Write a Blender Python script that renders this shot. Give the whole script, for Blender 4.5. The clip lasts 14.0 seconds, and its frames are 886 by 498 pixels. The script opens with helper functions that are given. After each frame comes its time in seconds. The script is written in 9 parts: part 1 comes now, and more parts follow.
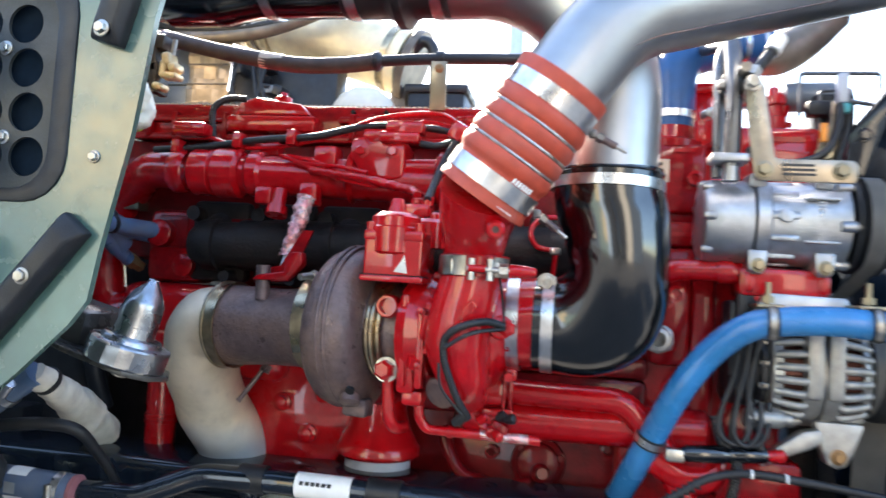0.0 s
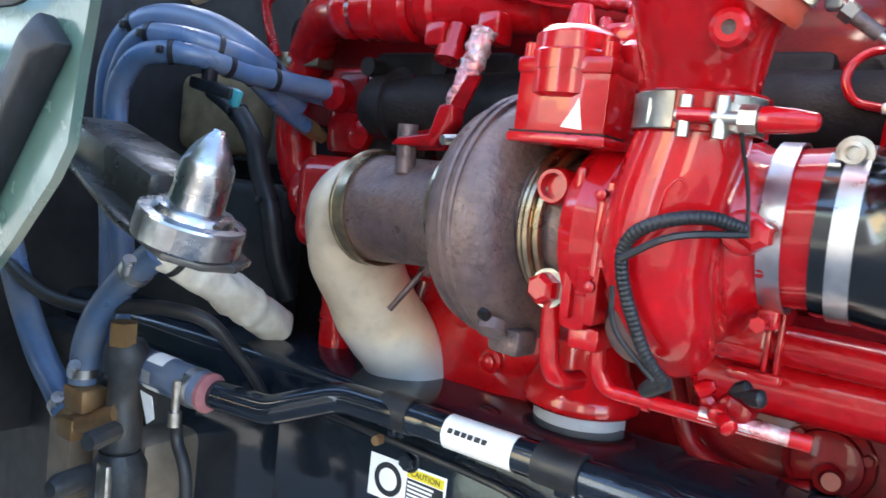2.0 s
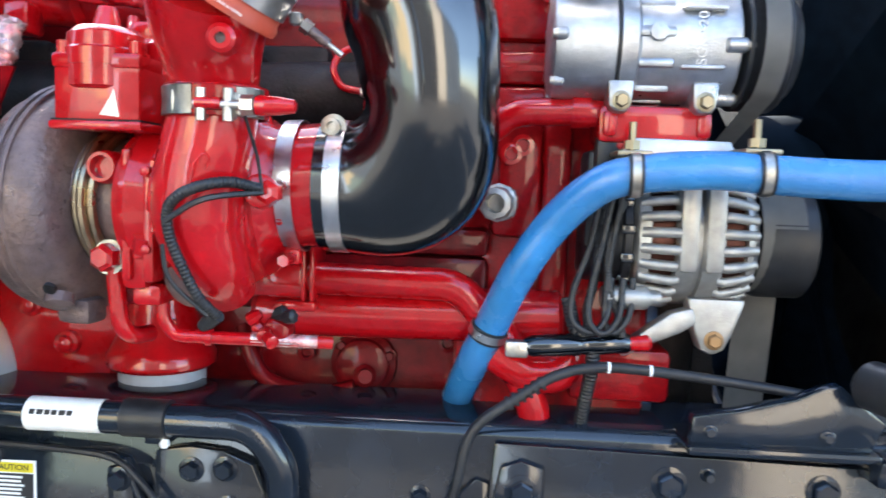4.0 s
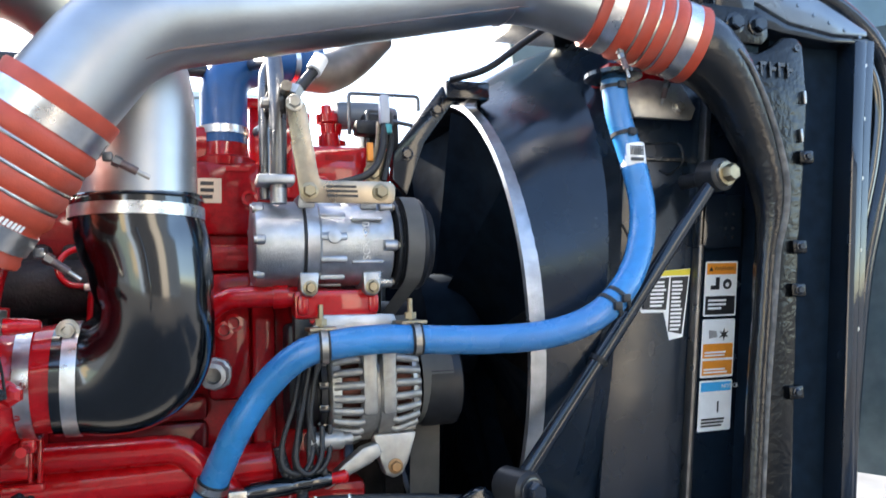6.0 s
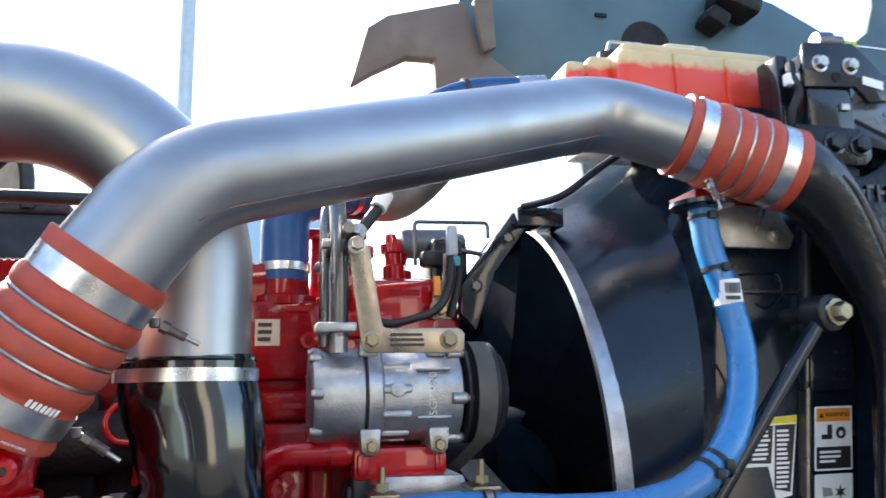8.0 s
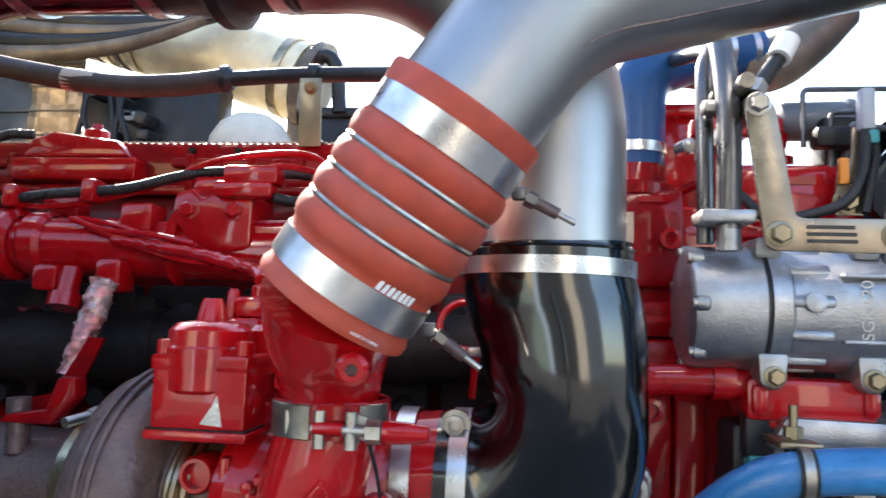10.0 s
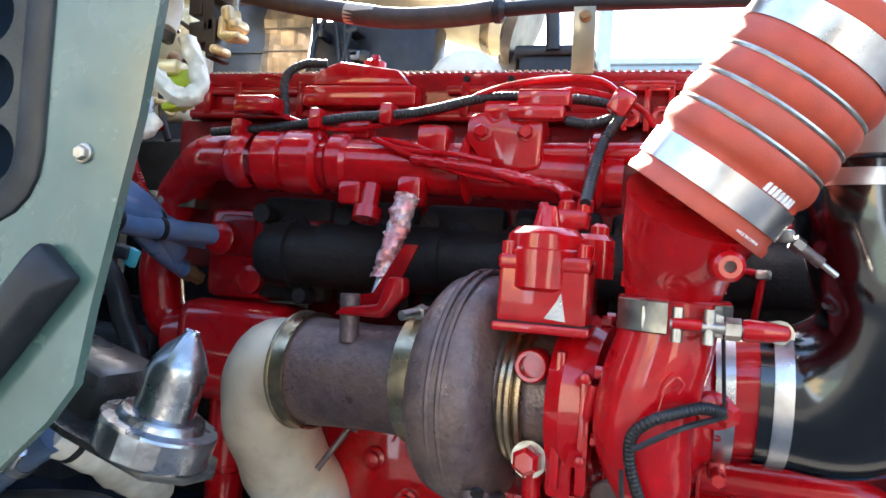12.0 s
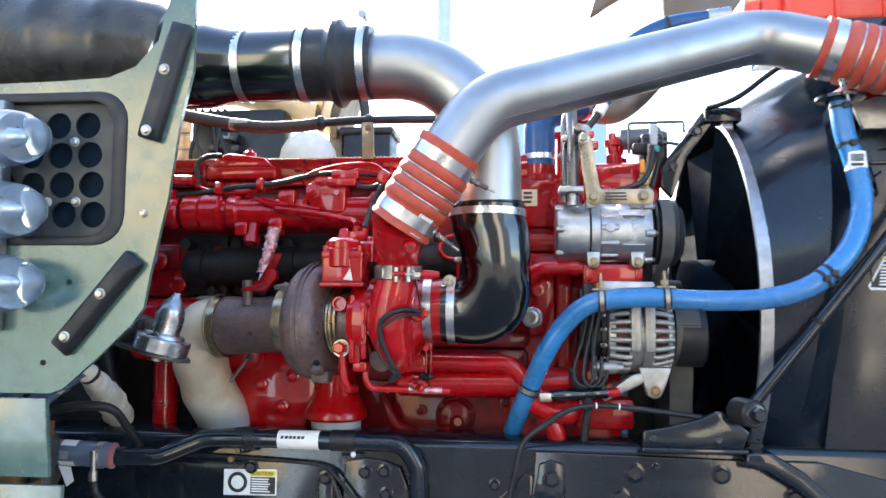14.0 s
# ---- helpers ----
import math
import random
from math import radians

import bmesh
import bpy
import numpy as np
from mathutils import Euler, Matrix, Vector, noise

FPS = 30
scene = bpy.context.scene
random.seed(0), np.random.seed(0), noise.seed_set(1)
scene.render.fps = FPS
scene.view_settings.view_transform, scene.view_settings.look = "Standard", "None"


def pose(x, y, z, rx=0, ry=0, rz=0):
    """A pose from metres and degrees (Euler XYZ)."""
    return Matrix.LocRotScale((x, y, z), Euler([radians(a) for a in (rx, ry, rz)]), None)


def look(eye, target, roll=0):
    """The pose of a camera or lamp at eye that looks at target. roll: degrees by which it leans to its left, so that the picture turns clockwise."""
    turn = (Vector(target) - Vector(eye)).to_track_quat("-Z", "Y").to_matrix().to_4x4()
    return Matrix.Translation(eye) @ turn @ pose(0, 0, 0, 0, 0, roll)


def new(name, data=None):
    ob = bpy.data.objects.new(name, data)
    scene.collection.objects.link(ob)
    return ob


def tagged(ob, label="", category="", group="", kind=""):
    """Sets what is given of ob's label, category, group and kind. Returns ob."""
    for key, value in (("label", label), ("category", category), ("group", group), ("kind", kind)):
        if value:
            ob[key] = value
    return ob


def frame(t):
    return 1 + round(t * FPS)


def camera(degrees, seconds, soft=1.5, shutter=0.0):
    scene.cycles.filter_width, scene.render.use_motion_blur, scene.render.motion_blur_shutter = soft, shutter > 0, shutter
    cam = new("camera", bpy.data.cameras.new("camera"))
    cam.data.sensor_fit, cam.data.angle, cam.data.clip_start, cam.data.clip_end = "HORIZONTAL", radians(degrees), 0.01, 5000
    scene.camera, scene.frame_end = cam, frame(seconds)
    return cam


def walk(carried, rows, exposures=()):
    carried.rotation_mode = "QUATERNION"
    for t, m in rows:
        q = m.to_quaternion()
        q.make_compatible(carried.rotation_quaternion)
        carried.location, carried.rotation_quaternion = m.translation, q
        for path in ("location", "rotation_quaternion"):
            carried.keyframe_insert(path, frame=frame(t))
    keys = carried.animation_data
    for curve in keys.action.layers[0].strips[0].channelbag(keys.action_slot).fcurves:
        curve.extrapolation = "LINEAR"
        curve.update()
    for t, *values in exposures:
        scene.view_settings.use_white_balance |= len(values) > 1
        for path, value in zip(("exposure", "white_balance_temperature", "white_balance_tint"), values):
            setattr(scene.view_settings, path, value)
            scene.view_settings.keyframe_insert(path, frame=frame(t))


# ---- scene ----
cam = camera(61.7, 14.0, soft=1.5, shutter=0.25)
PATH = [
    (0, (0.134, 0.058, 1.448), (-0.237, 2.019, 1.569), 3.6),
    (0.5, (0.129, 0.32, 1.49), (-0.678, 2.149, 1.54), 5.8),
    (1, (0.109, 0.434, 1.473), (-0.977, 2.113, 1.427), 6.8),
    (1.5, (0.121, 0.469, 1.439), (-1.059, 2.078, 1.303), 6.9),
    (2, (0.157, 0.467, 1.426), (-0.975, 2.105, 1.23), 6.4),
    (2.5, (0.186, 0.459, 1.423), (-0.776, 2.199, 1.205), 5.6),
    (3, (0.201, 0.435, 1.423), (-0.498, 2.298, 1.216), 4.5),
    (3.5, (0.221, 0.401, 1.423), (-0.194, 2.347, 1.226), 3.4),
    (4, (0.239, 0.347, 1.423), (0.118, 2.335, 1.246), 1.9),
    (4.2, (0.247, 0.323, 1.423), (0.242, 2.316, 1.255), 1.4),
    (6.3, (0.222, 0.108, 1.515), (0.88, 1.983, 1.739), -2.0),
    (6.5, (0.224, 0.1, 1.532), (0.88, 1.968, 1.812), -2.0),
    (7, (0.231, 0.099, 1.576), (0.866, 1.956, 1.958), -2.0),
    (7.2, (0.234, 0.109, 1.594), (0.859, 1.965, 1.998), -2.0),
    (9.3, (0.24, 0.376, 1.561), (0.213, 2.364, 1.777), 0.5),
    (9.5, (0.218, 0.392, 1.565), (0.117, 2.38, 1.758), 0.8),
    (10, (0.149, 0.424, 1.562), (-0.09, 2.402, 1.74), 1.8),
    (10.5, (0.087, 0.431, 1.561), (-0.31, 2.386, 1.714), 2.7),
    (11, (0.03, 0.417, 1.556), (-0.5, 2.342, 1.672), 3.4),
    (11.5, (-0.005, 0.392, 1.544), (-0.611, 2.297, 1.618), 4.2),
    (12, (-0.006, 0.354, 1.515), (-0.587, 2.267, 1.547), 4.1),
    (12.5, (0.021, 0.258, 1.489), (-0.445, 2.203, 1.502), 3.4),
    (13, (0.071, 0.098, 1.477), (-0.267, 2.069, 1.519), 2.7),
    (13.5, (0.17, -0.146, 1.45), (-0.089, 1.835, 1.549), 1.7),
    (14, (0.226, -0.372, 1.422), (0.017, 1.61, 1.579), 0.4),
]
walk(cam, [(t, look(eye, target, roll)) for t, eye, target, roll in PATH],
     exposures=[(0, 2.7), (1, 3.08), (1.5, 3.15), (2, 3.34), (2.5, 3.44), (3, 3.4), (4, 3.26), (6.5, 2.3), (7, 2.08), (9.5, 2.1), (11, 2.6), (12, 2.8), (13, 2.81), (14, 2.65)])

# ---- world and light ----
SUN_AZ, SUN_EL = -28.0, 34.0          # degrees: clockwise from +y, and above the horizon
world = bpy.data.worlds.new("sky")
scene.world = world
world.use_nodes = True
wn = world.node_tree.nodes
sky = wn.new("ShaderNodeTexSky")
sky.sky_type, sky.sun_disc = "NISHITA", False
sky.sun_elevation, sky.sun_rotation = radians(SUN_EL), radians(SUN_AZ)
sky.dust_density, sky.air_density = 0.9, 1.0
wn["Background"].inputs["Strength"].default_value = 0.15
world.node_tree.links.new(sky.outputs[0], wn["Background"].inputs["Color"])
sun = new("sun", bpy.data.lights.new("sun", "SUN"))
sun.data.energy, sun.data.angle, sun.data.color = 5.0, radians(0.6), (1.0, 0.9, 0.76)
az, el = radians(SUN_AZ), radians(SUN_EL)
sun_way = Vector((math.sin(az) * math.cos(el), math.cos(az) * math.cos(el), math.sin(el)))
sun.matrix_world = look(sun_way * 10, (0, 0, 0))
scene.view_settings.exposure = 2.1


# ---- materials ----
def material(name, base, rough=0.5, metal=0.0, vary=0.15, scale=30.0, bump=0.0, bump_scale=200.0, stain=None, stain_amount=0.3,
             stain_scale=9.0, coat=0.0, spec=0.5, rough_vary=0.12, stretch=(1, 1, 1), coat_rough=0.08, speck=None, speck_amount=0.6, speck_scale=120.0):
    """A surface with a grain at one scale, stains at another, uneven gloss and fine relief."""
    m = bpy.data.materials.new(name)
    m.use_nodes = True
    n, l = m.node_tree.nodes, m.node_tree.links
    b = n["Principled BSDF"]
    b.inputs["Metallic"].default_value = metal
    b.inputs["Coat Weight"].default_value = coat
    b.inputs["Coat Roughness"].default_value = coat_rough
    b.inputs["Specular IOR Level"].default_value = spec
    co = n.new("ShaderNodeTexCoord")
    mp = n.new("ShaderNodeMapping")
    mp.inputs["Scale"].default_value = stretch
    l.new(co.outputs["Object"], mp.inputs["Vector"])

    def noise_at(s, detail=4.0):
        t = n.new("ShaderNodeTexNoise")
        t.inputs["Scale"].default_value, t.inputs["Detail"].default_value = s, detail
        l.new(mp.outputs[0], t.inputs["Vector"])
        return t.outputs["Fac"]

    def mix(a, c, fac):
        x = n.new("ShaderNodeMix")
        x.data_type = "RGBA"
        for sock, v in ((x.inputs["A"], a), (x.inputs["B"], c), (x.inputs["Factor"], fac)):
            if isinstance(v, (tuple, list)):
                sock.default_value = (*v, 1.0)
            elif isinstance(v, float):
                sock.default_value = v
            else:
                l.new(v, sock)
        return x.outputs["Result"]

    def remap(v, a, c, lo=0.3, hi=0.7):
        r = n.new("ShaderNodeMapRange")
        r.inputs["From Min"].default_value, r.inputs["From Max"].default_value = lo, hi
        r.inputs["To Min"].default_value, r.inputs["To Max"].default_value = a, c
        l.new(v, r.inputs["Value"])
        return r.outputs[0]

    dark = tuple(max(0.0, c * (1 - vary)) for c in base)
    light = tuple(min(1.0, c * (1 + vary)) for c in base)
    col = mix(dark, light, remap(noise_at(scale), 0.0, 1.0))
    if stain:
        col = mix(col, tuple(stain), remap(noise_at(stain_scale, 6.0), 0.0, stain_amount, 0.45, 0.7))
    if speck:
        col = mix(col, tuple(speck), remap(noise_at(speck_scale, 8.0), 0.0, speck_amount, 0.54, 0.66))
    l.new(col, b.inputs["Base Color"])
    l.new(remap(noise_at(scale * 0.6, 5.0), max(0.02, rough - rough_vary), min(1.0, rough + rough_vary)), b.inputs["Roughness"])
    if bump:
        bp = n.new("ShaderNodeBump")
        bp.inputs["Strength"].default_value, bp.inputs["Distance"].default_value = bump, 0.002
        l.new(noise_at(bump_scale, 5.0), bp.inputs["Height"])
        l.new(bp.outputs[0], b.inputs["Normal"])
    return m


def stepped(name, colours, scale, rough, seed_shift=0.0, coat=0.0, wobble=2.5):
    """Blotches of flat paint, as on a camouflaged panel."""
    m = material(name, colours[0], rough, vary=0.08, scale=60, bump=0.05, bump_scale=300, coat=coat)
    n, l = m.node_tree.nodes, m.node_tree.links
    co = n.new("ShaderNodeTexCoord")
    mp = n.new("ShaderNodeMapping")
    mp.inputs["Location"].default_value = (seed_shift, seed_shift * 0.7, seed_shift * 1.3)
    t = n.new("ShaderNodeTexNoise")
    t.inputs["Scale"].default_value, t.inputs["Detail"].default_value = scale, 1.0
    ramp = n.new("ShaderNodeValToRGB")
    ramp.color_ramp.elements.remove(ramp.color_ramp.elements[1])
    for i, (at, c) in enumerate(colours[1]):
        e = ramp.color_ramp.elements[0] if i == 0 else ramp.color_ramp.elements.new(at)
        e.position, e.color = at, (*c, 1)
    mul = n.new("ShaderNodeMix")
    mul.data_type, mul.blend_type = "RGBA", "MULTIPLY"
    mul.inputs["Factor"].default_value = 0.35
    old = n["Principled BSDF"].inputs["Base Color"].links[0].from_socket
    l.new(co.outputs["Object"], mp.inputs["Vector"])
    l.new(mp.outputs[0], t.inputs["Vector"])
    l.new(t.outputs["Fac"], ramp.inputs[0])
    grain = n.new("ShaderNodeTexNoise")
    grain.inputs["Scale"].default_value, grain.inputs["Detail"].default_value = 45.0, 6.0
    l.new(co.outputs["Object"], grain.inputs["Vector"])
    l.new(ramp.outputs[0], mul.inputs["A"])
    l.new(grain.outputs["Fac"], mul.inputs["B"])
    l.new(mul.outputs["Result"], n["Principled BSDF"].inputs["Base Color"])
    return m


RED = material("red_enamel", (0.44, 0.003, 0.007), 0.32, vary=0.12, scale=60, bump=0.10, bump_scale=120, stain=(0.3, 0.002, 0.004), stain_amount=0.3, stain_scale=14, coat=0.9, coat_rough=0.06, spec=0.15, rough_vary=0.12, speck=(0.22, 0.002, 0.004), speck_amount=0.18, speck_scale=260)
RED_CAST = material("red_cast_iron", (0.31, 0.002, 0.005), 0.4, vary=0.2, scale=90, bump=0.3, bump_scale=240, stain=(0.1, 0.002, 0.004), stain_amount=0.55, stain_scale=16, coat=0.45, spec=0.08, rough_vary=0.15, speck=(0.14, 0.002, 0.003), speck_amount=0.4, speck_scale=240)
# Darkened copy of the red cast iron; recess shade is put into its colour.
RED_SHADED = material("shaded_red_cast_iron", (0.17, 0.002, 0.005), 0.45, vary=0.25, scale=60, bump=0.35, bump_scale=200, stain=(0.035, 0.006, 0.007), stain_amount=0.8, stain_scale=9, coat=0.3, spec=0.1, rough_vary=0.15)
RED_WORN = material("worn_red_foil", (0.68, 0.26, 0.25), 0.3, 0.5, vary=0.6, scale=120, bump=0.8, bump_scale=160, stain=(0.75, 0.72, 0.7), stain_amount=1.0, stain_scale=70)
ALU = material("brushed_aluminium", (0.41, 0.41, 0.415), 0.40, 1.0, vary=0.08, scale=14, bump=0.05, bump_scale=260, stain=(0.29, 0.285, 0.275), stain_amount=0.7, stain_scale=6, rough_vary=0.08)
BAND = material("polished_steel_band", (0.70, 0.70, 0.71), 0.32, 1.0, vary=0.1, scale=60, stain=(0.36, 0.34, 0.3), stain_amount=0.5, stain_scale=45, rough_vary=0.08)
GOLD_BAND = material("heat_tinted_steel_band", (0.5, 0.4, 0.26), 0.32, 1.0, vary=0.25, scale=40, stain=(0.16, 0.13, 0.1), stain_amount=0.7, stain_scale=30)
ZINC = material("zinc_plated_steel", (0.5, 0.485, 0.45), 0.38, 1.0, vary=0.18, scale=90, stain=(0.25, 0.2, 0.14), stain_amount=0.6, stain_scale=60)
YELLOW_ZINC = material("yellow_zinc_steel", (0.33, 0.28, 0.19), 0.45, 1.0, vary=0.18, scale=50, stain=(0.2, 0.17, 0.12), stain_amount=0.7, stain_scale=25)
BRACKET_TAN = material("brown_tan_zinc_plate", (0.36, 0.30, 0.225), 0.32, 0.75, vary=0.2, scale=30, bump=0.05, bump_scale=200, stain=(0.09, 0.075, 0.07), stain_amount=0.7, stain_scale=22)
CAST_ALU = material("cast_aluminium", (0.44, 0.45, 0.47), 0.38, 0.9, vary=0.14, scale=50, bump=0.3, bump_scale=420, stain=(0.22, 0.23, 0.24), stain_amount=0.6, stain_scale=26)
ALT_ALU = material("raw_cast_aluminium", (0.37, 0.365, 0.35), 0.42, 0.75, vary=0.2, scale=60, bump=0.25, bump_scale=450, stain=(0.45, 0.42, 0.38), stain_amount=0.5, stain_scale=25)
CHROME = material("galvanised_pin_steel", (0.40, 0.42, 0.45), 0.3, 1.0, vary=0.2, scale=60, bump=0.5, bump_scale=70, stain=(0.25, 0.255, 0.26), stain_amount=0.8, stain_scale=36)
SILICONE = material("orange_silicone", (0.47, 0.062, 0.03), 0.55, vary=0.12, scale=60, bump=0.12, bump_scale=700, stain=(0.4, 0.13, 0.1), stain_amount=0.55, stain_scale=18)
RUBBER = material("glossy_black_rubber", (0.0012, 0.002, 0.003), 0.15, vary=0.3, scale=30, bump=0.03, bump_scale=22, stain=(0.004, 0.004, 0.004), stain_amount=0.3, stain_scale=14, spec=0.8, coat=0.6, coat_rough=0.1, rough_vary=0.03)
MATT_BLACK = material("black_plastic", (0.014, 0.015, 0.018), 0.44, vary=0.35, scale=50, bump=0.15, bump_scale=500, stain=(0.042, 0.041, 0.04), stain_amount=0.45, spec=0.4)
BLACK_PAINT = material("black_chassis_paint", (0.008, 0.013, 0.021), 0.12, vary=0.35, scale=20, bump=0.08, bump_scale=70, stain=(0.018, 0.021, 0.026), stain_amount=0.5, stain_scale=7, spec=0.5, coat=0.15, rough_vary=0.08)
BLACK_CAST = material("black_painted_casting", (0.012, 0.014, 0.018), 0.22, vary=0.3, scale=30, bump=0.7, bump_scale=190, stain=(0.08, 0.076, 0.07), stain_amount=0.35, stain_scale=6, spec=0.6, coat=0.3)
DUCT = material("dusty_satin_duct", (0.03, 0.029, 0.028), 0.3, vary=0.3, scale=30, bump=0.35, bump_scale=28, stain=(0.12, 0.108, 0.09), stain_amount=0.6, stain_scale=12, spec=0.5)
BELT = material("ribbed_belt_rubber", (0.17, 0.165, 0.155), 0.5, vary=0.15, scale=30, bump=0.1, bump_scale=300)
IRON = material("dark_cast_iron", (0.012, 0.011, 0.012), 0.6, 0.2, vary=0.4, scale=40, bump=0.6, bump_scale=200, stain=(0.035, 0.024, 0.02), stain_amount=0.6, spec=0.3)
RUST = material("heat_browned_iron", (0.125, 0.088, 0.088), 0.4, 0.3, vary=0.25, scale=70, bump=0.6, bump_scale=200, stain=(0.27, 0.165, 0.12), stain_amount=0.6, stain_scale=16, rough_vary=0.15, speck=(0.07, 0.045, 0.042), speck_amount=0.35, speck_scale=210)
EXHAUST = material("heat_tinted_exhaust_steel", (0.86, 0.77, 0.61), 0.38, 0.25, vary=0.16, scale=18, bump=0.14, bump_scale=90, stain=(0.55, 0.40, 0.25), stain_amount=0.8, stain_scale=3.5, speck=(0.3, 0.22, 0.15), speck_amount=0.12, speck_scale=60)
BLUE_HOSE = material("blue_coolant_hose", (0.028, 0.2, 0.48), 0.28, vary=0.12, scale=40, bump=0.3, bump_scale=420, stain=(0.07, 0.16, 0.36), stain_amount=0.5, stain_scale=10, coat=0.3)
GREY_BLUE = material("dusty_blue_hose", (0.075, 0.135, 0.255), 0.36, coat=0.2, vary=0.15, scale=40, bump=0.1, bump_scale=600, stain=(0.2, 0.21, 0.24), stain_amount=0.7, stain_scale=14)
DARK_BLUE = material("dark_blue_silicone", (0.008, 0.07, 0.21), 0.4, vary=0.12, scale=40, bump=0.12, bump_scale=500)
TEAL = material("teal_hood_paint", (0.06, 0.11, 0.125), 0.42, vary=0.12, scale=6, bump=0.05, bump_scale=120, stain=(0.11, 0.15, 0.16), stain_amount=0.4, stain_scale=3)
BROWN = material("dusty_fender_liner", (0.17, 0.13, 0.1), 0.7, vary=0.2, scale=12, bump=0.2, bump_scale=90, stain=(0.1, 0.08, 0.06), stain_amount=0.6, stain_scale=6)
CAMO = stepped("camouflage_paint", ((0.14, 0.24, 0.19), ((0.0, (0.045, 0.088, 0.07)), (0.40, (0.075, 0.145, 0.118)), (0.47, (0.092, 0.17, 0.142)), (0.54, (0.12, 0.20, 0.175)), (0.62, (0.16, 0.205, 0.165)))), 3.4, 0.22, 5.7, coat=0.6)
CANVAS = material("cream_heat_sleeve", (0.76, 0.71, 0.61), 0.75, vary=0.12, scale=60, bump=0.5, bump_scale=50, stain=(0.4, 0.33, 0.24), stain_amount=0.55, stain_scale=18)
FILTER_WHITE = material("pale_grey_paint", (0.45, 0.48, 0.54), 0.35, vary=0.05, scale=40)
FILTER_GREY = material("grey_cover_paint", (0.16, 0.185, 0.21), 0.35, vary=0.12, scale=12, stain=(0.08, 0.09, 0.1), stain_amount=0.5, stain_scale=8)
WHITE = material("white_label", (0.88, 0.88, 0.87), 0.45, vary=0.04, scale=80)
YELLOW = material("yellow_label", (0.75, 0.62, 0.03), 0.45, vary=0.05, scale=80)
ORANGE = material("orange_label", (0.8, 0.28, 0.03), 0.45, vary=0.05, scale=80)
SKY_BLUE = material("blue_label", (0.06, 0.4, 0.75), 0.45, vary=0.05, scale=80)
INK = material("black_ink", (0.02, 0.02, 0.022), 0.45, vary=0.1, scale=80)
GREY_INK = material("grey_ink", (0.3, 0.3, 0.3), 0.5, vary=0.1, scale=80)
TAN_LABEL = material("buff_label", (0.6, 0.46, 0.34), 0.5, vary=0.05, scale=80)
ORANGE_COAT = material("orange_coated_spring", (0.8, 0.16, 0.03), 0.4, vary=0.08, scale=80)
BRASS = material("brass_fitting", (0.33, 0.19, 0.09), 0.5, 0.7, vary=0.15, scale=80, stain=(0.25, 0.16, 0.07), stain_amount=0.6, stain_scale=40)
DARK_STEEL = material("dark_steel_tube", (0.17, 0.17, 0.175), 0.35, 0.9, vary=0.2, scale=60, stain=(0.09, 0.08, 0.07), stain_amount=0.5, stain_scale=30)
TARNISH = material("tarnished_pipe", (0.2, 0.16, 0.12), 0.5, 0.4, vary=0.25, scale=25, bump=0.2, bump_scale=60, stain=(0.07, 0.055, 0.045), stain_amount=0.7, stain_scale=12)
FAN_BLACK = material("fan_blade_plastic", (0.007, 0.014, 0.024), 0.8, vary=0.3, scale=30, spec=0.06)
GLOSS_BLACK = material("gloss_black_enamel", (0.007, 0.0105, 0.016), 0.13, vary=0.3, scale=30, bump=0.12, bump_scale=45, stain=(0.02, 0.019, 0.018), stain_amount=0.4, stain_scale=12, spec=0.45)
NECK_BLACK = material("dusty_black_casting", (0.008, 0.009, 0.011), 0.2, vary=0.3, scale=30, bump=0.6, bump_scale=90, stain=(0.045, 0.04, 0.035), stain_amount=0.3, stain_scale=7, spec=0.5, rough_vary=0.1)
SHROUD = material("moulded_navy_black_plastic", (0.006, 0.012, 0.022), 0.22, vary=0.2, scale=14, bump=0.06, bump_scale=120, stain=(0.015, 0.02, 0.027), stain_amount=0.4, stain_scale=5, spec=0.5)
TANK_BLACK = material("glossy_wrinkled_black_casting", (0.003, 0.004, 0.005), 0.1, vary=0.3, scale=30, bump=1.0, bump_scale=85, stain=(0.02, 0.019, 0.017), stain_amount=0.25, stain_scale=9, spec=0.28, rough_vary=0.05)
DUSTY = material("dusty_worn_edge", (0.13, 0.12, 0.11), 0.6, vary=0.4, scale=90, bump=0.6, bump_scale=160, stain=(0.03, 0.03, 0.03), stain_amount=0.8, stain_scale=40)
# Grey-blue reflection on the black top cover is put into this base colour.
COVER_SHEET = material("reflection_tinted_sheet_steel", (0.15, 0.185, 0.23), 0.25, 0.3, vary=0.1, scale=20, bump=0.1, bump_scale=30, stain=(0.14, 0.16, 0.18), stain_amount=0.5, stain_scale=10)
COPPER = material("copper_winding", (0.09, 0.03, 0.022), 0.45, 0.6, vary=0.3, scale=150)
FOIL = material("crumpled_foil", (0.82, 0.73, 0.56), 0.42, 0.3, vary=0.15, scale=40, bump=1.0, bump_scale=45)
GOLD_SKIN = material("insulated_pipe_skin", (0.9, 0.76, 0.5), 0.4, 0.25, vary=0.15, scale=20, bump=0.3, bump_scale=40, stain=(0.45, 0.33, 0.17), stain_amount=0.55, stain_scale=8)
CREAM = material("cream_plastic", (0.72, 0.66, 0.52), 0.4, vary=0.08, scale=30)
LIME = material("lime_plastic", (0.5, 0.62, 0.04), 0.45, vary=0.06, scale=60)
CYAN = material("cyan_plug", (0.05, 0.3, 0.34), 0.45, vary=0.06, scale=60)
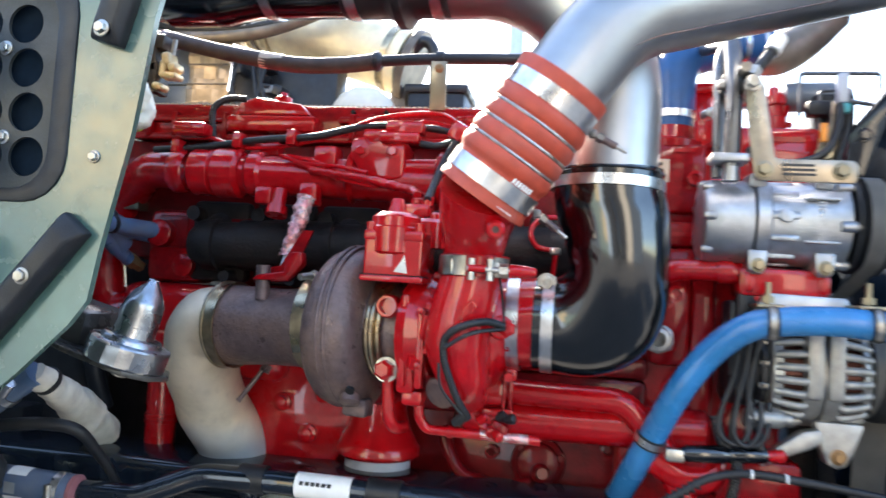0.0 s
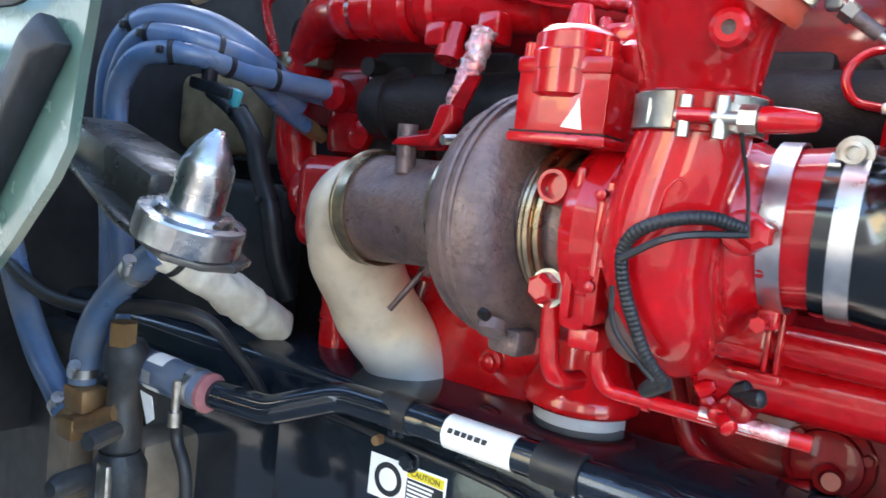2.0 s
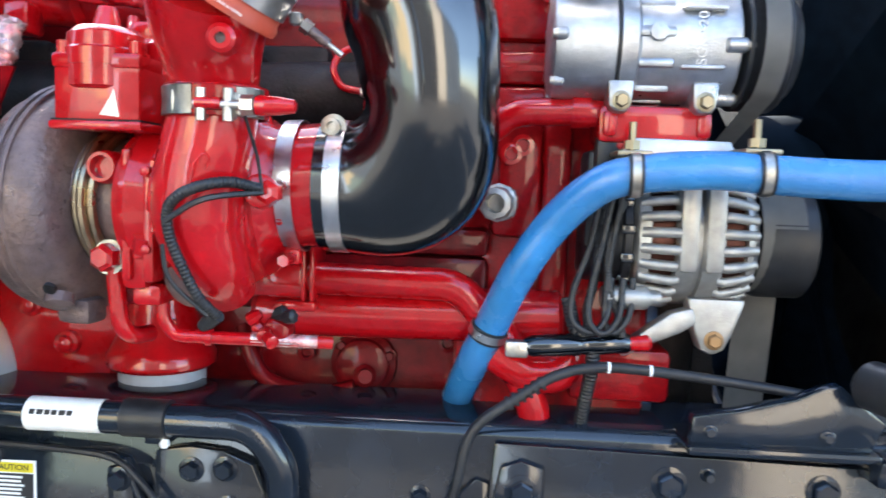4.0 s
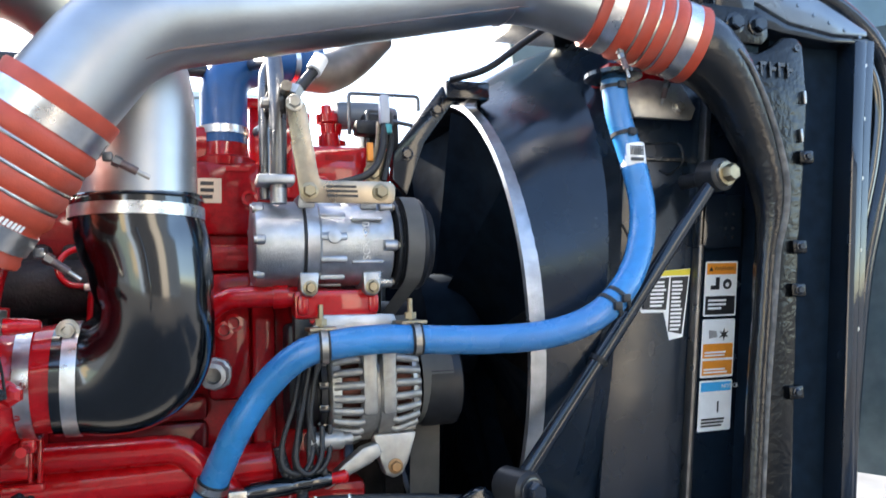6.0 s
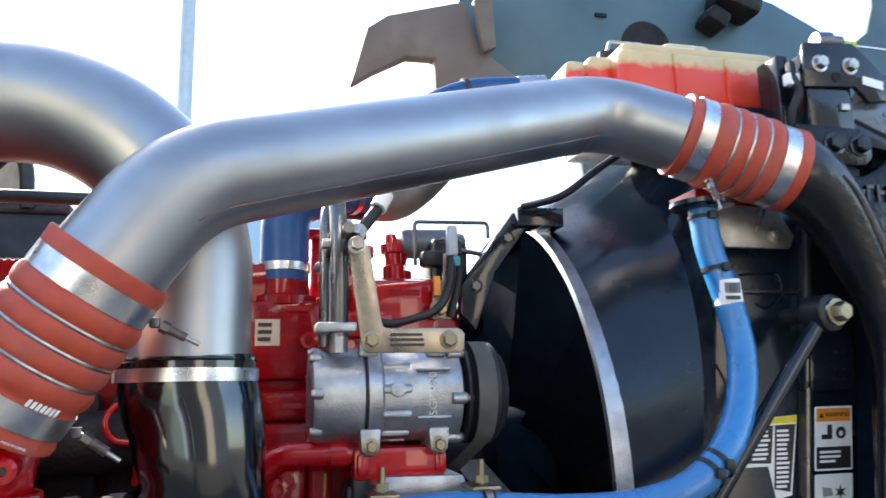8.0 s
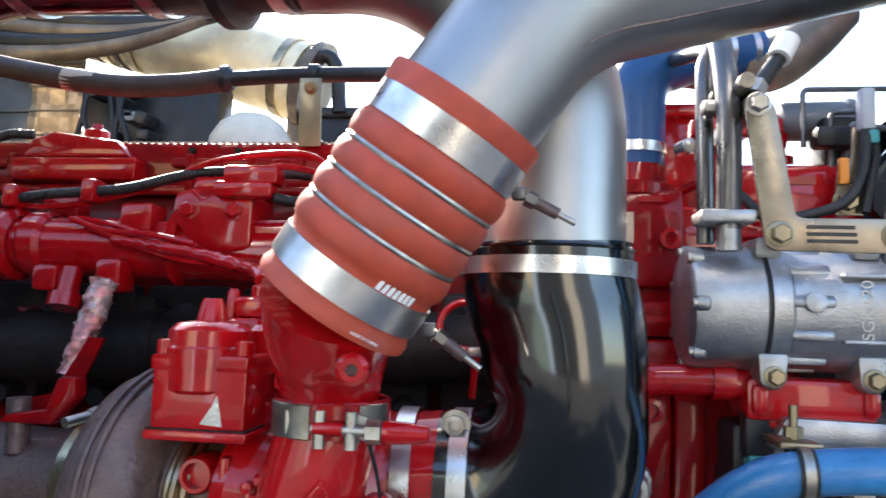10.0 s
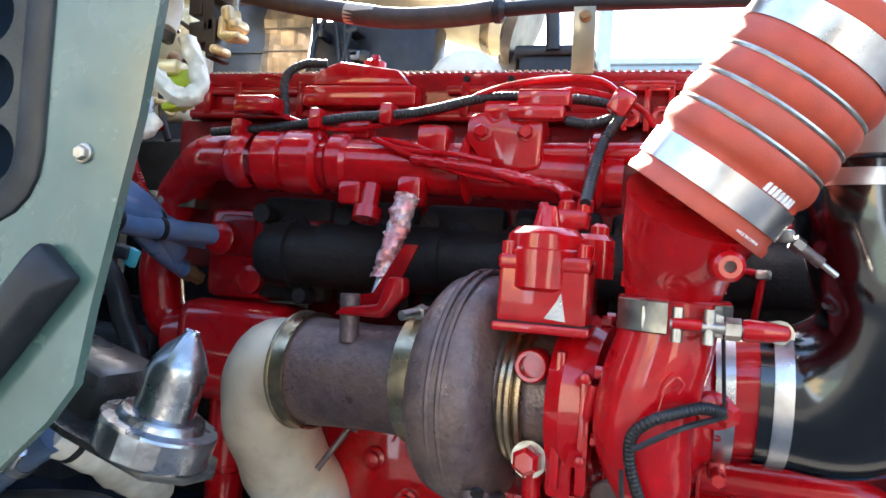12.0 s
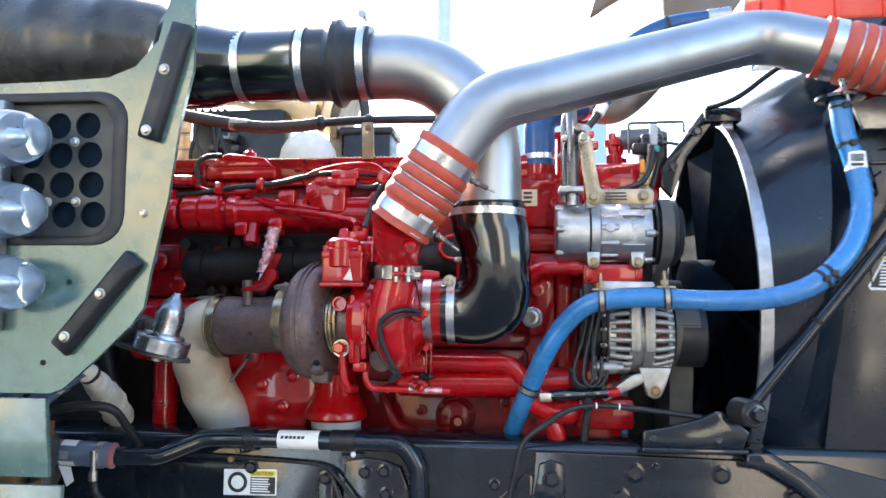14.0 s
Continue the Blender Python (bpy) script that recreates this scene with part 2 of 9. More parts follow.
GROUND = material("weathered_concrete", (0.105, 0.104, 0.102), 0.85, vary=0.15, scale=3, bump=0.3, bump_scale=40, stain=(0.075, 0.075, 0.075), stain_amount=0.6, stain_scale=0.5)
POLE = material("galvanised_pole", (0.42, 0.44, 0.46), 0.5, 0.5, vary=0.08, scale=4)
FAR_WALL = material("pale_blue_cladding", (0.32, 0.42, 0.52), 0.6, vary=0.08, scale=0.6)

CAMO.node_tree.nodes["Principled BSDF"].inputs["Specular IOR Level"].default_value = 0.8
CAMO.node_tree.nodes["Principled BSDF"].inputs["Coat Roughness"].default_value = 0.10

TANK = material("translucent_tank", (0.66, 0.5, 0.26), 0.35, vary=0.1, scale=20)
# coolant shows through the tank wall below the fill level
_n, _l = TANK.node_tree.nodes, TANK.node_tree.links
_co, _sp, _mr, _mx = _n.new("ShaderNodeTexCoord"), _n.new("ShaderNodeSeparateXYZ"), _n.new("ShaderNodeMapRange"), _n.new("ShaderNodeMix")
_ns, _ad = _n.new("ShaderNodeTexNoise"), _n.new("ShaderNodeMath")
_ns.inputs["Scale"].default_value = 60.0
_ad.operation = "MULTIPLY_ADD"
_ad.inputs[1].default_value = 0.02
_mx.data_type = "RGBA"
_mr.inputs["From Min"].default_value, _mr.inputs["From Max"].default_value = 2.112, 2.100
_mx.inputs["B"].default_value = (0.75, 0.06, 0.03, 1)
_old = _n["Principled BSDF"].inputs["Base Color"].links[0].from_socket
_l.new(_co.outputs["Object"], _sp.inputs[0])
_l.new(_co.outputs["Object"], _ns.inputs["Vector"])
_l.new(_ns.outputs["Fac"], _ad.inputs[0])
_l.new(_sp.outputs["Z"], _ad.inputs[2])
_l.new(_ad.outputs[0], _mr.inputs["Value"])
_l.new(_mr.outputs[0], _mx.inputs["Factor"])
_l.new(_old, _mx.inputs["A"])
_l.new(_mx.outputs["Result"], _n["Principled BSDF"].inputs["Base Color"])
_n["Principled BSDF"].inputs["Subsurface Weight"].default_value = 0.15
_n["Principled BSDF"].inputs["Subsurface Radius"].default_value = (0.02, 0.01, 0.006)

# the exhaust's heat tint turns from straw to blue towards its lower end
_n, _l = EXHAUST.node_tree.nodes, EXHAUST.node_tree.links
_co, _sp, _ns, _ad, _mr, _mx = _n.new("ShaderNodeTexCoord"), _n.new("ShaderNodeSeparateXYZ"), _n.new("ShaderNodeTexNoise"), _n.new("ShaderNodeMath"), _n.new("ShaderNodeMapRange"), _n.new("ShaderNodeMix")
_ns.inputs["Scale"].default_value = 14.0
_ad.operation, _mx.data_type = "MULTIPLY_ADD", "RGBA"
_ad.inputs[1].default_value = 0.06
_mr.inputs["From Min"].default_value, _mr.inputs["From Max"].default_value = 1.255, 1.185
_mx.inputs["B"].default_value = (0.50, 0.56, 0.62, 1)
_old = _n["Principled BSDF"].inputs["Base Color"].links[0].from_socket
_l.new(_co.outputs["Object"], _sp.inputs[0])
_l.new(_co.outputs["Object"], _ns.inputs["Vector"])
_l.new(_ns.outputs["Fac"], _ad.inputs[0])
_l.new(_sp.outputs["Z"], _ad.inputs[2])
_l.new(_ad.outputs[0], _mr.inputs["Value"])
_l.new(_mr.outputs[0], _mx.inputs["Factor"])
_l.new(_old, _mx.inputs["A"])
_l.new(_mx.outputs["Result"], _n["Principled BSDF"].inputs["Base Color"])

LENS = bpy.data.materials.new("clear_lens")
LENS.use_nodes = True
_b = LENS.node_tree.nodes["Principled BSDF"]
_b.inputs["Base Color"].default_value = (0.62, 0.76, 0.92, 1)
_b.inputs["Transmission Weight"].default_value = 0.85
_b.inputs["Roughness"].default_value = 0.08


# ---- building helpers ----
def V(*a):
    return Vector(a if len(a) == 3 else a[0])


def thing(name, at, label, category, group="", kind=""):
    e = new(name)
    e.location = at
    e.empty_display_size = 0.05
    return tagged(e, label, category, group, kind)


def world_of(ob):
    m = ob.matrix_basis.copy()
    if ob.parent:
        m = world_of(ob.parent) @ ob.matrix_parent_inverse @ m
    return m


def finish(bm, name, mat, sharp=38.0):
    bmesh.ops.recalc_face_normals(bm, faces=bm.faces[:])
    for f in bm.faces:
        f.smooth = True
    lim = radians(sharp)
    for e in bm.edges:
        if len(e.link_faces) == 2:
            e.smooth = e.calc_face_angle(0.0) < lim
    me = bpy.data.meshes.new(name)
    bm.to_mesh(me)
    bm.free()
    me.materials.append(mat)
    return me


def part(name, bm, mat, parent=None, label="", sharp=38.0):
    ob = new(name, finish(bm, name, mat, sharp))
    if parent:
        ob.parent = parent
        ob.matrix_parent_inverse = world_of(parent).inverted()
    if label:
        ob["label"] = label
    return ob


def nudge(top, move=(0, 0, 0), scale=1.0, about=(0, 0, 0)):
    """Moves and scales a finished thing or part with all its pieces."""
    k = scale if isinstance(scale, tuple) else (scale,) * 3
    m = Matrix.Translation(V(about) + V(move)) @ Matrix.Diagonal((*k, 1)) @ Matrix.Translation(-V(about))
    for ob in [top] + list(top.children_recursive):
        if ob.type == "MESH" and ob.matrix_basis == Matrix.Identity(4):
            ob.data.transform(m)
        elif ob.type != "EMPTY":
            ob.matrix_basis = m @ ob.matrix_basis


def dented(bm, depth, scale, seed):
    """Shallow dents and waves over a surface."""
    off = V(seed * 5.1, seed * 2.3, seed)
    bm.normal_update()
    for v in bm.verts:
        v.co += v.normal * depth * noise.noise(v.co * scale + off)
    return bm


def crumpled(bm, depth, seed):
    """Creases a surface at random, as torn foil."""
    off = V(seed * 7.3, seed * 3.1, seed)
    bm.normal_update()
    for v in bm.verts:
        v.co += v.normal * depth * (noise.noise(v.co * 90 + off) + 0.6 * abs(noise.noise(v.co * 230 + off)) * 2 - 0.5)
    return bm


def B():
    return bmesh.new()


def fillet(pts, rad, steps=6):
    """Round the inner corners of a path."""
    pts = [V(p) for p in pts]
    out = [pts[0]]
    for i in range(1, len(pts) - 1):
        a, b, c = pts[i - 1], pts[i], pts[i + 1]
        u, w = (a - b), (c - b)
        ang = u.angle(w)
        r = rad[i - 1] if isinstance(rad, (list, tuple)) else rad
        d = min(r / max(0.05, math.tan(ang / 2)), u.length * 0.49, w.length * 0.49)
        p, q = b + u.normalized() * d, b + w.normalized() * d
        for k in range(steps + 1):
            t = k / steps
            out.append((1 - t) ** 2 * p + 2 * t * (1 - t) * b + t * t * q)
    out.append(pts[-1])
    return out


def arc_bend(a, b, c, r, steps=16):
    """A path from a to c with a circular bend of radius r at b."""
    a, b, c = V(a), V(b), V(c)
    u, w = (a - b).normalized(), (c - b).normalized()
    half = u.angle(w) / 2
    mid = b + (u + w).normalized() * (r / math.sin(half))
    p, q = b + u * (r / math.tan(half)) - mid, b + w * (r / math.tan(half)) - mid
    turn_ = p.angle(q)
    return [a] + [mid + (p * math.sin((1 - k / steps) * turn_) + q * math.sin(k / steps * turn_)) / math.sin(turn_) for k in range(steps + 1)] + [c]


def smooth_path(pts, steps=6):
    """A curve that passes through all the points."""
    pts = [V(p) for p in pts]
    e = [2 * pts[0] - pts[1]] + pts + [2 * pts[-1] - pts[-2]]
    out = []
    for i in range(1, len(e) - 2):
        p0, p1, p2, p3 = e[i - 1:i + 3]
        for k in range(steps):
            t = k / steps
            out.append(0.5 * (2 * p1 + (p2 - p0) * t + (2 * p0 - 5 * p1 + 4 * p2 - p3) * t * t + (3 * p1 - p0 - 3 * p2 + p3) * t ** 3))
    out.append(pts[-1])
    return out


def tube(bm, path, r, n=20, caps=True, flat=1.0):
    """A pipe along a path. r: a radius, one a point, or a function of the share of the length."""
    path = [V(p) for p in path]
    lens = [0.0]
    for a, b in zip(path, path[1:]):
        lens.append(lens[-1] + (b - a).length)
    rings, up = [], None
    for i, p in enumerate(path):
        d = (path[min(i + 1, len(path) - 1)] - path[max(i - 1, 0)]).normalized()
        if up is None:
            up = d.orthogonal().normalized()
        up = (up - d * up.dot(d)).normalized()
        side = d.cross(up)
        rr = r(lens[i] / lens[-1]) if callable(r) else (r[i] if isinstance(r, (list, tuple)) else r)
        rings.append([bm.verts.new(p + rr * (math.cos(2 * math.pi * k / n) * up + flat * math.sin(2 * math.pi * k / n) * side)) for k in range(n)])
    for a, b in zip(rings, rings[1:]):
        for k in range(n):
            bm.faces.new((a[k], a[(k + 1) % n], b[(k + 1) % n], b[k]))
    if caps:
        bm.faces.new(rings[0][::-1])
        bm.faces.new(rings[-1])
    return bm


def lathe(bm, profile, at, axis, n=28, scale=(1, 1), close=True):
    """Turn a profile of (distance along the axis, radius) about an axis."""
    at, axis = V(at), V(axis).normalized()
    ref = V(0, 0, 1) if abs(axis.z) < 0.9 else V(0, 1, 0)
    u = (ref - axis * ref.dot(axis)).normalized()
    w = axis.cross(u)
    rings = []
    for a, r in profile:
        if r < 1e-6:
            rings.append([bm.verts.new(at + axis * a)])
        else:
            rings.append([bm.verts.new(at + axis * a + r * (scale[0] * math.cos(2 * math.pi * k / n) * u + scale[1] * math.sin(2 * math.pi * k / n) * w)) for k in range(n)])
    for a, b in zip(rings, rings[1:]):
        for k in range(n):
            j = (k + 1) % n
            q = [a[k % len(a)], a[j % len(a)], b[j % len(b)], b[k % len(b)]]
            q = list(dict.fromkeys(q))
            if len(q) > 2:
                bm.faces.new(q)
    if close:
        for rg, flip in ((rings[0], True), (rings[-1], False)):
            if len(rg) > 2:
                bm.faces.new(rg[::-1] if flip else rg)
    return bm


def box(bm, lo, hi, bevel=0.003, turn=None, seg=2):
    """A block from corner to corner with rounded edges; turn: (degrees x, y, z) about its middle."""
    lo, hi = V(lo), V(hi)
    c, s = (lo + hi) / 2, hi - lo
    tmp = bmesh.new()
    bmesh.ops.create_cube(tmp, size=1.0)
    bmesh.ops.scale(tmp, vec=s, verts=tmp.verts)
    if bevel:
        bmesh.ops.bevel(tmp, geom=tmp.edges[:], offset=min(bevel, min(s) * 0.45), segments=seg, affect="EDGES", profile=0.5)
    m = Matrix.Translation(c)
    if turn:
        m = m @ pose(0, 0, 0, *turn)
    bmesh.ops.transform(tmp, matrix=m, verts=tmp.verts)
    join(bm, tmp)
    return bm


def join(bm, tmp):
    me = bpy.data.meshes.new("tmp")
    tmp.to_mesh(me)
    tmp.free()
    bm.from_mesh(me)
    bpy.data.meshes.remove(me)


def slab(bm, outline, thick, m, holes=(), bevel=0.0):
    """A plate cut to an outline in its own x, y plane with holes, then placed by m; it is thick along its own -z."""
    tmp = bmesh.new()
    edges = []
    for loop in (outline, *holes):
        vs = [tmp.verts.new((x, y, 0)) for x, y in loop]
        edges += [tmp.edges.new((vs[i], vs[(i + 1) % len(vs)])) for i in range(len(vs))]
    bmesh.ops.triangle_fill(tmp, use_beauty=True, use_dissolve=False, edges=edges)
    faces = tmp.faces[:]
    g = bmesh.ops.extrude_face_region(tmp, geom=faces)
    bmesh.ops.translate(tmp, vec=(0, 0, -thick), verts=[v for v in g["geom"] if isinstance(v, bmesh.types.BMVert)])
    bmesh.ops.recalc_face_normals(tmp, faces=tmp.faces[:])
    if bevel:
        es = [e for e in tmp.edges if len(e.link_faces) == 2 and e.calc_face_angle(0.0) > 0.8]
        bmesh.ops.bevel(tmp, geom=es, offset=bevel, segments=2, affect="EDGES", profile=0.5)
    bmesh.ops.transform(tmp, matrix=m, verts=tmp.verts)
    join(bm, tmp)
    return bm


FACE = pose(0, 0, 0, 90, 0, 0)     # a plate's x, y laid on the world's x, z; its front looks at -y


def wall(y):
    return Matrix.Translation((0, y, 0)) @ FACE


def circle(cx, cy, r, n=24):
    return [(cx + r * math.cos(2 * math.pi * k / n), cy + r * math.sin(2 * math.pi * k / n)) for k in range(n)]


def rounded(x0, y0, x1, y1, r, n=5):
    out = []
    for cx, cy, a in ((x1 - r, y1 - r, 0), (x0 + r, y1 - r, 90), (x0 + r, y0 + r, 180), (x1 - r, y0 + r, 270)):
        out += [(cx + r * math.cos(radians(a + 90 * k / n)), cy + r * math.sin(radians(a + 90 * k / n))) for k in range(n + 1)]
    return out


def bolt(bm, at, way, r=0.008, h=0.007, washer=True):
    """A flanged hexagon head; way: where the head points."""
    if washer:
        lathe(bm, [(0, r * 1.35), (0.0016, r * 1.35), (0.0022, r * 1.2)], at, way, n=18)
    lathe(bm, [(0, r), (h * 0.8, r), (h, r * 0.82)], V(at) + V(way).normalized() * 0.0018, way, n=6)
    return bm


def band(bm, at, axis, r, w, t=0.0015, n=36):
    """A flat clamp band round a hose."""
    lathe(bm, [(-w / 2, r), (-w / 2, r + t), (w / 2, r + t), (w / 2, r)], at, axis, n=n, close=False)
    return bm


def ring(bm, at, axis, R, r, n=32, k=8, scale=(1, 1)):
    at, axis = V(at), V(axis).normalized()
    prof = [(r * math.sin(2 * math.pi * i / k), R + r * math.cos(2 * math.pi * i / k)) for i in range(k + 1)]
    return lathe(bm, prof, at, axis, n=n, close=False, scale=scale)


def corrugated(path, r, pitch=0.0046, depth=0.14):
    """Radii for a split-loom conduit along a path."""
    total = sum((b - a).length for a, b in zip(path, path[1:]))
    count = max(4, int(total / pitch))
    return lambda s: r * (1 - depth * (0.5 + 0.5 * math.cos(2 * math.pi * count * s)))


def dense(path, step):
    out = [V(path[0])]
    for a, b in zip(path, path[1:]):
        a, b = V(a), V(b)
        k = max(1, int((b - a).length / step))
        out += [a.lerp(b, (i + 1) / k) for i in range(k)]
    return out


def writing(text, at, turn, size, mat, parent, name="lettering"):
    c = bpy.data.curves.new(name, "FONT")
    c.body, c.size, c.extrude, c.align_x, c.align_y = text, size, 0.0002, "CENTER", "CENTER"
    c.materials.append(mat)
    ob = new(name, c)
    ob.matrix_basis = pose(*at, *turn)
    ob.parent = parent
    ob.matrix_parent_inverse = world_of(parent).inverted()
    return ob


def bars(bm, x0, x1, z0, z1, y, rows, seed=1, fill=0.55):
    """Lines of small print that cannot be read."""
    rnd = random.Random(seed)
    h = (z1 - z0) / rows
    for i in range(rows):
        z = z1 - (i + 0.5) * h
        w = (x1 - x0) * rnd.uniform(0.72, 1.0)
        slab(bm, [(x0, z - h * fill / 2), (x0 + w, z - h * fill / 2), (x0 + w, z + h * fill / 2), (x0, z + h * fill / 2)], 0.0003, wall(y))
    return bm

# ---- ground and distance ----
bm = B()
slab(bm, [(-400, -400), (400, -400), (400, 400), (-400, 400)], 0.2, Matrix.Identity(4))
tagged(part("ground", bm, GROUND), "weathered grey concrete yard under the truck", "ground", kind="structure")

pole = thing("light_pole", (-2.48, 25, 0), "tall grey galvanised steel light pole in the yard", "light pole")
bm = lathe(B(), [(0, 0.36), (0.04, 0.36), (0.04, 0.28), (18.0, 0.24)], (-2.48, 25, 0), (0, 0, 1), n=20)
part("pole", bm, POLE, pole)
bm = box(B(), (-2.60, 24.75, 0.03), (-2.36, 24.9, 0.5), 0.01)
part("base_cover", bm, POLE, pole)
shed = thing("distant_building", (0.5, 30, 0), "low pale blue metal-clad building across the yard", "building")
part("wall", box(B(), (-2.6, 29, 0), (3.6, 40, 9.4), 0.02), FAR_WALL, shed)
part("roof", box(B(), (-2.8, 28.8, 9.4), (3.8, 40.2, 9.62), 0.03), POLE, shed)

# ---- frame rail ----
rail = thing("frame_rail", (0, 1.21, 0.88), "black painted steel chassis rail with bolted brackets", "chassis rail")
bm = B()
prof = [(1.172, 0.88), (1.172, 1.132), (1.176, 1.146), (1.188, 1.152), (1.302, 1.152), (1.302, 1.143), (1.192, 1.143), (1.181, 1.135), (1.181, 0.889), (1.275, 0.889), (1.275, 0.88)]
a = [bm.verts.new((-2.6, y, z)) for y, z in prof]
b = [bm.verts.new((0.95, y, z)) for y, z in prof]
for i in range(len(prof)):
    j = (i + 1) % len(prof)
    bm.faces.new((a[i], a[j], b[j], b[i]))
bm.faces.new(a)
bm.faces.new(b[::-1])
part("channel", bm, BLACK_PAINT, rail, sharp=50)
# mounting plate with a warning label
bm = slab(B(), [(-0.56, 0.9), (-0.155, 0.9), (-0.155, 1.07), (-0.166, 1.092), (-0.19, 1.1), (-0.56, 1.1)], 0.012, wall(1.160), bevel=0.003)
plate = part("mounting_plate", bm, BLACK_PAINT, rail)
bm = box(B(), (-0.19, 1.150, 0.9), (-0.158, 1.160, 1.085), 0.004)
part("edge_strip", bm, BLACK_PAINT, rail)
for at in ((-0.174, 1.150, 1.072), (-0.335, 1.160, 1.088)):
    part("bolt", bolt(B(), at, (0, -1, 0), 0.011, 0.01), BLACK_PAINT, rail)
# gusset bracket with bolts under the bent coolant tube
bm = slab(B(), [(-0.145, 0.93), (0.0, 0.93), (0.005, 1.03), (-0.02, 1.095), (-0.055, 1.108), (-0.095, 1.112), (-0.135, 1.105)], 0.012, wall(1.157), bevel=0.003)
part("gusset", bm, BLACK_PAINT, rail)
for at in ((-0.092, 1.157, 1.085), (-0.052, 1.157, 1.088), (-0.048, 1.157, 1.042)):
    part("bolt", bolt(B(), at, (0, -1, 0), 0.011, 0.01), BLACK_PAINT, rail)
bm = box(B(), (-0.144, 1.149, 0.93), (-0.136, 1.159, 1.1), 0.003, turn=(0, -20, 0))
part("edge_strip", bm, BLACK_PAINT, rail)
# front suspension bracket
bm = slab(B(), [(0.235, 0.9), (0.95, 0.9), (0.95, 1.09), (0.80, 1.128), (0.64, 1.128), (0.255, 1.135)], 0.016, wall(1.158), bevel=0.004)
part("front_bracket", bm, BLACK_PAINT, rail)
bm = slab(B(), [(0.245, 1.02), (0.31, 1.02), (0.31, 1.112), (0.285, 1.12), (0.262, 1.112)], 0.014, wall(1.146), bevel=0.004)
part("bolt_pad", bm, BLACK_PAINT, rail)
for at, r in (((0.286, 1.146, 1.086), 0.014), ((0.449, 1.158, 1.099), 0.015), ((0.615, 1.158, 1.1), 0.014), ((0.421, 1.158, 1.05), 0.015), ((0.49, 1.158, 1.112), 0.006), ((0.172, 1.172, 1.064), 0.009), ((0.75, 1.158, 1.06), 0.014)):
    part("bolt", bolt(B(), at, (0, -1, 0), r, 0.011), BLACK_PAINT, rail)
bm = slab(B(), [(0.13, 0.99), (0.25, 0.99), (0.25, 1.085), (0.235, 1.09)], 0.01, wall(1.163), bevel=0.002)
part("web_gusset", bm, BLACK_PAINT, rail)
# cast top bracket that holds the strut
bm = slab(B(), [(0.462, 1.152), (0.652, 1.152), (0.665, 1.185), (0.615, 1.225), (0.60, 1.222), (0.57, 1.208), (0.51, 1.192), (0.464, 1.184)], 0.02, wall(1.135), bevel=0.004)
topb = part("strut_bracket", bm, BLACK_PAINT, rail)
for x in (0.483, 0.605):
    part("bolt", bolt(B(), (x, 1.135, 1.168), (0, -1, 0), 0.006, 0.004), BLACK_PAINT, topb)
bm = box(B(), (0.46, 1.128, 1.143), (0.66, 1.21, 1.153), 0.003)
part("bracket_flange", bm, BLACK_PAINT, rail)
bm = slab(B(), [(0.655, 1.15), (0.70, 1.15), (0.76, 1.115), (0.84, 1.04), (0.95, 0.99), (0.95, 0.96), (0.82, 1.01), (0.74, 1.085), (0.69, 1.115), (0.65, 1.12)], 0.05, wall(1.12), bevel=0.008)
part("curved_arm", bm, BLACK_PAINT, rail)

label = thing("caution_label", (-0.336, 1.158, 1.03), "white caution label with a ring symbol and yellow heading", "label")
part("sheet", slab(B(), [(-0.394, 1.028), (-0.280, 1.030), (-0.280, 1.083), (-0.394, 1.081)], 0.0006, wall(1.1594)), WHITE, label)
part("ring_symbol", slab(B(), circle(-0.364, 1.055, 0.021, 32), 0.0004, wall(1.1586), [circle(-0.364, 1.055, 0.014, 32)]), INK, label)
part("heading", slab(B(), [(-0.336, 1.068), (-0.283, 1.0685), (-0.283, 1.080), (-0.336, 1.0795)], 0.0004, wall(1.1586)), YELLOW, label)
part("text_field", slab(B(), [(-0.336, 1.032), (-0.283, 1.0325), (-0.283, 1.067), (-0.336, 1.0665)], 0.0003, wall(1.1588)), INK, label)
part("small_print", bars(B(), -0.334, -0.286, 1.035, 1.065, 1.1584, 6, 4), WHITE, label)
writing("CAUTION", (-0.3095, 1.158, 1.0742), (90, 0, 0), 0.0095, INK, label)

# ---- black coolant tube on the rail ----
ctube = thing("coolant_tube", (-0.3, 1.14, 1.13), "bent black steel coolant tube clipped along the chassis rail", "coolant pipe")
path = fillet([(-0.625, 1.057, 1.122), (-0.50, 1.085, 1.118), (-0.42, 1.125, 1.150), (-0.30, 1.135, 1.150), (-0.012, 1.135, 1.149), (0.018, 1.142, 1.10), (0.022, 1.15, 0.88)], [0.06, 0.08, 0.2, 0.05, 0.06], 7)
part("pipe", tube(B(), path, 0.0185, 22), BLACK_PAINT, ctube)
for x0, x1 in ((-0.36, -0.318), (-0.158, -0.108)):
    bm = lathe(B(), [(0, 0.0187), (0.0, 0.0215), (x1 - x0, 0.0215), (x1 - x0, 0.0187)], (x0, 1.135, 1.1505), (1, 0, 0), n=24)
    part("clip_sleeve", bm, MATT_BLACK, ctube)
for x in (-0.34, -0.13, 0.0):
    part("p_clip", box(B(), (x - 0.008, 1.135, 1.12), (x + 0.008, 1.19, 1.1335), 0.002), BLACK_PAINT, ctube)
lab = part("label", lathe(B(), [(0, 0.0190), (0.086, 0.0190)], (-0.268, 1.135, 1.1497), (1, 0, 0), n=40, close=False), WHITE, ctube, "white paper label")
bm = B()
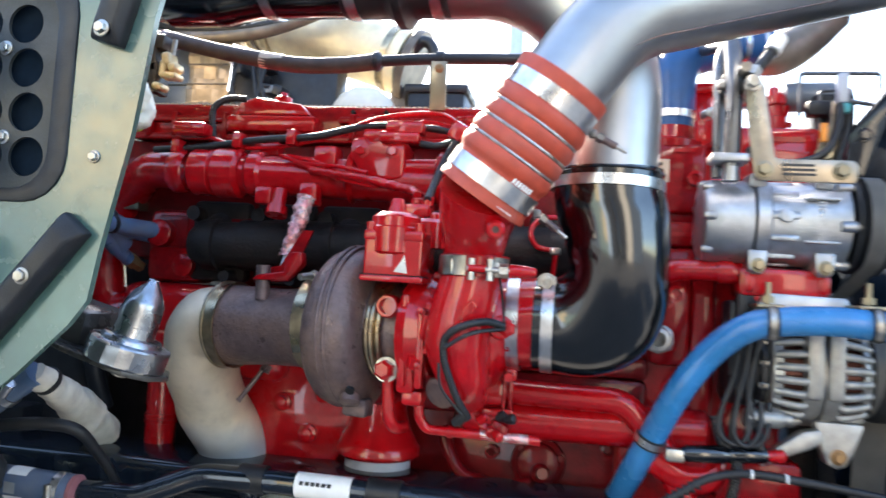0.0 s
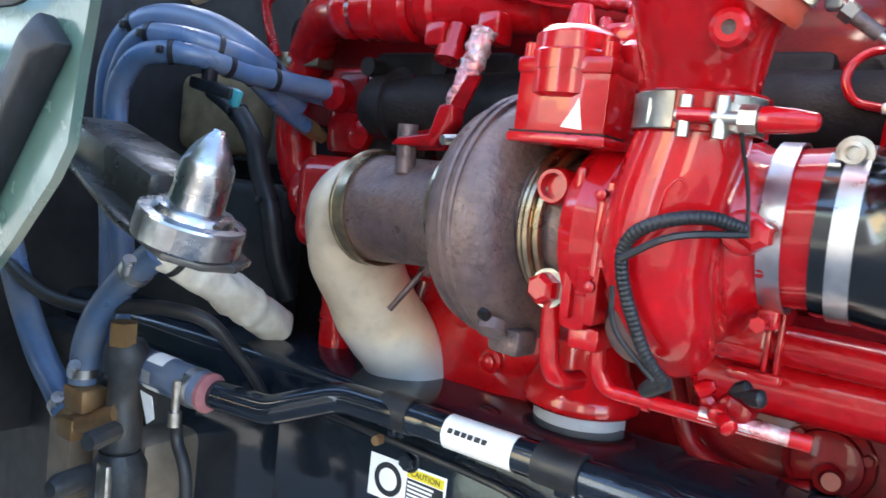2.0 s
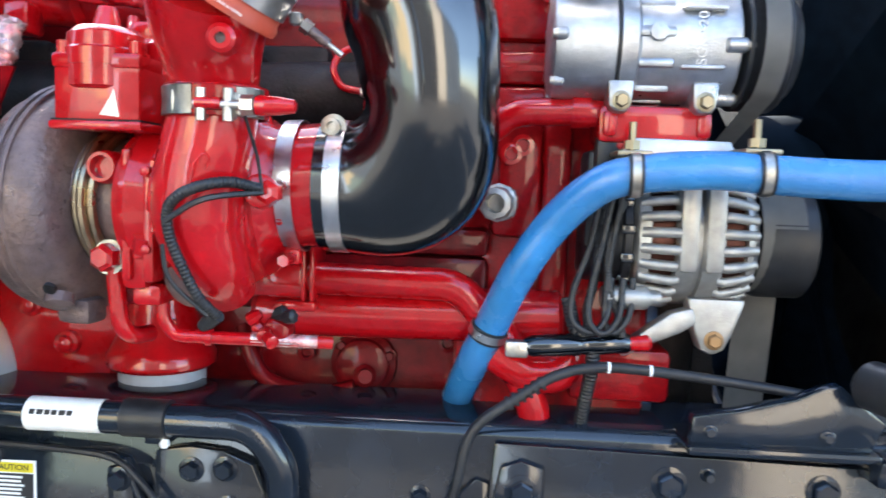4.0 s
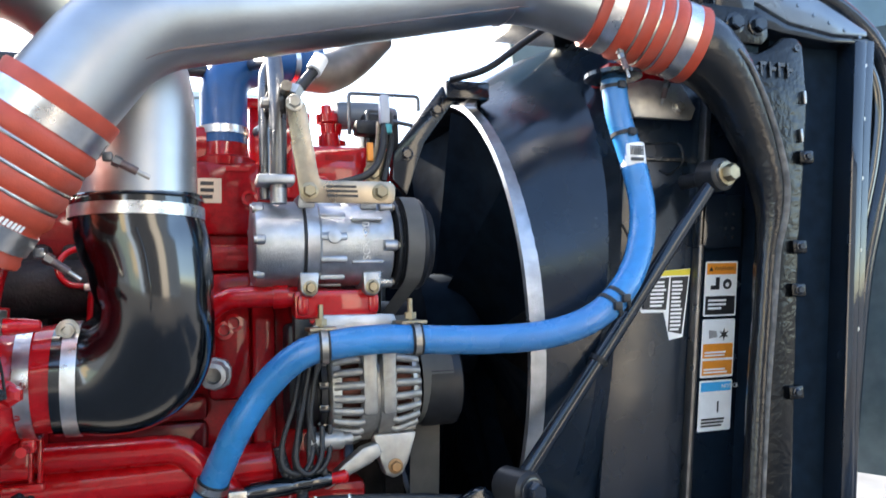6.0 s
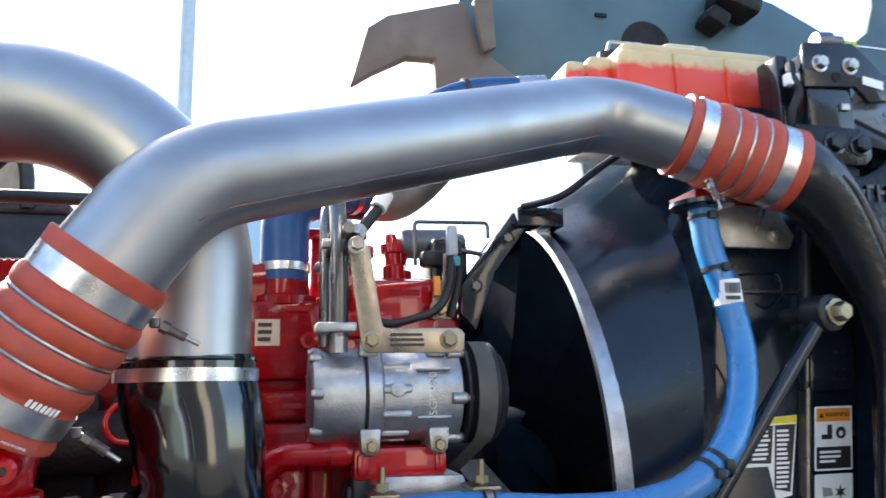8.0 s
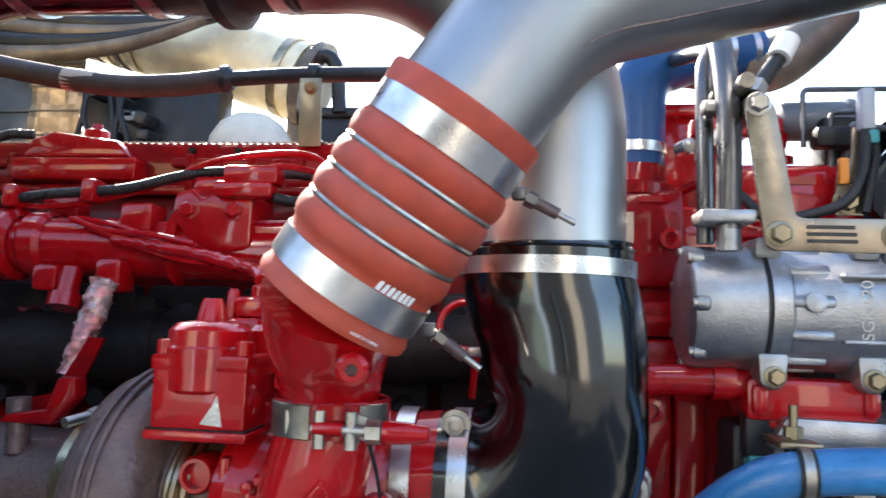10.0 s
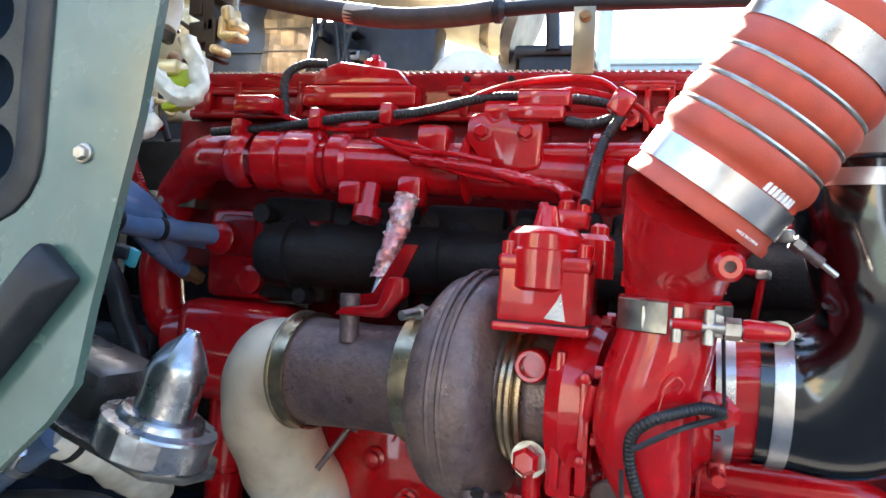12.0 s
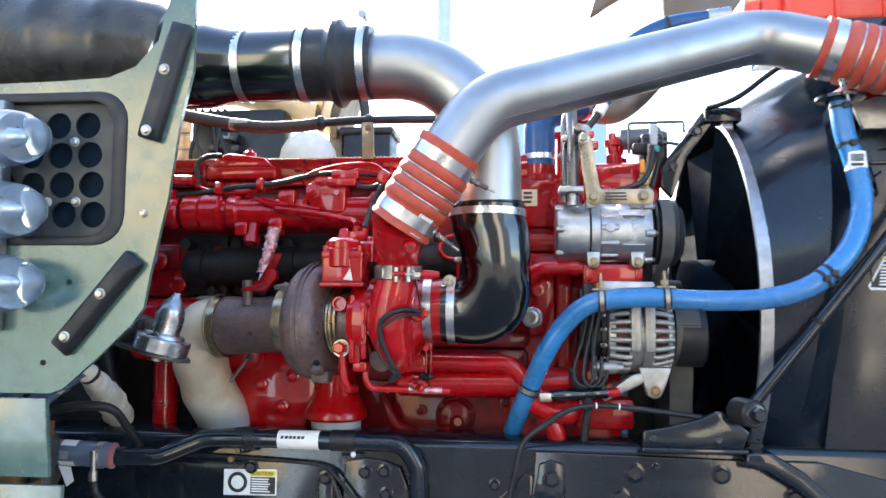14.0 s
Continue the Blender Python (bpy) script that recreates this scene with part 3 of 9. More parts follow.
for i, (w, o) in enumerate(((0.006, 0), (0.007, 0.0085), (0.006, 0.0175), (0.006, 0.0255), (0.007, 0.034), (0.006, 0.043))):
    slab(bm, [(-0.262 + o, 1.149), (-0.262 + o + w, 1.149), (-0.259 + o + w, 1.160), (-0.259 + o, 1.160)], 0.0006, wall(1.1166))
part("mark", bm, INK, lab)
for x in (-0.345, -0.115):
    part("clip_foot", box(B(), (x - 0.006, 1.13, 1.12), (x + 0.006, 1.176, 1.132), 0.002), BLACK_PAINT, ctube)
bm = lathe(B(), [(0, 0.004), (0.006, 0.006), (0.01, 0.003)], (-0.112, 1.132, 1.128), (0, -0.4, -1), n=10)
part("tie_head", bm, WHITE, ctube)
bm = lathe(B(), [(0, 0.006), (0.012, 0.006)], (-0.372, 1.148, 1.106), (0, -1, 0), n=10)
part("line_clip", bm, BRASS, ctube)
part("thin_line", tube(B(), smooth_path([(-0.62, 1.145, 1.085), (-0.5, 1.15, 1.108), (-0.37, 1.15, 1.107), (-0.25, 1.152, 1.102), (-0.185, 1.15, 1.096), (-0.15, 1.145, 1.075), (-0.10, 1.14, 1.02), (-0.05, 1.14, 0.97)]), 0.004, 8), MATT_BLACK, ctube)

# blue hose on the end of the tube
bh = thing("hose_coupling", (-0.68, 1.09, 1.09), "blue rubber hose clamped to the end of the black coolant tube", "hose")
way = V(0.138, 0.016, -0.008).normalized()
part("hose", lathe(B(), [(0, 0.022), (0.004, 0.0245), (0.136, 0.0245), (0.14, 0.021)], (-0.724, 1.044, 1.131), way, n=24), GREY_BLUE, bh)
part("collar", lathe(B(), [(0, 0.021), (0, 0.0255), (0.006, 0.0255), (0.009, 0.021)], (-0.588, 1.060, 1.1225), way, n=28), material("faded_red_hose_end", (0.32, 0.12, 0.13), 0.5, vary=0.2, scale=60), bh)
part("label", lathe(B(), [(0, 0.0250), (0.03, 0.0250)], (-0.682, 1.0495, 1.1285), way, n=24, close=False), WHITE, bh)
bm = slab(B(), [(-0.677, 1.108), (-0.651, 1.106), (-0.643, 1.079), (-0.658, 1.068), (-0.666, 1.085)], 0.0008, wall(1.0245))
part("label_tail", bm, WHITE, bh)
bm = slab(B(), [(-0.676, 1.121), (-0.658, 1.120), (-0.658, 1.136), (-0.676, 1.137)], 0.0004, wall(1.0238))
part("code_block", bm, GREY_INK, bh)
bm = band(B(), (-0.607, 1.0575, 1.1235), way, 0.0247, 0.012, 0.0015)
part("clamp_band", bm, BAND, bh)
bm = lathe(B(), [(0, 0.005), (0.04, 0.005), (0.04, 0.0085), (0.058, 0.0085)], (-0.607, 1.028, 1.138), (0.02, 0, -1), n=12)
part("clamp_screw", bm, ZINC, bh)

# ---- engine ----
X = V(1, 0, 0)
eng = thing("engine", (-0.2, 1.55, 0.95), "red painted six-cylinder diesel truck engine", "engine")
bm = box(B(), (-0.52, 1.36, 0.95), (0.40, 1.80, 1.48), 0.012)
block = part("block", bm, RED_SHADED, eng)
# Unseen block under the engine, added to keep out light from below.
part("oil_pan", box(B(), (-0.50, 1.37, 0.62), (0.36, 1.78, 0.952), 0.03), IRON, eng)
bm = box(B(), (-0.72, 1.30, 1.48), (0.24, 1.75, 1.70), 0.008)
head = part("cylinder_head", bm, RED_SHADED, eng)
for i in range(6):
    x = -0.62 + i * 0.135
    part("port_pad", box(B(), (x, 1.27, 1.5), (x + 0.06, 1.305, 1.56), 0.008), RED_SHADED, head)
bm = box(B(), (-0.695, 1.295, 1.70), (0.245, 1.74, 1.768), 0.005)
box(bm, (-0.695, 1.286, 1.700), (0.245, 1.30, 1.712), 0.003)
for x in (-0.67, -0.62, -0.52, -0.28, -0.245, -0.2, -0.075, 0.02, 0.07, 0.16):
    box(bm, (x, 1.284, 1.705), (x + 0.012, 1.30, 1.752), 0.003)
for x0, x1, z in ((-0.68, -0.5, 1.733), (-0.3, -0.13, 1.735), (-0.09, 0.06, 1.74)):
    box(bm, (x0, 1.286, z), (x1, 1.30, z + 0.012), 0.003)
rock = part("rocker_housing", bm, RED_CAST, eng)
# Pale teeth stand in for sun glints along the cover's top rim.
bm = B()
for i in range(95):
    box(bm, (-0.70 + i * 0.01, 1.296, 1.7675), (-0.6945 + i * 0.01, 1.306, 1.7695), 0.0)
part("gasket_teeth", bm, TAN_LABEL, rock, "pale teeth painted as the sunlit cover rim")
for x, z in ((-0.275, 1.757), (-0.215, 1.757), (-0.047, 1.7485), (0.02, 1.762)):
    part("screw", lathe(B(), [(0, 0.0045), (0.006, 0.004)], (x, 1.295, z), (0, -1, 0), n=8), IRON, rock)
for x, z, r in ((-0.062, 1.707, 0.013), (-0.024, 1.708, 0.012), (0.05, 1.715, 0.012)):
    part("boss", lathe(B(), [(0, r), (0.012, r), (0.013, r * 0.8), (0.013, r * 0.45), (0.006, r * 0.4)], (x, 1.29, z), (0, -1, 0), n=16), RED, rock)
web = box(B(), (-0.072, 1.279, 1.738), (-0.010, 1.298, 1.752), 0.003)
for x in (-0.072, -0.046, -0.018):
    box(web, (x, 1.279, 1.689), (x + 0.008, 1.298, 1.745), 0.002)
part("cast_web", web, RED, rock)
# breather box on the head
bm = box(B(), (-0.482, 1.235, 1.715), (-0.315, 1.33, 1.745), 0.006)
slab(bm, [(-0.470, 1.745), (-0.325, 1.745), (-0.345, 1.766), (-0.43, 1.778), (-0.46, 1.768)], 0.09, wall(1.24), bevel=0.004)
brb = part("breather_box", bm, RED, eng)
bm = lathe(B(), [(0, 0.016), (0.01, 0.016), (0.014, 0.008), (0.02, 0.006)], (-0.393, 1.275, 1.775), (0, 0, 1), n=14)
part("cap", bm, RED, brb)
nudge(brb, (-0.022, 0.036, 0.0))
# fuel block and rail
bm = slab(B(), [(-0.237, 1.655), (-0.218, 1.631), (-0.183, 1.614), (-0.147, 1.623), (-0.146, 1.682), (-0.17, 1.69), (-0.205, 1.678), (-0.215, 1.69), (-0.236, 1.682)], 0.07, wall(1.165), bevel=0.006)
box(bm, (-0.222, 1.18, 1.68), (-0.175, 1.22, 1.705), 0.006)
fb = part("fuel_block", bm, RED, eng)
for x in (-0.217, -0.165):
    part("bolt", bolt(B(), (x, 1.165, 1.664), (0, -1, 0), 0.0085, 0.007), RED, fb)
nudge(fb, (-0.003, 0.016, 0.003))
bm = tube(B(), [(-0.30, 1.205, 1.643), (-0.03, 1.205, 1.65)], 0.013, 14)
lathe(bm, [(0, 0.017), (0.022, 0.017)], (-0.10, 1.20, 1.648), (1, 0, 0), n=6)
fr_ = part("fuel_rail", bm, RED, eng)
part("union", box(B(), (-0.30, 1.18, 1.64), (-0.262, 1.22, 1.675), 0.006), RED, fr_)
part("end_block", box(B(), (-0.33, 1.2, 1.64), (-0.30, 1.24, 1.66), 0.005), RED, fr_)
bm = B()
for pts in ([(-0.19, 1.2, 1.70), (-0.12, 1.18, 1.715), (-0.05, 1.19, 1.70), (-0.03, 1.2, 1.68)], [(-0.52, 1.22, 1.695), (-0.42, 1.21, 1.672), (-0.3, 1.21, 1.69), (-0.2, 1.2, 1.725), (-0.1, 1.2, 1.733), (-0.055, 1.19, 1.7)], [(-0.24, 1.19, 1.63), (-0.3, 1.18, 1.648), (-0.35, 1.18, 1.655), (-0.30, 1.17, 1.636), (-0.22, 1.16, 1.612), (-0.14, 1.15, 1.605), (-0.09, 1.14, 1.59)], [(-0.355, 1.178, 1.655), (-0.31, 1.172, 1.642), (-0.25, 1.16, 1.637), (-0.2, 1.155, 1.628)]):
    tube(bm, smooth_path(pts), 0.0035, 8)
part("fuel_line", bm, RED, eng)
wrap = [(-0.30, 1.175, 1.634), (-0.286, 1.17, 1.631), (-0.218, 1.158, 1.621), (-0.159, 1.148, 1.609), (-0.123, 1.13, 1.600), (-0.108, 1.11, 1.589)]
part("wrapped_line", crumpled(tube(B(), dense(smooth_path(wrap), 0.003), 0.0072, 14), 0.0016, 8), RED, eng, "thick red wrapped fuel line")
# red gas crossover pipe
path = fillet([(-0.06, 1.22, 1.622), (-0.42, 1.21, 1.628), (-0.63, 1.25, 1.638), (-0.715, 1.30, 1.58), (-0.748, 1.32, 1.47), (-0.745, 1.335, 1.385), (-0.62, 1.34, 1.372)], [0.3, 0.08, 0.1, 0.08, 0.05], 6)
xp = part("crossover_pipe", tube(B(), path, 0.033, 22), RED, eng)
for x, w, r in ((-0.545, 0.03, 0.037), (-0.500, 0.045, 0.0395), (-0.455, 0.05, 0.042), (-0.405, 0.03, 0.038), (-0.24, 0.012, 0.044), (-0.09, 0.02, 0.045)):
    part("collar", lathe(B(), [(-w / 2, 0.033), (-w / 2 + 0.006, r), (w / 2 - 0.006, r), (w / 2, 0.033)], (x, 1.21, 1.6285), (1, 0, 0), n=24, close=False), RED, xp)
bm = lathe(B(), [(0, 0.012), (0.03, 0.012), (0.03, 0.018), (0.045, 0.018)], (-0.355, 1.19, 1.60), (0, -0.3, -1), n=14)
box(bm, (-0.395, 1.175, 1.575), (-0.365, 1.21, 1.605), 0.006)
part("pipe_sensor", bm, RED, xp)
bm = box(B(), (-0.39, 1.18, 1.66), (-0.345, 1.21, 1.685), 0.005)
clip = part("harness_clip", bm, RED, eng)
part("ring_terminal", lathe(B(), [(0, 0.0075), (0.003, 0.0075), (0.003, 0.004)], (-0.385, 1.178, 1.664), (0, -1, 0), n=14), ZINC, clip)
nudge(clip, (-0.037, 0.05, 0.004))
# support strut in worn foil
bm = box(B(), (-0.315, 1.165, 1.575), (-0.285, 1.2, 1.612), 0.006)
part("strut_foot", bm, RED, eng)
path = [(-0.298, 1.16, 1.588), (-0.303, 1.15, 1.55), (-0.309, 1.138, 1.515), (-0.313, 1.133, 1.49)]
st = part("support_strut", crumpled(tube(B(), dense(path, 0.003), lambda s_: 0.0155 - 0.004 * s_, 20), 0.004, 3), RED_WORN, eng, "support strut in torn foil and red paint")
part("strut_rod", tube(B(), [(-0.312, 1.134, 1.495), (-0.318, 1.122, 1.455)], 0.0055, 10), ZINC, st)
bm = slab(B(), [(-0.335, 1.45), (-0.296, 1.452), (-0.262, 1.53), (-0.278, 1.53), (-0.31, 1.475), (-0.334, 1.47)], 0.004, wall(1.105))
part("strut_shield", bm, RED_CAST, eng)
# exhaust manifold
bm = B()
lathe(bm, [(0, 0.03), (0.02, 0.044), (0.05, 0.046), (0.052, 0.04), (0.09, 0.04), (0.092, 0.044), (0.26, 0.044), (0.262, 0.040), (0.34, 0.038), (0.342, 0.046), (0.42, 0.046), (0.44, 0.040), (0.70, 0.040)], (-0.535, 1.255, 1.508), (1, 0, 0.03), n=26)
man = part("exhaust_manifold", bm, IRON, eng, "dark cast iron exhaust manifold")
for i in range(6):
    x = -0.50 + i * 0.12
    # Plates added in dark iron to darken the shaded head side.
    part("flange", box(B(), (x - 0.054, 1.272, 1.445), (x + 0.054, 1.302, 1.588), 0.01), IRON, man)
    part("port", tube(B(), [(x, 1.26, 1.53), (x, 1.30, 1.55)], 0.028, 16), IRON, man)
    part("stud", lathe(B(), [(0, 0.013), (0.03, 0.013)], (x - 0.035, 1.27, 1.562), (0, -1, 0), n=10), IRON, man)
    part("stud", lathe(B(), [(0, 0.012), (0.03, 0.010)], (x + 0.03, 1.27, 1.455), (0, -1, 0), n=10), IRON, man)
# gas valve at the rear
bm = box(B(), (-0.675, 1.25, 1.295), (-0.49, 1.36, 1.438), 0.03, seg=4)
part("gas_valve", bm, RED, eng)
part("valve_flange", lathe(B(), [(0, 0.045), (0.03, 0.05), (0.06, 0.05), (0.07, 0.045)], (-0.72, 1.335, 1.372), (1, 0, 0), n=22), RED, eng)
part("valve_cover", box(B(), (-0.55, 1.26, 1.28), (-0.36, 1.36, 1.39), 0.02, seg=3), RED, eng)
bm = box(B(), (-0.64, 1.275, 1.44), (-0.53, 1.34, 1.57), 0.014)
lathe(bm, [(0, 0.024), (0.03, 0.024), (0.035, 0.016)], (-0.605, 1.28, 1.525), (0, -1, 0), n=14)
lathe(bm, [(0, 0.02), (0.02, 0.02), (0.024, 0.012)], (-0.56, 1.28, 1.47), (0, -1, 0), n=14)
part("rear_casting", bm, RED_CAST, eng)
bm = tube(B(), [(-0.595, 1.30, 0.95), (-0.60, 1.30, 1.30)], 0.027, 18)
for z in (1.19, 1.2, 1.285):
    lathe(bm, [(-0.004, 0.026), (-0.003, 0.029), (0.003, 0.029), (0.004, 0.026)], (-0.598, 1.30, z), (0, 0, 1), n=20, close=False)
part("drain_pipe", bm, RED, eng)
part("clutch_housing", box(B(), (-1.1, 1.44, 0.9), (-0.52, 1.78, 1.42), 0.03), IRON, eng)
part("rear_plate", box(B(), (-0.95, 1.46, 1.38), (-0.70, 2.0, 1.70), 0.03), IRON, eng)
# gear housing dome at the rear
bm = lathe(B(), [(0, 0.135), (0.06, 0.132), (0.085, 0.118), (0.095, 0.09), (0.1, 0.0)], (-0.355, 1.39, 1.225), (0, -1, 0), n=36, scale=(1.0, 0.95))
gh = part("gear_housing", bm, RED, eng)
for dx, dz in ((-0.02, 0.03), (-0.04, 0.075), (0.055, 0.05), (0.03, -0.02)):
    part("boss", lathe(B(), [(0, 0.016), (0.01, 0.016), (0.012, 0.011), (0.02, 0.011), (0.022, 0.008)], (-0.345 + dx, 1.294, 1.215 + dz), (0, -1, 0), n=16), RED, gh)
# oil filter
bm = lathe(B(), [(0, 0.052), (0.01, 0.056), (0.221, 0.056)], (-0.192, 1.303, 0.95), (0, 0, 1), n=32)
part("oil_filter", bm, FILTER_WHITE, eng, "pale grey oil filter canister")
bm = lathe(B(), [(0, 0.066), (0.004, 0.0705), (0.018, 0.0705), (0.024, 0.066), (0.05, 0.053), (0.08, 0.045), (0.125, 0.042)], (-0.192, 1.303, 1.169), (0, 0, 1), n=32)
part("filter_head", bm, RED, eng)
part("filter_plug", bolt(B(), (-0.165, 1.268, 1.23), (0.4, -1, 0.2), 0.008, 0.006), RED, eng)
# thin red line looped behind the intake elbow
part("vent_line", tube(B(), smooth_path([(0.12, 1.24, 1.58), (0.078, 1.22, 1.577), (0.059, 1.215, 1.567), (0.053, 1.21, 1.549), (0.064, 1.21, 1.530), (0.09, 1.215, 1.524), (0.091, 1.22, 1.508), (0.088, 1.23, 1.475)]), 0.0042, 10), RED, eng)
part("line_clip", box(B(), (0.084, 1.205, 1.519), (0.10, 1.225, 1.530), 0.003), ZINC, eng)
# water pipes low on the side
path = fillet([(-0.01, 1.205, 1.307), (0.205, 1.205, 1.305), (0.262, 1.205, 1.245), (0.30, 1.21, 1.16), (0.31, 1.25, 1.05)], 0.05, 6)
wp = part("water_pipe", tube(B(), path, 0.0195, 20), RED, eng)
bm = box(B(), (-0.04, 1.18, 1.285), (0.03, 1.235, 1.325), 0.008)
lathe(bm, [(0, 0.005), (0.01, 0.011), (0.03, 0.011)], (-0.055, 1.2, 1.318), (1, 0, -0.2), n=6)
box(bm, (-0.002, 1.17, 1.272), (0.045, 1.19, 1.283), 0.003)
for x in (0.026, 0.036):
    box(bm, (x, 1.178, 1.28), (x + 0.005, 1.24, 1.345), 0.002)
part("pipe_union", bm, RED, wp)
bm = lathe(B(), [(0, 0.02), (0.01, 0.032), (0.37, 0.033), (0.375, 0.028)], (-0.045, 1.24, 1.262), (1, 0, 0.01), n=26)
part("oil_cooler", bm, RED, eng)
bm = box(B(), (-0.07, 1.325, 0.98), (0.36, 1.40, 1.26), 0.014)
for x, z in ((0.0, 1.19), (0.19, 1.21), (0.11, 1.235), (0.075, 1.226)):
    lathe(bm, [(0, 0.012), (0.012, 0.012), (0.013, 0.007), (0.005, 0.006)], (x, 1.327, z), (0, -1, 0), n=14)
part("cooler_cover", bm, RED_SHADED, eng)
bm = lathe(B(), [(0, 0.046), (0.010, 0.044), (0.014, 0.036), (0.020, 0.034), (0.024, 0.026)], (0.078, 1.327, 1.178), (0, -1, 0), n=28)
fl = part("cover_flange", bm, RED_SHADED, eng)
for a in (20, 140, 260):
    part("bolt", bolt(B(), (0.078 + 0.038 * math.cos(radians(a)), 1.317, 1.178 + 0.038 * math.sin(radians(a))), (0, -1, 0), 0.0065, 0.006), RED_SHADED, fl)
part("cover_plug", lathe(B(), [(0, 0.015), (0.010, 0.015), (0.014, 0.010), (0.03, 0.009)], (0.082, 1.303, 1.166), (0.2, -1, 0.2), n=16), RED_SHADED, eng)
part("drain_line", tube(B(), smooth_path([(-0.085, 1.31, 1.225), (-0.07, 1.30, 1.19), (-0.053, 1.297, 1.161), (-0.022, 1.297, 1.146), (0.03, 1.30, 1.14), (0.07, 1.30, 1.15)]), 0.011, 14), RED_SHADED, eng)
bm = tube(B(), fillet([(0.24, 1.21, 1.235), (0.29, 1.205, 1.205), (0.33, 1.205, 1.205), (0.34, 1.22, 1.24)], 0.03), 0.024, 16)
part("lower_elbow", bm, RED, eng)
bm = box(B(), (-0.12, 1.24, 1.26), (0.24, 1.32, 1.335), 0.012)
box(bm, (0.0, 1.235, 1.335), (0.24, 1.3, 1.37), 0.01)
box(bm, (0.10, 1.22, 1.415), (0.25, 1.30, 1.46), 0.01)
part("side_ledge", bm, RED_SHADED, eng)
# thermostat tower and front housing
th = part("thermostat_housing", box(B(), (0.215, 1.275, 1.60), (0.318, 1.42, 1.712), 0.008), RED_CAST, eng)
part("foot_flange", box(B(), (0.215, 1.265, 1.545), (0.322, 1.42, 1.585), 0.006), RED_CAST, th)
part("waist", box(B(), (0.225, 1.29, 1.58), (0.312, 1.42, 1.61), 0.004), RED_CAST, th)
part("outlet", lathe(B(), [(0, 0.047), (0.012, 0.047), (0.016, 0.038), (0.05, 0.034)], (0.268, 1.32, 1.708), (0, 0, 1), n=26), RED_CAST, th)
part("data_plate", slab(B(), [(0.228, 1.648), (0.262, 1.648), (0.262, 1.685), (0.228, 1.685)], 0.001, wall(1.2735)), TAN_LABEL, th)
part("plate_print", bars(B(), 0.232, 0.252, 1.652, 1.682, 1.2722, 3, 6), INK, th)
part("plug", lathe(B(), [(0, 0.012), (0.008, 0.012), (0.009, 0.007), (0.003, 0.006)], (0.302, 1.274, 1.655), (0, -1, 0), n=16), RED, th)
for k, z in enumerate((1.70, 1.565)):
    bm = bars(B(), 0.268, 0.312, z - 0.006, z + 0.006, 1.272 - 0.008 * k, 1, 8 + k)
    part("cast_mark", bm, RED, th)
bm = box(B(), (0.20, 1.26, 1.0), (0.44, 1.62, 1.545), 0.015)
box(bm, (0.30, 1.24, 1.2), (0.335, 1.28, 1.5), 0.008)
box(bm, (0.24, 1.235, 1.36), (0.30, 1.28, 1.50), 0.012)
box(bm, (0.34, 1.22, 1.17), (0.46, 1.3, 1.235), 0.01)
front = part("front_housing", bm, RED_CAST, eng)
bm = lathe(B(), [(0, 0.022), (0.02, 0.022), (0.022, 0.019), (0.05, 0.017), (0.052, 0.011), (0.03, 0.010)], (0.250, 1.205, 1.403), (-0.1, -1, 0), n=10)
box(bm, (0.232, 1.18, 1.385), (0.269, 1.24, 1.42), 0.008)
part("lifting_eye", bm, ALT_ALU, eng, "bare aluminium threaded boss")
for x, z in ((0.262, 1.46), (0.275, 1.47)):
    part("plug", lathe(B(), [(0, 0.013), (0.01, 0.013), (0.011, 0.008), (0.005, 0.007)], (x, 1.235, z), (0, -1, 0), n=16), RED, eng)
path = fillet([(0.21, 1.21, 1.462), (0.262, 1.195, 1.505), (0.335, 1.185, 1.507), (0.40, 1.19, 1.50)], 0.05)
bm = tube(B(), path, 0.0155, 18)
lathe(bm, [(0, 0.0155), (0, 0.019), (0.02, 0.019), (0.02, 0.0155)], (0.325, 1.185, 1.507), (1, 0, 0), n=18, close=False)
box(bm, (0.352, 1.16, 1.472), (0.470, 1.235, 1.513), 0.007)
box(bm, (0.356, 1.155, 1.478), (0.372, 1.175, 1.507), 0.006)
box(bm, (0.455, 1.155, 1.478), (0.471, 1.175, 1.507), 0.006)
box(bm, (0.37, 1.165, 1.465), (0.46, 1.3, 1.475), 0.003)
part("compressor_mount", bm, RED, eng)
# upper front: injector cover, valve and bracket behind the compressor
bm = box(B(), (0.40, 1.36, 1.66), (0.545, 1.5, 1.76), 0.006)
lathe(bm, [(0, 0.022), (0.02, 0.022), (0.024, 0.012), (0.05, 0.016), (0.056, 0.008), (0.075, 0.006)], (0.455, 1.40, 1.755), (0, 0, 1), n=12)
box(bm, (0.33, 1.3, 1.78), (0.40, 1.33, 1.80), 0.004)
box(bm, (0.24, 1.32, 1.5), (0.42, 1.5, 1.70), 0.01)
box(bm, (0.37, 1.315, 1.62), (0.50, 1.4, 1.752), 0.012)
box(bm, (0.36, 1.305, 1.66), (0.43, 1.34, 1.70), 0.008)
part("front_cover", bm, RED, eng)
bm = bars(B(), 0.425, 0.485, 1.722, 1.738, 1.3135, 1, 3)
part("cast_mark", bm, RED_CAST, eng)
bm = tube(B(), fillet([(0.475, 1.36, 1.78), (0.475, 1.36, 1.852), (0.602, 1.37, 1.856), (0.602, 1.37, 1.83)], 0.008), 0.0035, 8)
tube(bm, fillet([(0.52, 1.36, 1.76), (0.53, 1.36, 1.81), (0.59, 1.36, 1.80)], 0.01), 0.004, 8)
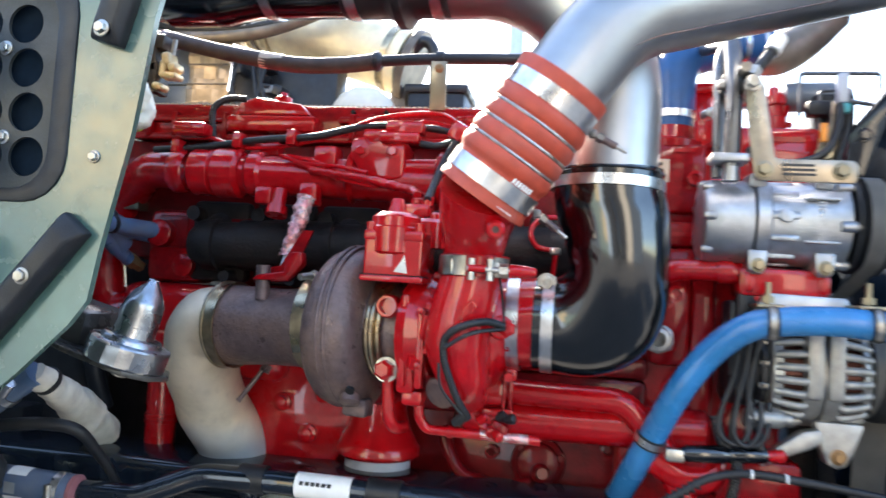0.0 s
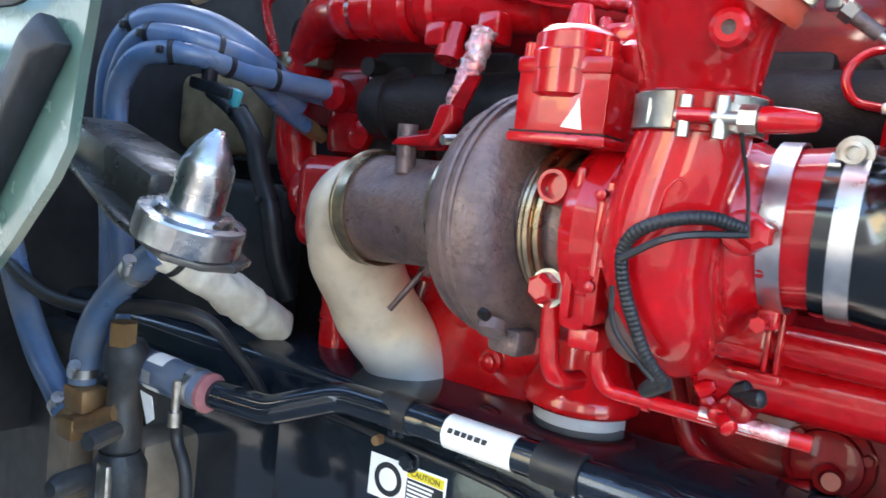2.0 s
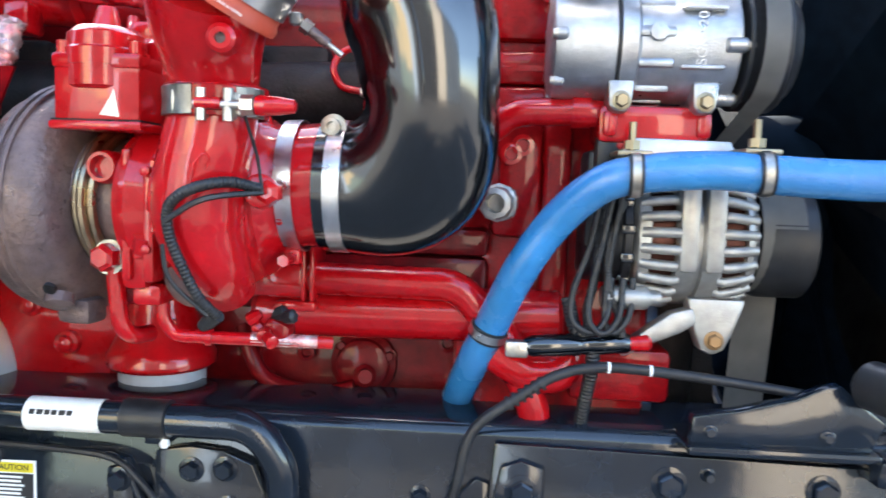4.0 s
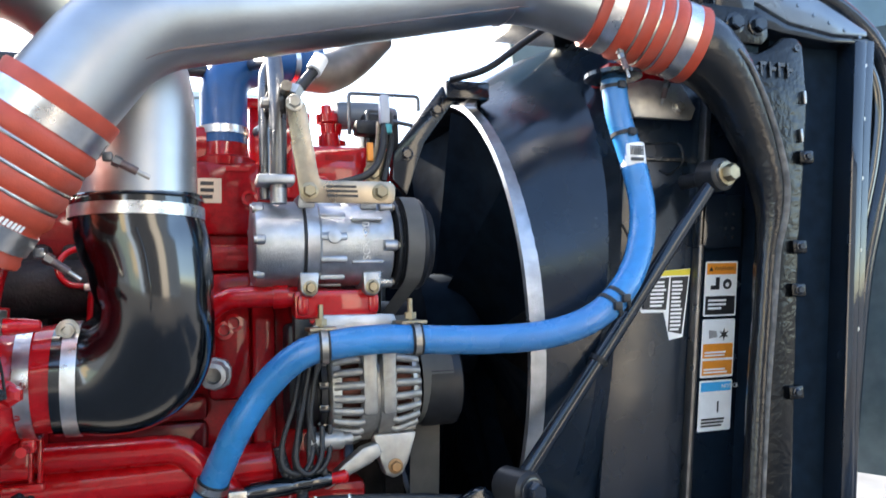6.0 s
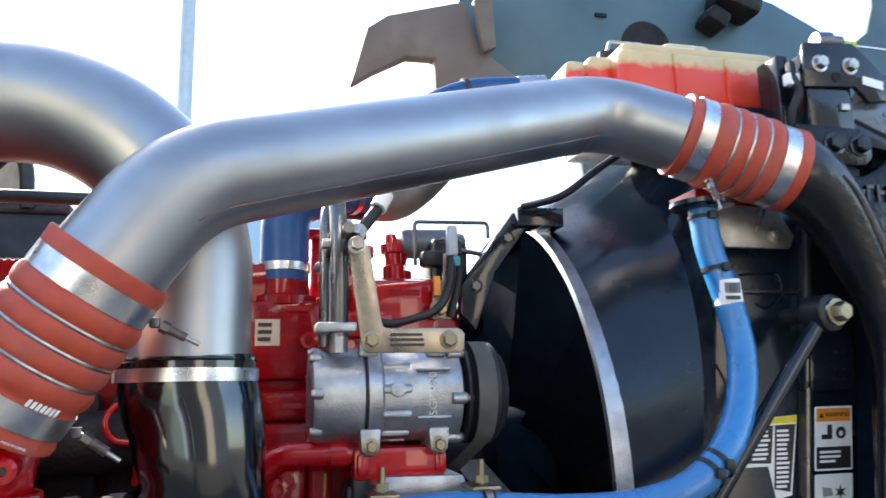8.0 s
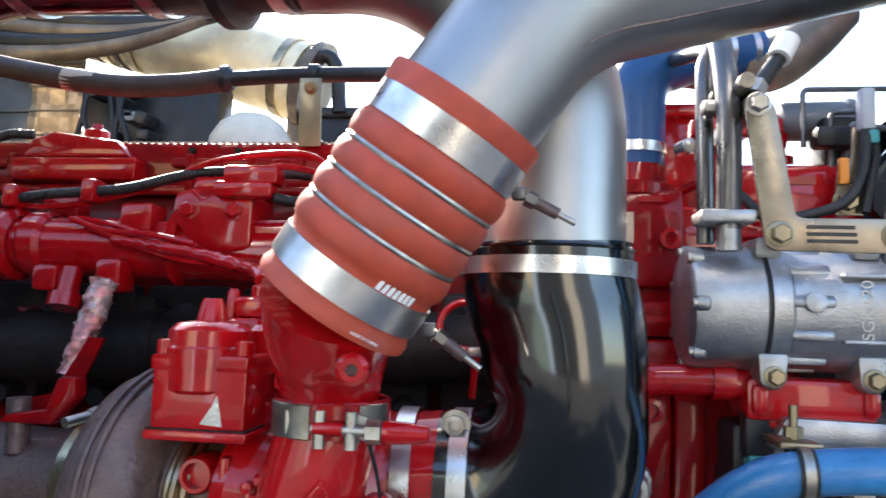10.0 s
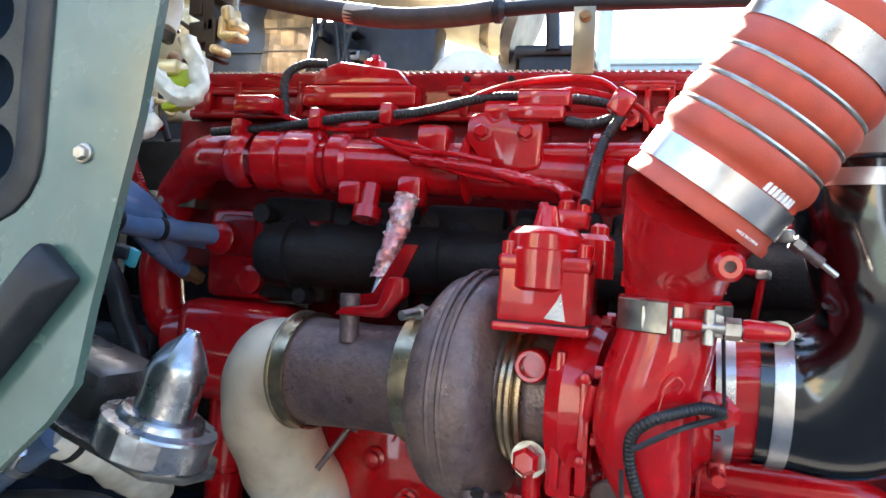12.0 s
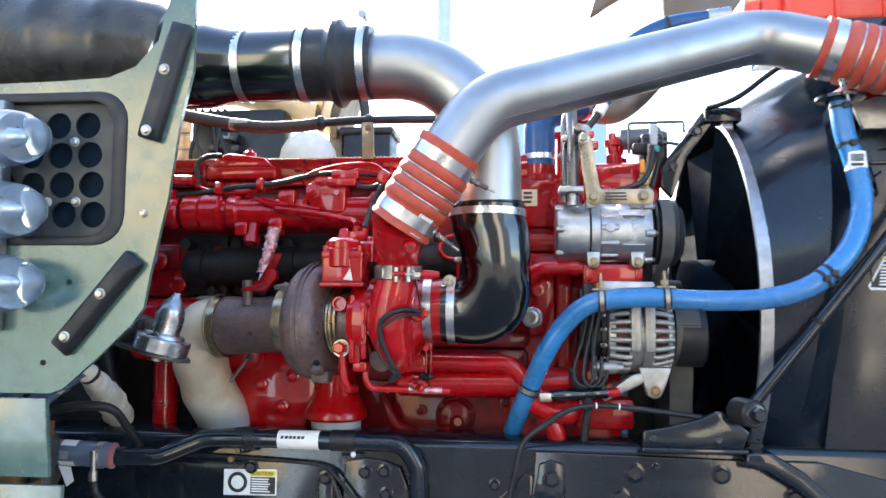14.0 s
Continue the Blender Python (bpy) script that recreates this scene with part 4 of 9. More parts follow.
part("wire_guard", bm, DARK_STEEL, eng)
part("bracket_plate", slab(B(), [(0.488, 1.688), (0.518, 1.688), (0.524, 1.735), (0.520, 1.79), (0.508, 1.79), (0.506, 1.75), (0.490, 1.73)], 0.005, wall(1.30), bevel=0.001), BRACKET_TAN, eng)
part("injector_cover", box(B(), (0.31, 1.39, 1.68), (0.395, 1.5, 1.836), 0.008), RED, eng)
part("cover_bar", box(B(), (0.30, 1.375, 1.824), (0.40, 1.4, 1.84), 0.004), RED, eng)
part("cover_bolt", bolt(B(), (0.345, 1.39, 1.79), (0, -1, 0), 0.008, 0.007), RED, eng)
part("cover_stud", tube(B(), [(0.31, 1.36, 1.715), (0.35, 1.375, 1.735)], 0.006, 10), RED_CAST, eng)
part("tall_boss", lathe(B(), [(0, 0.02), (0.03, 0.018), (0.032, 0.013), (0.05, 0.013), (0.052, 0.019), (0.066, 0.019), (0.068, 0.01), (0.082, 0.009), (0.086, 0.0)], (0.446, 1.385, 1.752), (-0.08, 0, 1), n=14), RED, eng)
part("sensor_module", box(B(), (0.50, 1.365, 1.735), (0.565, 1.43, 1.822), 0.008), MATT_BLACK, eng, "black sensor module")
part("module_stay", tube(B(), fillet([(0.505, 1.355, 1.75), (0.505, 1.355, 1.822), (0.548, 1.355, 1.824), (0.55, 1.36, 1.80)], 0.008), 0.0035, 8), DARK_STEEL, eng)
part("plate_bolt", bolt(B(), (0.500, 1.30, 1.704), (0, -1, 0), 0.0115, 0.008), YELLOW_ZINC, eng)
bm = lathe(B(), [(0, 0.012), (0.004, 0.022), (0.012, 0.025), (0.085, 0.025), (0.088, 0.028), (0.098, 0.028), (0.102, 0.02), (0.116, 0.016)], (0.455, 1.405, 1.823), (1, 0.1, 0.05), n=24)
part("sensor_body", bm, FILTER_GREY, eng)
bm = tube(B(), smooth_path([(0.385, 1.30, 1.71), (0.41, 1.28, 1.68), (0.45, 1.28, 1.685), (0.49, 1.28, 1.70), (0.51, 1.285, 1.73), (0.518, 1.29, 1.77), (0.52, 1.295, 1.80)]), 0.006, 10)
tube(bm, smooth_path([(0.52, 1.295, 1.79), (0.532, 1.30, 1.76), (0.515, 1.29, 1.69)]), 0.005, 8)
box(bm, (0.48, 1.33, 1.775), (0.53, 1.36, 1.80), 0.006)
part("sensor_cable", bm, MATT_BLACK, eng)
part("cable_plug", box(B(), (0.519, 1.285, 1.768), (0.531, 1.30, 1.784), 0.003), CYAN, eng)
part("connector", box(B(), (0.512, 1.285, 1.784), (0.528, 1.305, 1.832), 0.004), FILTER_WHITE, eng)
part("warning_tab", box(B(), (0.489, 1.288, 1.722), (0.499, 1.296, 1.752), 0.001), ORANGE, eng)

# engine wiring harness over the rail
har = thing("wiring_harness", (-0.3, 1.22, 1.69), "black corrugated wiring loom clipped along the engine", "wiring harness")
p = dense(smooth_path([(-0.60, 1.21, 1.665), (-0.5, 1.205, 1.672), (-0.40, 1.20, 1.685), (-0.31, 1.20, 1.692), (-0.22, 1.205, 1.712), (-0.13, 1.225, 1.716), (-0.06, 1.25, 1.712)]), 0.0015)
part("loom", tube(B(), p, corrugated(p, 0.0062), 12), MATT_BLACK, har)
p = dense(smooth_path([(-0.50, 1.225, 1.69), (-0.505, 1.225, 1.74), (-0.485, 1.235, 1.762), (-0.455, 1.245, 1.765)]), 0.0015)
part("branch_loom", tube(B(), p, corrugated(p, 0.0062), 12), MATT_BLACK, har)
p = dense(smooth_path([(-0.125, 1.18, 1.681), (-0.10, 1.18, 1.677), (-0.075, 1.178, 1.683), (-0.066, 1.172, 1.69), (-0.066, 1.165, 1.68), (-0.08, 1.16, 1.654), (-0.086, 1.13, 1.615), (-0.086, 1.08, 1.58)]), 0.0015)
part("branch_loom", tube(B(), p, corrugated(p, 0.0062), 12), MATT_BLACK, har)
for x, z in ((-0.44, 1.682), (-0.345, 1.689), (-0.55, 1.668)):
    bm = box(B(), (x - 0.008, 1.188, z - 0.013), (x + 0.008, 1.215, z + 0.013), 0.003)
    part("clip", bm, RED, har)
part("splice_cover", box(B(), (-0.18, 1.17, 1.695), (-0.12, 1.2, 1.715), 0.004), RED, har)
part("plug", box(B(), (-0.076, 1.158, 1.684), (-0.052, 1.18, 1.712), 0.004, turn=(0, 30, 0)), RED, har)
part("socket", box(B(), (-0.19, 1.168, 1.680), (-0.125, 1.19, 1.698), 0.005), RED, har)
part("branch_box", box(B(), (-0.56, 1.19, 1.69), (-0.50, 1.23, 1.712), 0.006), RED, har)

# ---- turbocharger ----
H1A, H1B = V(0.0095, 0.938, 1.566), V(0.103, 0.925, 1.706)
w1 = (H1B - H1A).normalized()
AX, AZ, EZ = 1.055, 1.403, 1.416
IX, IR = 1.084, 1.055                                # the inlet's middle lies a little deeper; IR: its girth
TA = math.degrees(math.atan2(-0.17, 1.0))            # the turbo's axis runs slightly inwards towards the rear
TM = Matrix.Translation((0.0, 1.055, 1.395)) @ pose(0, 0, 0, 0, 0, TA)


def placed(bm, m):
    bmesh.ops.transform(bm, matrix=m, verts=bm.verts)
    return bm


def scroll(bm, cx, R, w, d, grow, e=1.0, n=56, k=18, turn=1):
    """A snail housing about the x axis: R to the middle of its section, w and d half its width and depth."""
    rows = []
    for i in range(n):
        a = 2 * math.pi * i / n
        g = grow(i / n)
        row = []
        for j in range(k):
            b = 2 * math.pi * j / k
            px = math.copysign(abs(math.cos(b)) ** e, math.cos(b)) * w * g
            pr = R + math.copysign(abs(math.sin(b)) ** e, math.sin(b)) * d * g
            row.append(bm.verts.new((cx + px, turn * pr * math.sin(a), pr * math.cos(a))))
        rows.append(row)
    for i in range(n):
        for j in range(k):
            bm.faces.new((rows[i][j], rows[i][(j + 1) % k], rows[(i + 1) % n][(j + 1) % k], rows[(i + 1) % n][j]))
    return bm


tur = thing("turbocharger", (-0.1, AX, 1.27), "turbocharger with rusty turbine housing and red compressor", "turbocharger")
bm = scroll(B(), -0.180, 0.066, 0.042, 0.050, lambda s: 0.94 + 0.06 * math.cos(2 * math.pi * s - 3.5), 0.72)
for x, r in ((-0.184, 0.1145), (-0.173, 0.1150)):
    ring(bm, (x, 0, 0), X, r - 0.002, 0.003, n=56, k=6)
lathe(bm, [(0, 0.013), (0.010, 0.014), (0.013, 0.010)], (-0.15, -0.068, -0.088), (0.2, -0.5, -1), n=12)
box(bm, (-0.172, -0.05, -0.120), (-0.135, -0.02, -0.095), 0.006)
th = part("turbine_housing", placed(bm, TM), RUST, tur, "heat-browned cast iron turbine housing")
part("pin_hole", lathe(B(), [(0, 0.006), (0.004, 0.006), (0.0042, 0.003)], (-0.15, 0.982, 1.319), (0, -1, -0.75), n=12), IRON, th)
bm = lathe(B(), [(-0.215, 0.068), (-0.228, 0.066), (-0.238, 0.064), (-0.25, 0.0575), (-0.31, 0.0565), (-0.35, 0.0585), (-0.392, 0.061)], (0, 0, 0), X, n=36)
tube(bm, [(-0.318, -0.035, 0.04), (-0.318, -0.036, 0.09)], 0.0105, 12)
part("outlet_neck", placed(bm, TM @ pose(0, 0, 0, 0, -2, 0)), RUST, tur)
part("outlet_clamp", placed(band(B(), (-0.235, 0, 0), X, 0.0685, 0.026, 0.003), TM), GOLD_BAND, tur, "gold-tinted steel clamp band")
bm = lathe(B(), [(0, 0.008), (0.01, 0.008)], (-0.237, -0.03, 0.068), (0, -1, -0.2), n=6)
tube(bm, [(-0.237, -0.035, 0.068), (-0.243, -0.062, 0.064)], 0.005, 10)
part("clamp_bolt", placed(bm, TM), ZINC, tur)
bm = slab(B(), [(-0.335, 1.452), (-0.28, 1.452), (-0.258, 1.478), (-0.26, 1.495), (-0.277, 1.495), (-0.287, 1.466), (-0.325, 1.46)], 0.02, wall(1.06), bevel=0.003)
part("shield_bracket", bm, RED_CAST, tur)
for x, r in ((-0.134, 0.0665), (-0.126, 0.070), (-0.118, 0.066)):
    part("clamp_ring", placed(ring(B(), (x, 0, 0), X, r, 0.0045, n=44, k=8), TM), GOLD_BAND, tur, "gold-tinted steel clamp ring")
part("bearing_core", placed(lathe(B(), [(-0.145, 0.07), (-0.13, 0.062), (-0.10, 0.058), (-0.085, 0.062)], (0, 0, 0), X, n=36), TM), RUST, tur)
# red bearing housing, plates and bolts
part("bearing_flange", placed(lathe(B(), [(-0.092, 0.06), (-0.088, 0.078), (-0.074, 0.082), (-0.066, 0.078), (-0.05, 0.07)], (0, 0, 0), X, n=40), TM), RED, tur)
part("mount_plate", box(B(), (-0.098, 1.003, 1.315), (-0.072, 1.07, 1.44), 0.008), RED, tur)
part("rib", box(B(), (-0.093, 0.996, 1.325), (-0.084, 1.02, 1.445), 0.003), RED, tur)
part("rib", box(B(), (-0.070, 0.990, 1.325), (-0.060, 1.02, 1.425), 0.003), RED, tur)
part("lower_lug", box(B(), (-0.090, 1.01, 1.300), (-0.062, 1.05, 1.320), 0.005), RED, tur)
for z in (1.355, 1.425):
    part("bolt", lathe(B(), [(0, 0.0046), (0.008, 0.0046), (0.009, 0.003)], (-0.066, 0.994, z), (0, -1, 0), n=10), RED, tur)
for z in (1.345, 1.36, 1.375, 1.39):
    part("cast_mark", box(B(), (-0.0825, 0.9995, z), (-0.074, 1.0035, z + 0.009), 0.001), RED, tur)
bm = lathe(B(), [(0, 0.0155), (0.03, 0.0155), (0.033, 0.0135), (0.033, 0.0105), (0.024, 0.010), (0.024, 0.006)], (-0.114, 1.037, 1.427), (-0.05, -1, 0.02), n=20)
part("plug", bm, RED, tur)
bm = tube(B(), [(-0.072, 1.01, 1.36), (-0.062, 0.992, 1.395), (-0.058, 0.990, 1.42)], 0.005, 10)
lathe(bm, [(0, 0.0095), (0.016, 0.0095)], (-0.0745, 1.0, 1.352), (0.3, -0.4, 1), n=6)
part("speed_sensor", bm, RED, tur)
# compressor scroll
bm = scroll(B(), -0.010, 0.054, 0.040, 0.043, lambda s: 0.78 + 0.22 * s, 0.9, turn=-1)
placed(bm, Matrix.Translation((0, AX, AZ)))
path = smooth_path([(-0.002, 1.03, 1.315), (-0.008, 1.0, 1.345), (-0.017, 0.990, 1.383), (-0.014, 0.985, 1.422), (-0.005, 0.982, 1.458), (0.001, 0.982, 1.492)])
tube(bm, path, [0.024 + 0.0125 * min(1, i / 12) + 0.004 * math.sin(math.pi * i / (len(path) - 1)) for i in range(len(path))], 30)
lathe(bm, [(0, 0.039), (0.006, 0.0412), (0.012, 0.0412), (0.014, 0.038)], (0.0, 0.982, 1.478), (0, 0, 1), n=36)
ch = part("compressor_housing", bm, RED, tur)
part("cast_mark", tube(B(), fillet([(-0.006, 0.9395, 1.41), (-0.002, 0.9385, 1.432), (0.006, 0.9385, 1.442), (0.012, 0.9395, 1.436), (0.008, 0.9395, 1.428)], 0.004), 0.0009, 6), RED, ch)
for i in range(8):
    a = 2 * math.pi * (i + 0.5) / 8
    part("bolt", lathe(B(), [(0, 0.0055), (0.008, 0.0055)], (-0.05, AX + 0.074 * math.sin(a), AZ + 0.074 * math.cos(a)), (-1, 0, 0), n=6), RED, ch)
bm = lathe(B(), [(0, 0.090), (0.018, 0.084), (0.03, 0.069), (0.04, 0.0617), (0.05, 0.0607), (0.1, 0.0607)], (-0.002, IX, AZ + 0.006), (1, 0, 0.12), n=40)
part("inlet_neck", bm, RED, tur)
part("sensor_boss", lathe(B(), [(0, 0.016), (0.014, 0.015), (0.016, 0.011)], (0.036, 0.998, 1.41), (0.2, -1, 0.1), n=14), RED, tur)
part("primer_patch", lathe(B(), [(0, 0.022), (0.004, 0.021), (0.006, 0.016), (0.006, 0.012)], (-0.036, 1.005, 1.322), (-0.4, -1, -0.5), n=18), RUST, tur)
part("inlet_band", band(B(), (0.0475, IX, EZ - 0.001), (1, 0, 0.03), 0.0606 * IR, 0.0158, 0.0018), BAND, tur, "bright steel clamp band with red overspray")
for dz in (0.004, -0.032, 0.03):
    part("paint_fleck", lathe(B(), [(0, 0.0042), (0.0008, 0.0035)], (0.0465 + dz * 0.1, IX - math.sqrt((0.0611 * IR) ** 2 - dz * dz), EZ - 0.002 + dz), (0, -1, dz / 0.06), n=9), RED, tur)
bm = box(B(), (0.039, 1.06, 1.338), (0.055, 1.08, 1.354), 0.003)
lathe(bm, [(0, 0.006), (0.03, 0.006)], (0.047, 1.06, 1.345), (0, -1, 0), n=6)
part("band_screw", bm, RED, tur)
# discharge clamp
bm = band(B(), (0.001, 0.982, 1.486), (0, 0, 1), 0.0485, 0.024, 0.002)
ring(bm, (0.001, 0.982, 1.4985), (0, 0, 1), 0.0485, 0.0022, n=40)
lathe(bm, [(0, 0.036), (0, 0.047), (0.003, 0.047), (0.003, 0.036)], (0.001, 0.982, 1.493), (0, 0, 1), n=40)
dc = part("discharge_clamp", bm, RED_CAST, tur, "steel v-band clamp with a red-tipped bolt")
for a0, a1 in ((-165, -96), (-50, -12)):
    bm = B()
    strip = [[bm.verts.new((0.001 + rr_ * math.cos(radians(a0 + (a1 - a0) * i / 12)), 0.982 + rr_ * math.sin(radians(a0 + (a1 - a0) * i / 12)), 1.486 + z_)) for rr_, z_ in ((0.0506, -0.0125), (0.0522, -0.0115), (0.0514, 0.0), (0.0522, 0.0115), (0.0506, 0.0125))] for i in range(13)]
    for r0, r1 in zip(strip, strip[1:]):
        for j in range(4):
            bm.faces.new((r0[j], r0[j + 1], r1[j + 1], r1[j]))
    bmesh.ops.solidify(bm, geom=bm.faces[:], thickness=0.0012)
    part("band_segment", bm, ZINC, dc, "bare steel band segment")
for x in (0.004, 0.030):
    bm = lathe(B(), [(-0.013, 0.005), (0.013, 0.005)], (x, 0.932, 1.482), (0, 0, 1), n=12)
    box(bm, (x - 0.005, 0.932, 1.471), (x + 0.005, 0.945, 1.493), 0.002)
    part("trunnion", bm, ZINC, dc)
for x0, x1 in ((-0.026, 0.004), (0.030, 0.042)):
    part("clamp_end", slab(B(), [(x0, 1.4765), (x1, 1.4735), (x1, 1.4905), (x0, 1.4935)], 0.002, wall(0.9365 if x0 < 0 else 0.9385), bevel=0.0005), ZINC, dc)
bm = tube(B(), [(-0.002, 0.930, 1.482), (0.066, 0.932, 1.482)], 0.0042, 10)
lathe(bm, [(0, 0.0085), (0.012, 0.0085)], (0.043, 0.931, 1.482), (1, 0, 0), n=6)
part("clamp_stud", bm, ZINC, dc)
bm = lathe(B(), [(0, 0.0075), (0.004, 0.0085), (0.022, 0.0075), (0.036, 0.0055), (0.038, 0.003)], (0.056, 0.932, 1.482), (1, 0.05, 0), n=14)
part("painted_tip", bm, RED, dc)
part("painted_bolt", tube(B(), [(0.0, 0.929, 1.483), (0.024, 0.929, 1.483)], 0.0047, 10), RED, dc)
nudge(dc, (0, 0, -0.002), (0.87, 0.87, 1.0), (0.001, 0.982, 1.486))
# red cast elbow up to the orange hose
path = smooth_path([(-0.001, 0.983, 1.488), (-0.0005, 0.978, 1.508), (0.002, 0.965, 1.530), (0.006, 0.950, 1.550), H1A + w1 * 0.006], 5)
elb = part("discharge_elbow", tube(B(), path, [0.0365 + 0.0183 * (i / (len(path) - 1)) ** 1.5 for i in range(len(path))], 32), RED, tur)
bm = lathe(B(), [(0, 0.0125), (0.018, 0.011), (0.021, 0.008), (0.021, 0.0042), (0.01, 0.004)], (0.032, 0.916, 1.527), (0.15, -1, -0.1), n=18)
part("port_boss", bm, RED, elb)
part("port_hole", lathe(B(), [(0, 0.0042), (0.001, 0.0042)], V(0.032, 0.916, 1.527) + V(0.15, -1, -0.1).normalized() * 0.016, (0.15, -1, -0.1), n=12), RUST, elb)
bm = B()
for i in range(17):
    a = math.pi * (0.05 + 0.9 * i / 16)
    lathe(bm, [(-0.006, 0.0015), (0.006, 0.0015)], (-0.001 + 0.0392 * math.cos(a), 0.978 - 0.0392 * math.sin(a), 1.511), (0, 0, 1), n=6)
part("knurl", bm, RED, elb)
# actuator
act = part("actuator", box(B(), (-0.138, 0.962, 1.461), (-0.060, 1.045, 1.520), 0.005), RED, tur)
part("base_plate", box(B(), (-0.141, 0.958, 1.455), (-0.057, 1.05, 1.4635), 0.003), RED, act)
part("top_flange", box(B(), (-0.139, 0.96, 1.508), (-0.059, 1.06, 1.522), 0.004), RED, act)
part("dome", lathe(B(), [(0, 0.036), (0.014, 0.036), (0.016, 0.034), (0.028, 0.033), (0.034, 0.027), (0.036, 0.0125), (0.05, 0.0095), (0.054, 0.0075)], (-0.103, 0.99, 1.512), (0, 0, 1), n=30), RED, act)
part("lobe", lathe(B(), [(0, 0.030), (0.003, 0.0335), (0.028, 0.0335), (0.030, 0.030)], (-0.103, 0.9885, 1.491), (0, 0, 1), n=30), RED, act)
part("rear_dome", lathe(B(), [(0, 0.022), (0.035, 0.022), (0.04, 0.016)], (-0.068, 1.035, 1.505), (0, 0, 1), n=20), RED, act)
part("rear_block", box(B(), (-0.125, 1.04, 1.47), (-0.082, 1.09, 1.55), 0.006), RED, act)
part("rear_lid", box(B(), (-0.115, 1.06, 1.55), (-0.075, 1.1, 1.57), 0.005), RED, act)
for x, y in ((-0.131, 0.97), (-0.066, 0.97), (-0.131, 1.035)):
    part("bolt", lathe(B(), [(0, 0.007), (0.012, 0.007), (0.013, 0.004)], (x, y, 1.52), (0, 0, 1), n=10), RED, act)
part("seam", box(B(), (-0.1395, 0.9605, 1.4632), (-0.0585, 1.0, 1.4646), 0.0), IRON, act)
part("data_patch", slab(B(), [(-0.096, 1.4685), (-0.078, 1.467), (-0.083, 1.491), (-0.086, 1.484)], 0.0005, wall(0.9616)), CAST_ALU, act, "bare metal patch where paint has peeled")
for x, y, z, r, h in ((-0.122, 1.075, 1.548, 0.006, 0.026), (-0.1, 1.09, 1.565, 0.01, 0.014), (-0.08, 1.07, 1.568, 0.008, 0.012), (-0.062, 1.045, 1.545, 0.009, 0.008)):
    part("connector", lathe(B(), [(0, r), (h, r), (h + 0.003, r * 0.6)], (x, y, z), (0.05, 0, 1), n=12), RED, act)
nudge(act, (-0.007, 0.018, 0.004))
# oil lines
bm = lathe(B(), [(0, 0.014), (0.018, 0.0165), (0.022, 0.0165)], (-0.111, 1.036, 1.343), (-0.1, -1, 0.05), n=20)
part("banjo_washer", bm, ZINC, tur)
bm = lathe(B(), [(0, 0.0135), (0.012, 0.013), (0.016, 0.009)], (-0.113, 1.014, 1.344), (-0.1, -1, 0.05), n=6)
part("banjo_bolt", bm, RED, tur)
bm = tube(B(), smooth_path([(-0.111, 1.020, 1.342), (-0.110, 1.022, 1.312), (-0.108, 1.024, 1.284), (-0.104, 1.028, 1.272), (-0.10, 1.038, 1.266), (-0.095, 1.06, 1.264)]), 0.0085, 14)
part("oil_feed_line", bm, RED, tur)
bm = tube(B(), fillet([(-0.07, 1.03, 1.31), (-0.068, 1.03, 1.285), (-0.06, 1.035, 1.268), (0.09, 1.06, 1.262)], 0.02), 0.0065, 12)
part("oil_return_line", bm, RED, tur)
bm = tube(B(), [(0.012, 1.0473, 1.2655), (0.075, 1.0575, 1.2628)], 0.0068, 12)
part("worn_line_end", bm, RED_WORN, tur, "line end with red paint rubbed to bare metal")
part("line_collar", lathe(B(), [(0, 0.0085), (0.006, 0.0085)], (-0.03, 1.04, 1.2667), (1, 0.13, -0.04), n=12), RED, tur)
rnd_u = random.Random(5)
for k in range(6):
    x, z = rnd_u.uniform(0.01, 0.045), rnd_u.uniform(1.27, 1.292)
    part("line_union", lathe(B(), [(0, 0.004), (0.006, 0.007), (0.014, 0.007), (0.016, 0.004)], (x, rnd_u.uniform(1.03, 1.06), z), (rnd_u.uniform(-1, 1), rnd_u.uniform(-1, 0.2), rnd_u.uniform(-0.6, 0.6)), n=8), RED if k % 5 else MATT_BLACK, tur)
part("union_web", box(B(), (0.022, 1.045, 1.262), (0.05, 1.075, 1.285), 0.008, turn=(0, 25, 0)), RED_CAST, tur)
# support foot onto the engine
part("mounting_foot", box(B(), (-0.185, 1.09, 1.285), (-0.115, 1.32, 1.31), 0.01), RED_CAST, tur)
# speed sensor loom
p = dense(smooth_path([(0.042, 0.972, 1.413), (0.026, 0.95, 1.418), (0.008, 0.934, 1.415), (-0.012, 0.932, 1.406), (-0.024, 0.938, 1.392), (-0.024, 0.944, 1.37), (-0.016, 0.951, 1.344), (-0.006, 0.961, 1.318), (0.003, 0.978, 1.3)]), 0.001)
lo = part("sensor_loom", tube(B(), p, corrugated(p, 0.005, 0.0036), 12), MATT_BLACK, tur)
part("cable_tie", tube(B(), smooth_path([(0.044, 0.975, 1.408), (0.041, 0.968, 1.44), (0.037, 0.945, 1.475)]), 0.0016, 6), MATT_BLACK, lo)
part("tape_end", lathe(B(), [(0, 0.006), (0.016, 0.007), (0.024, 0.005)], (0.004, 0.98, 1.3), (-0.6, 0.3, -0.4), n=12), MATT_BLACK, lo)
part("loom_wire", tube(B(), smooth_path([(-0.03, 0.942, 1.365), (-0.026, 0.948, 1.335), (-0.002, 0.968, 1.302)]), 0.002, 6), MATT_BLACK, lo)
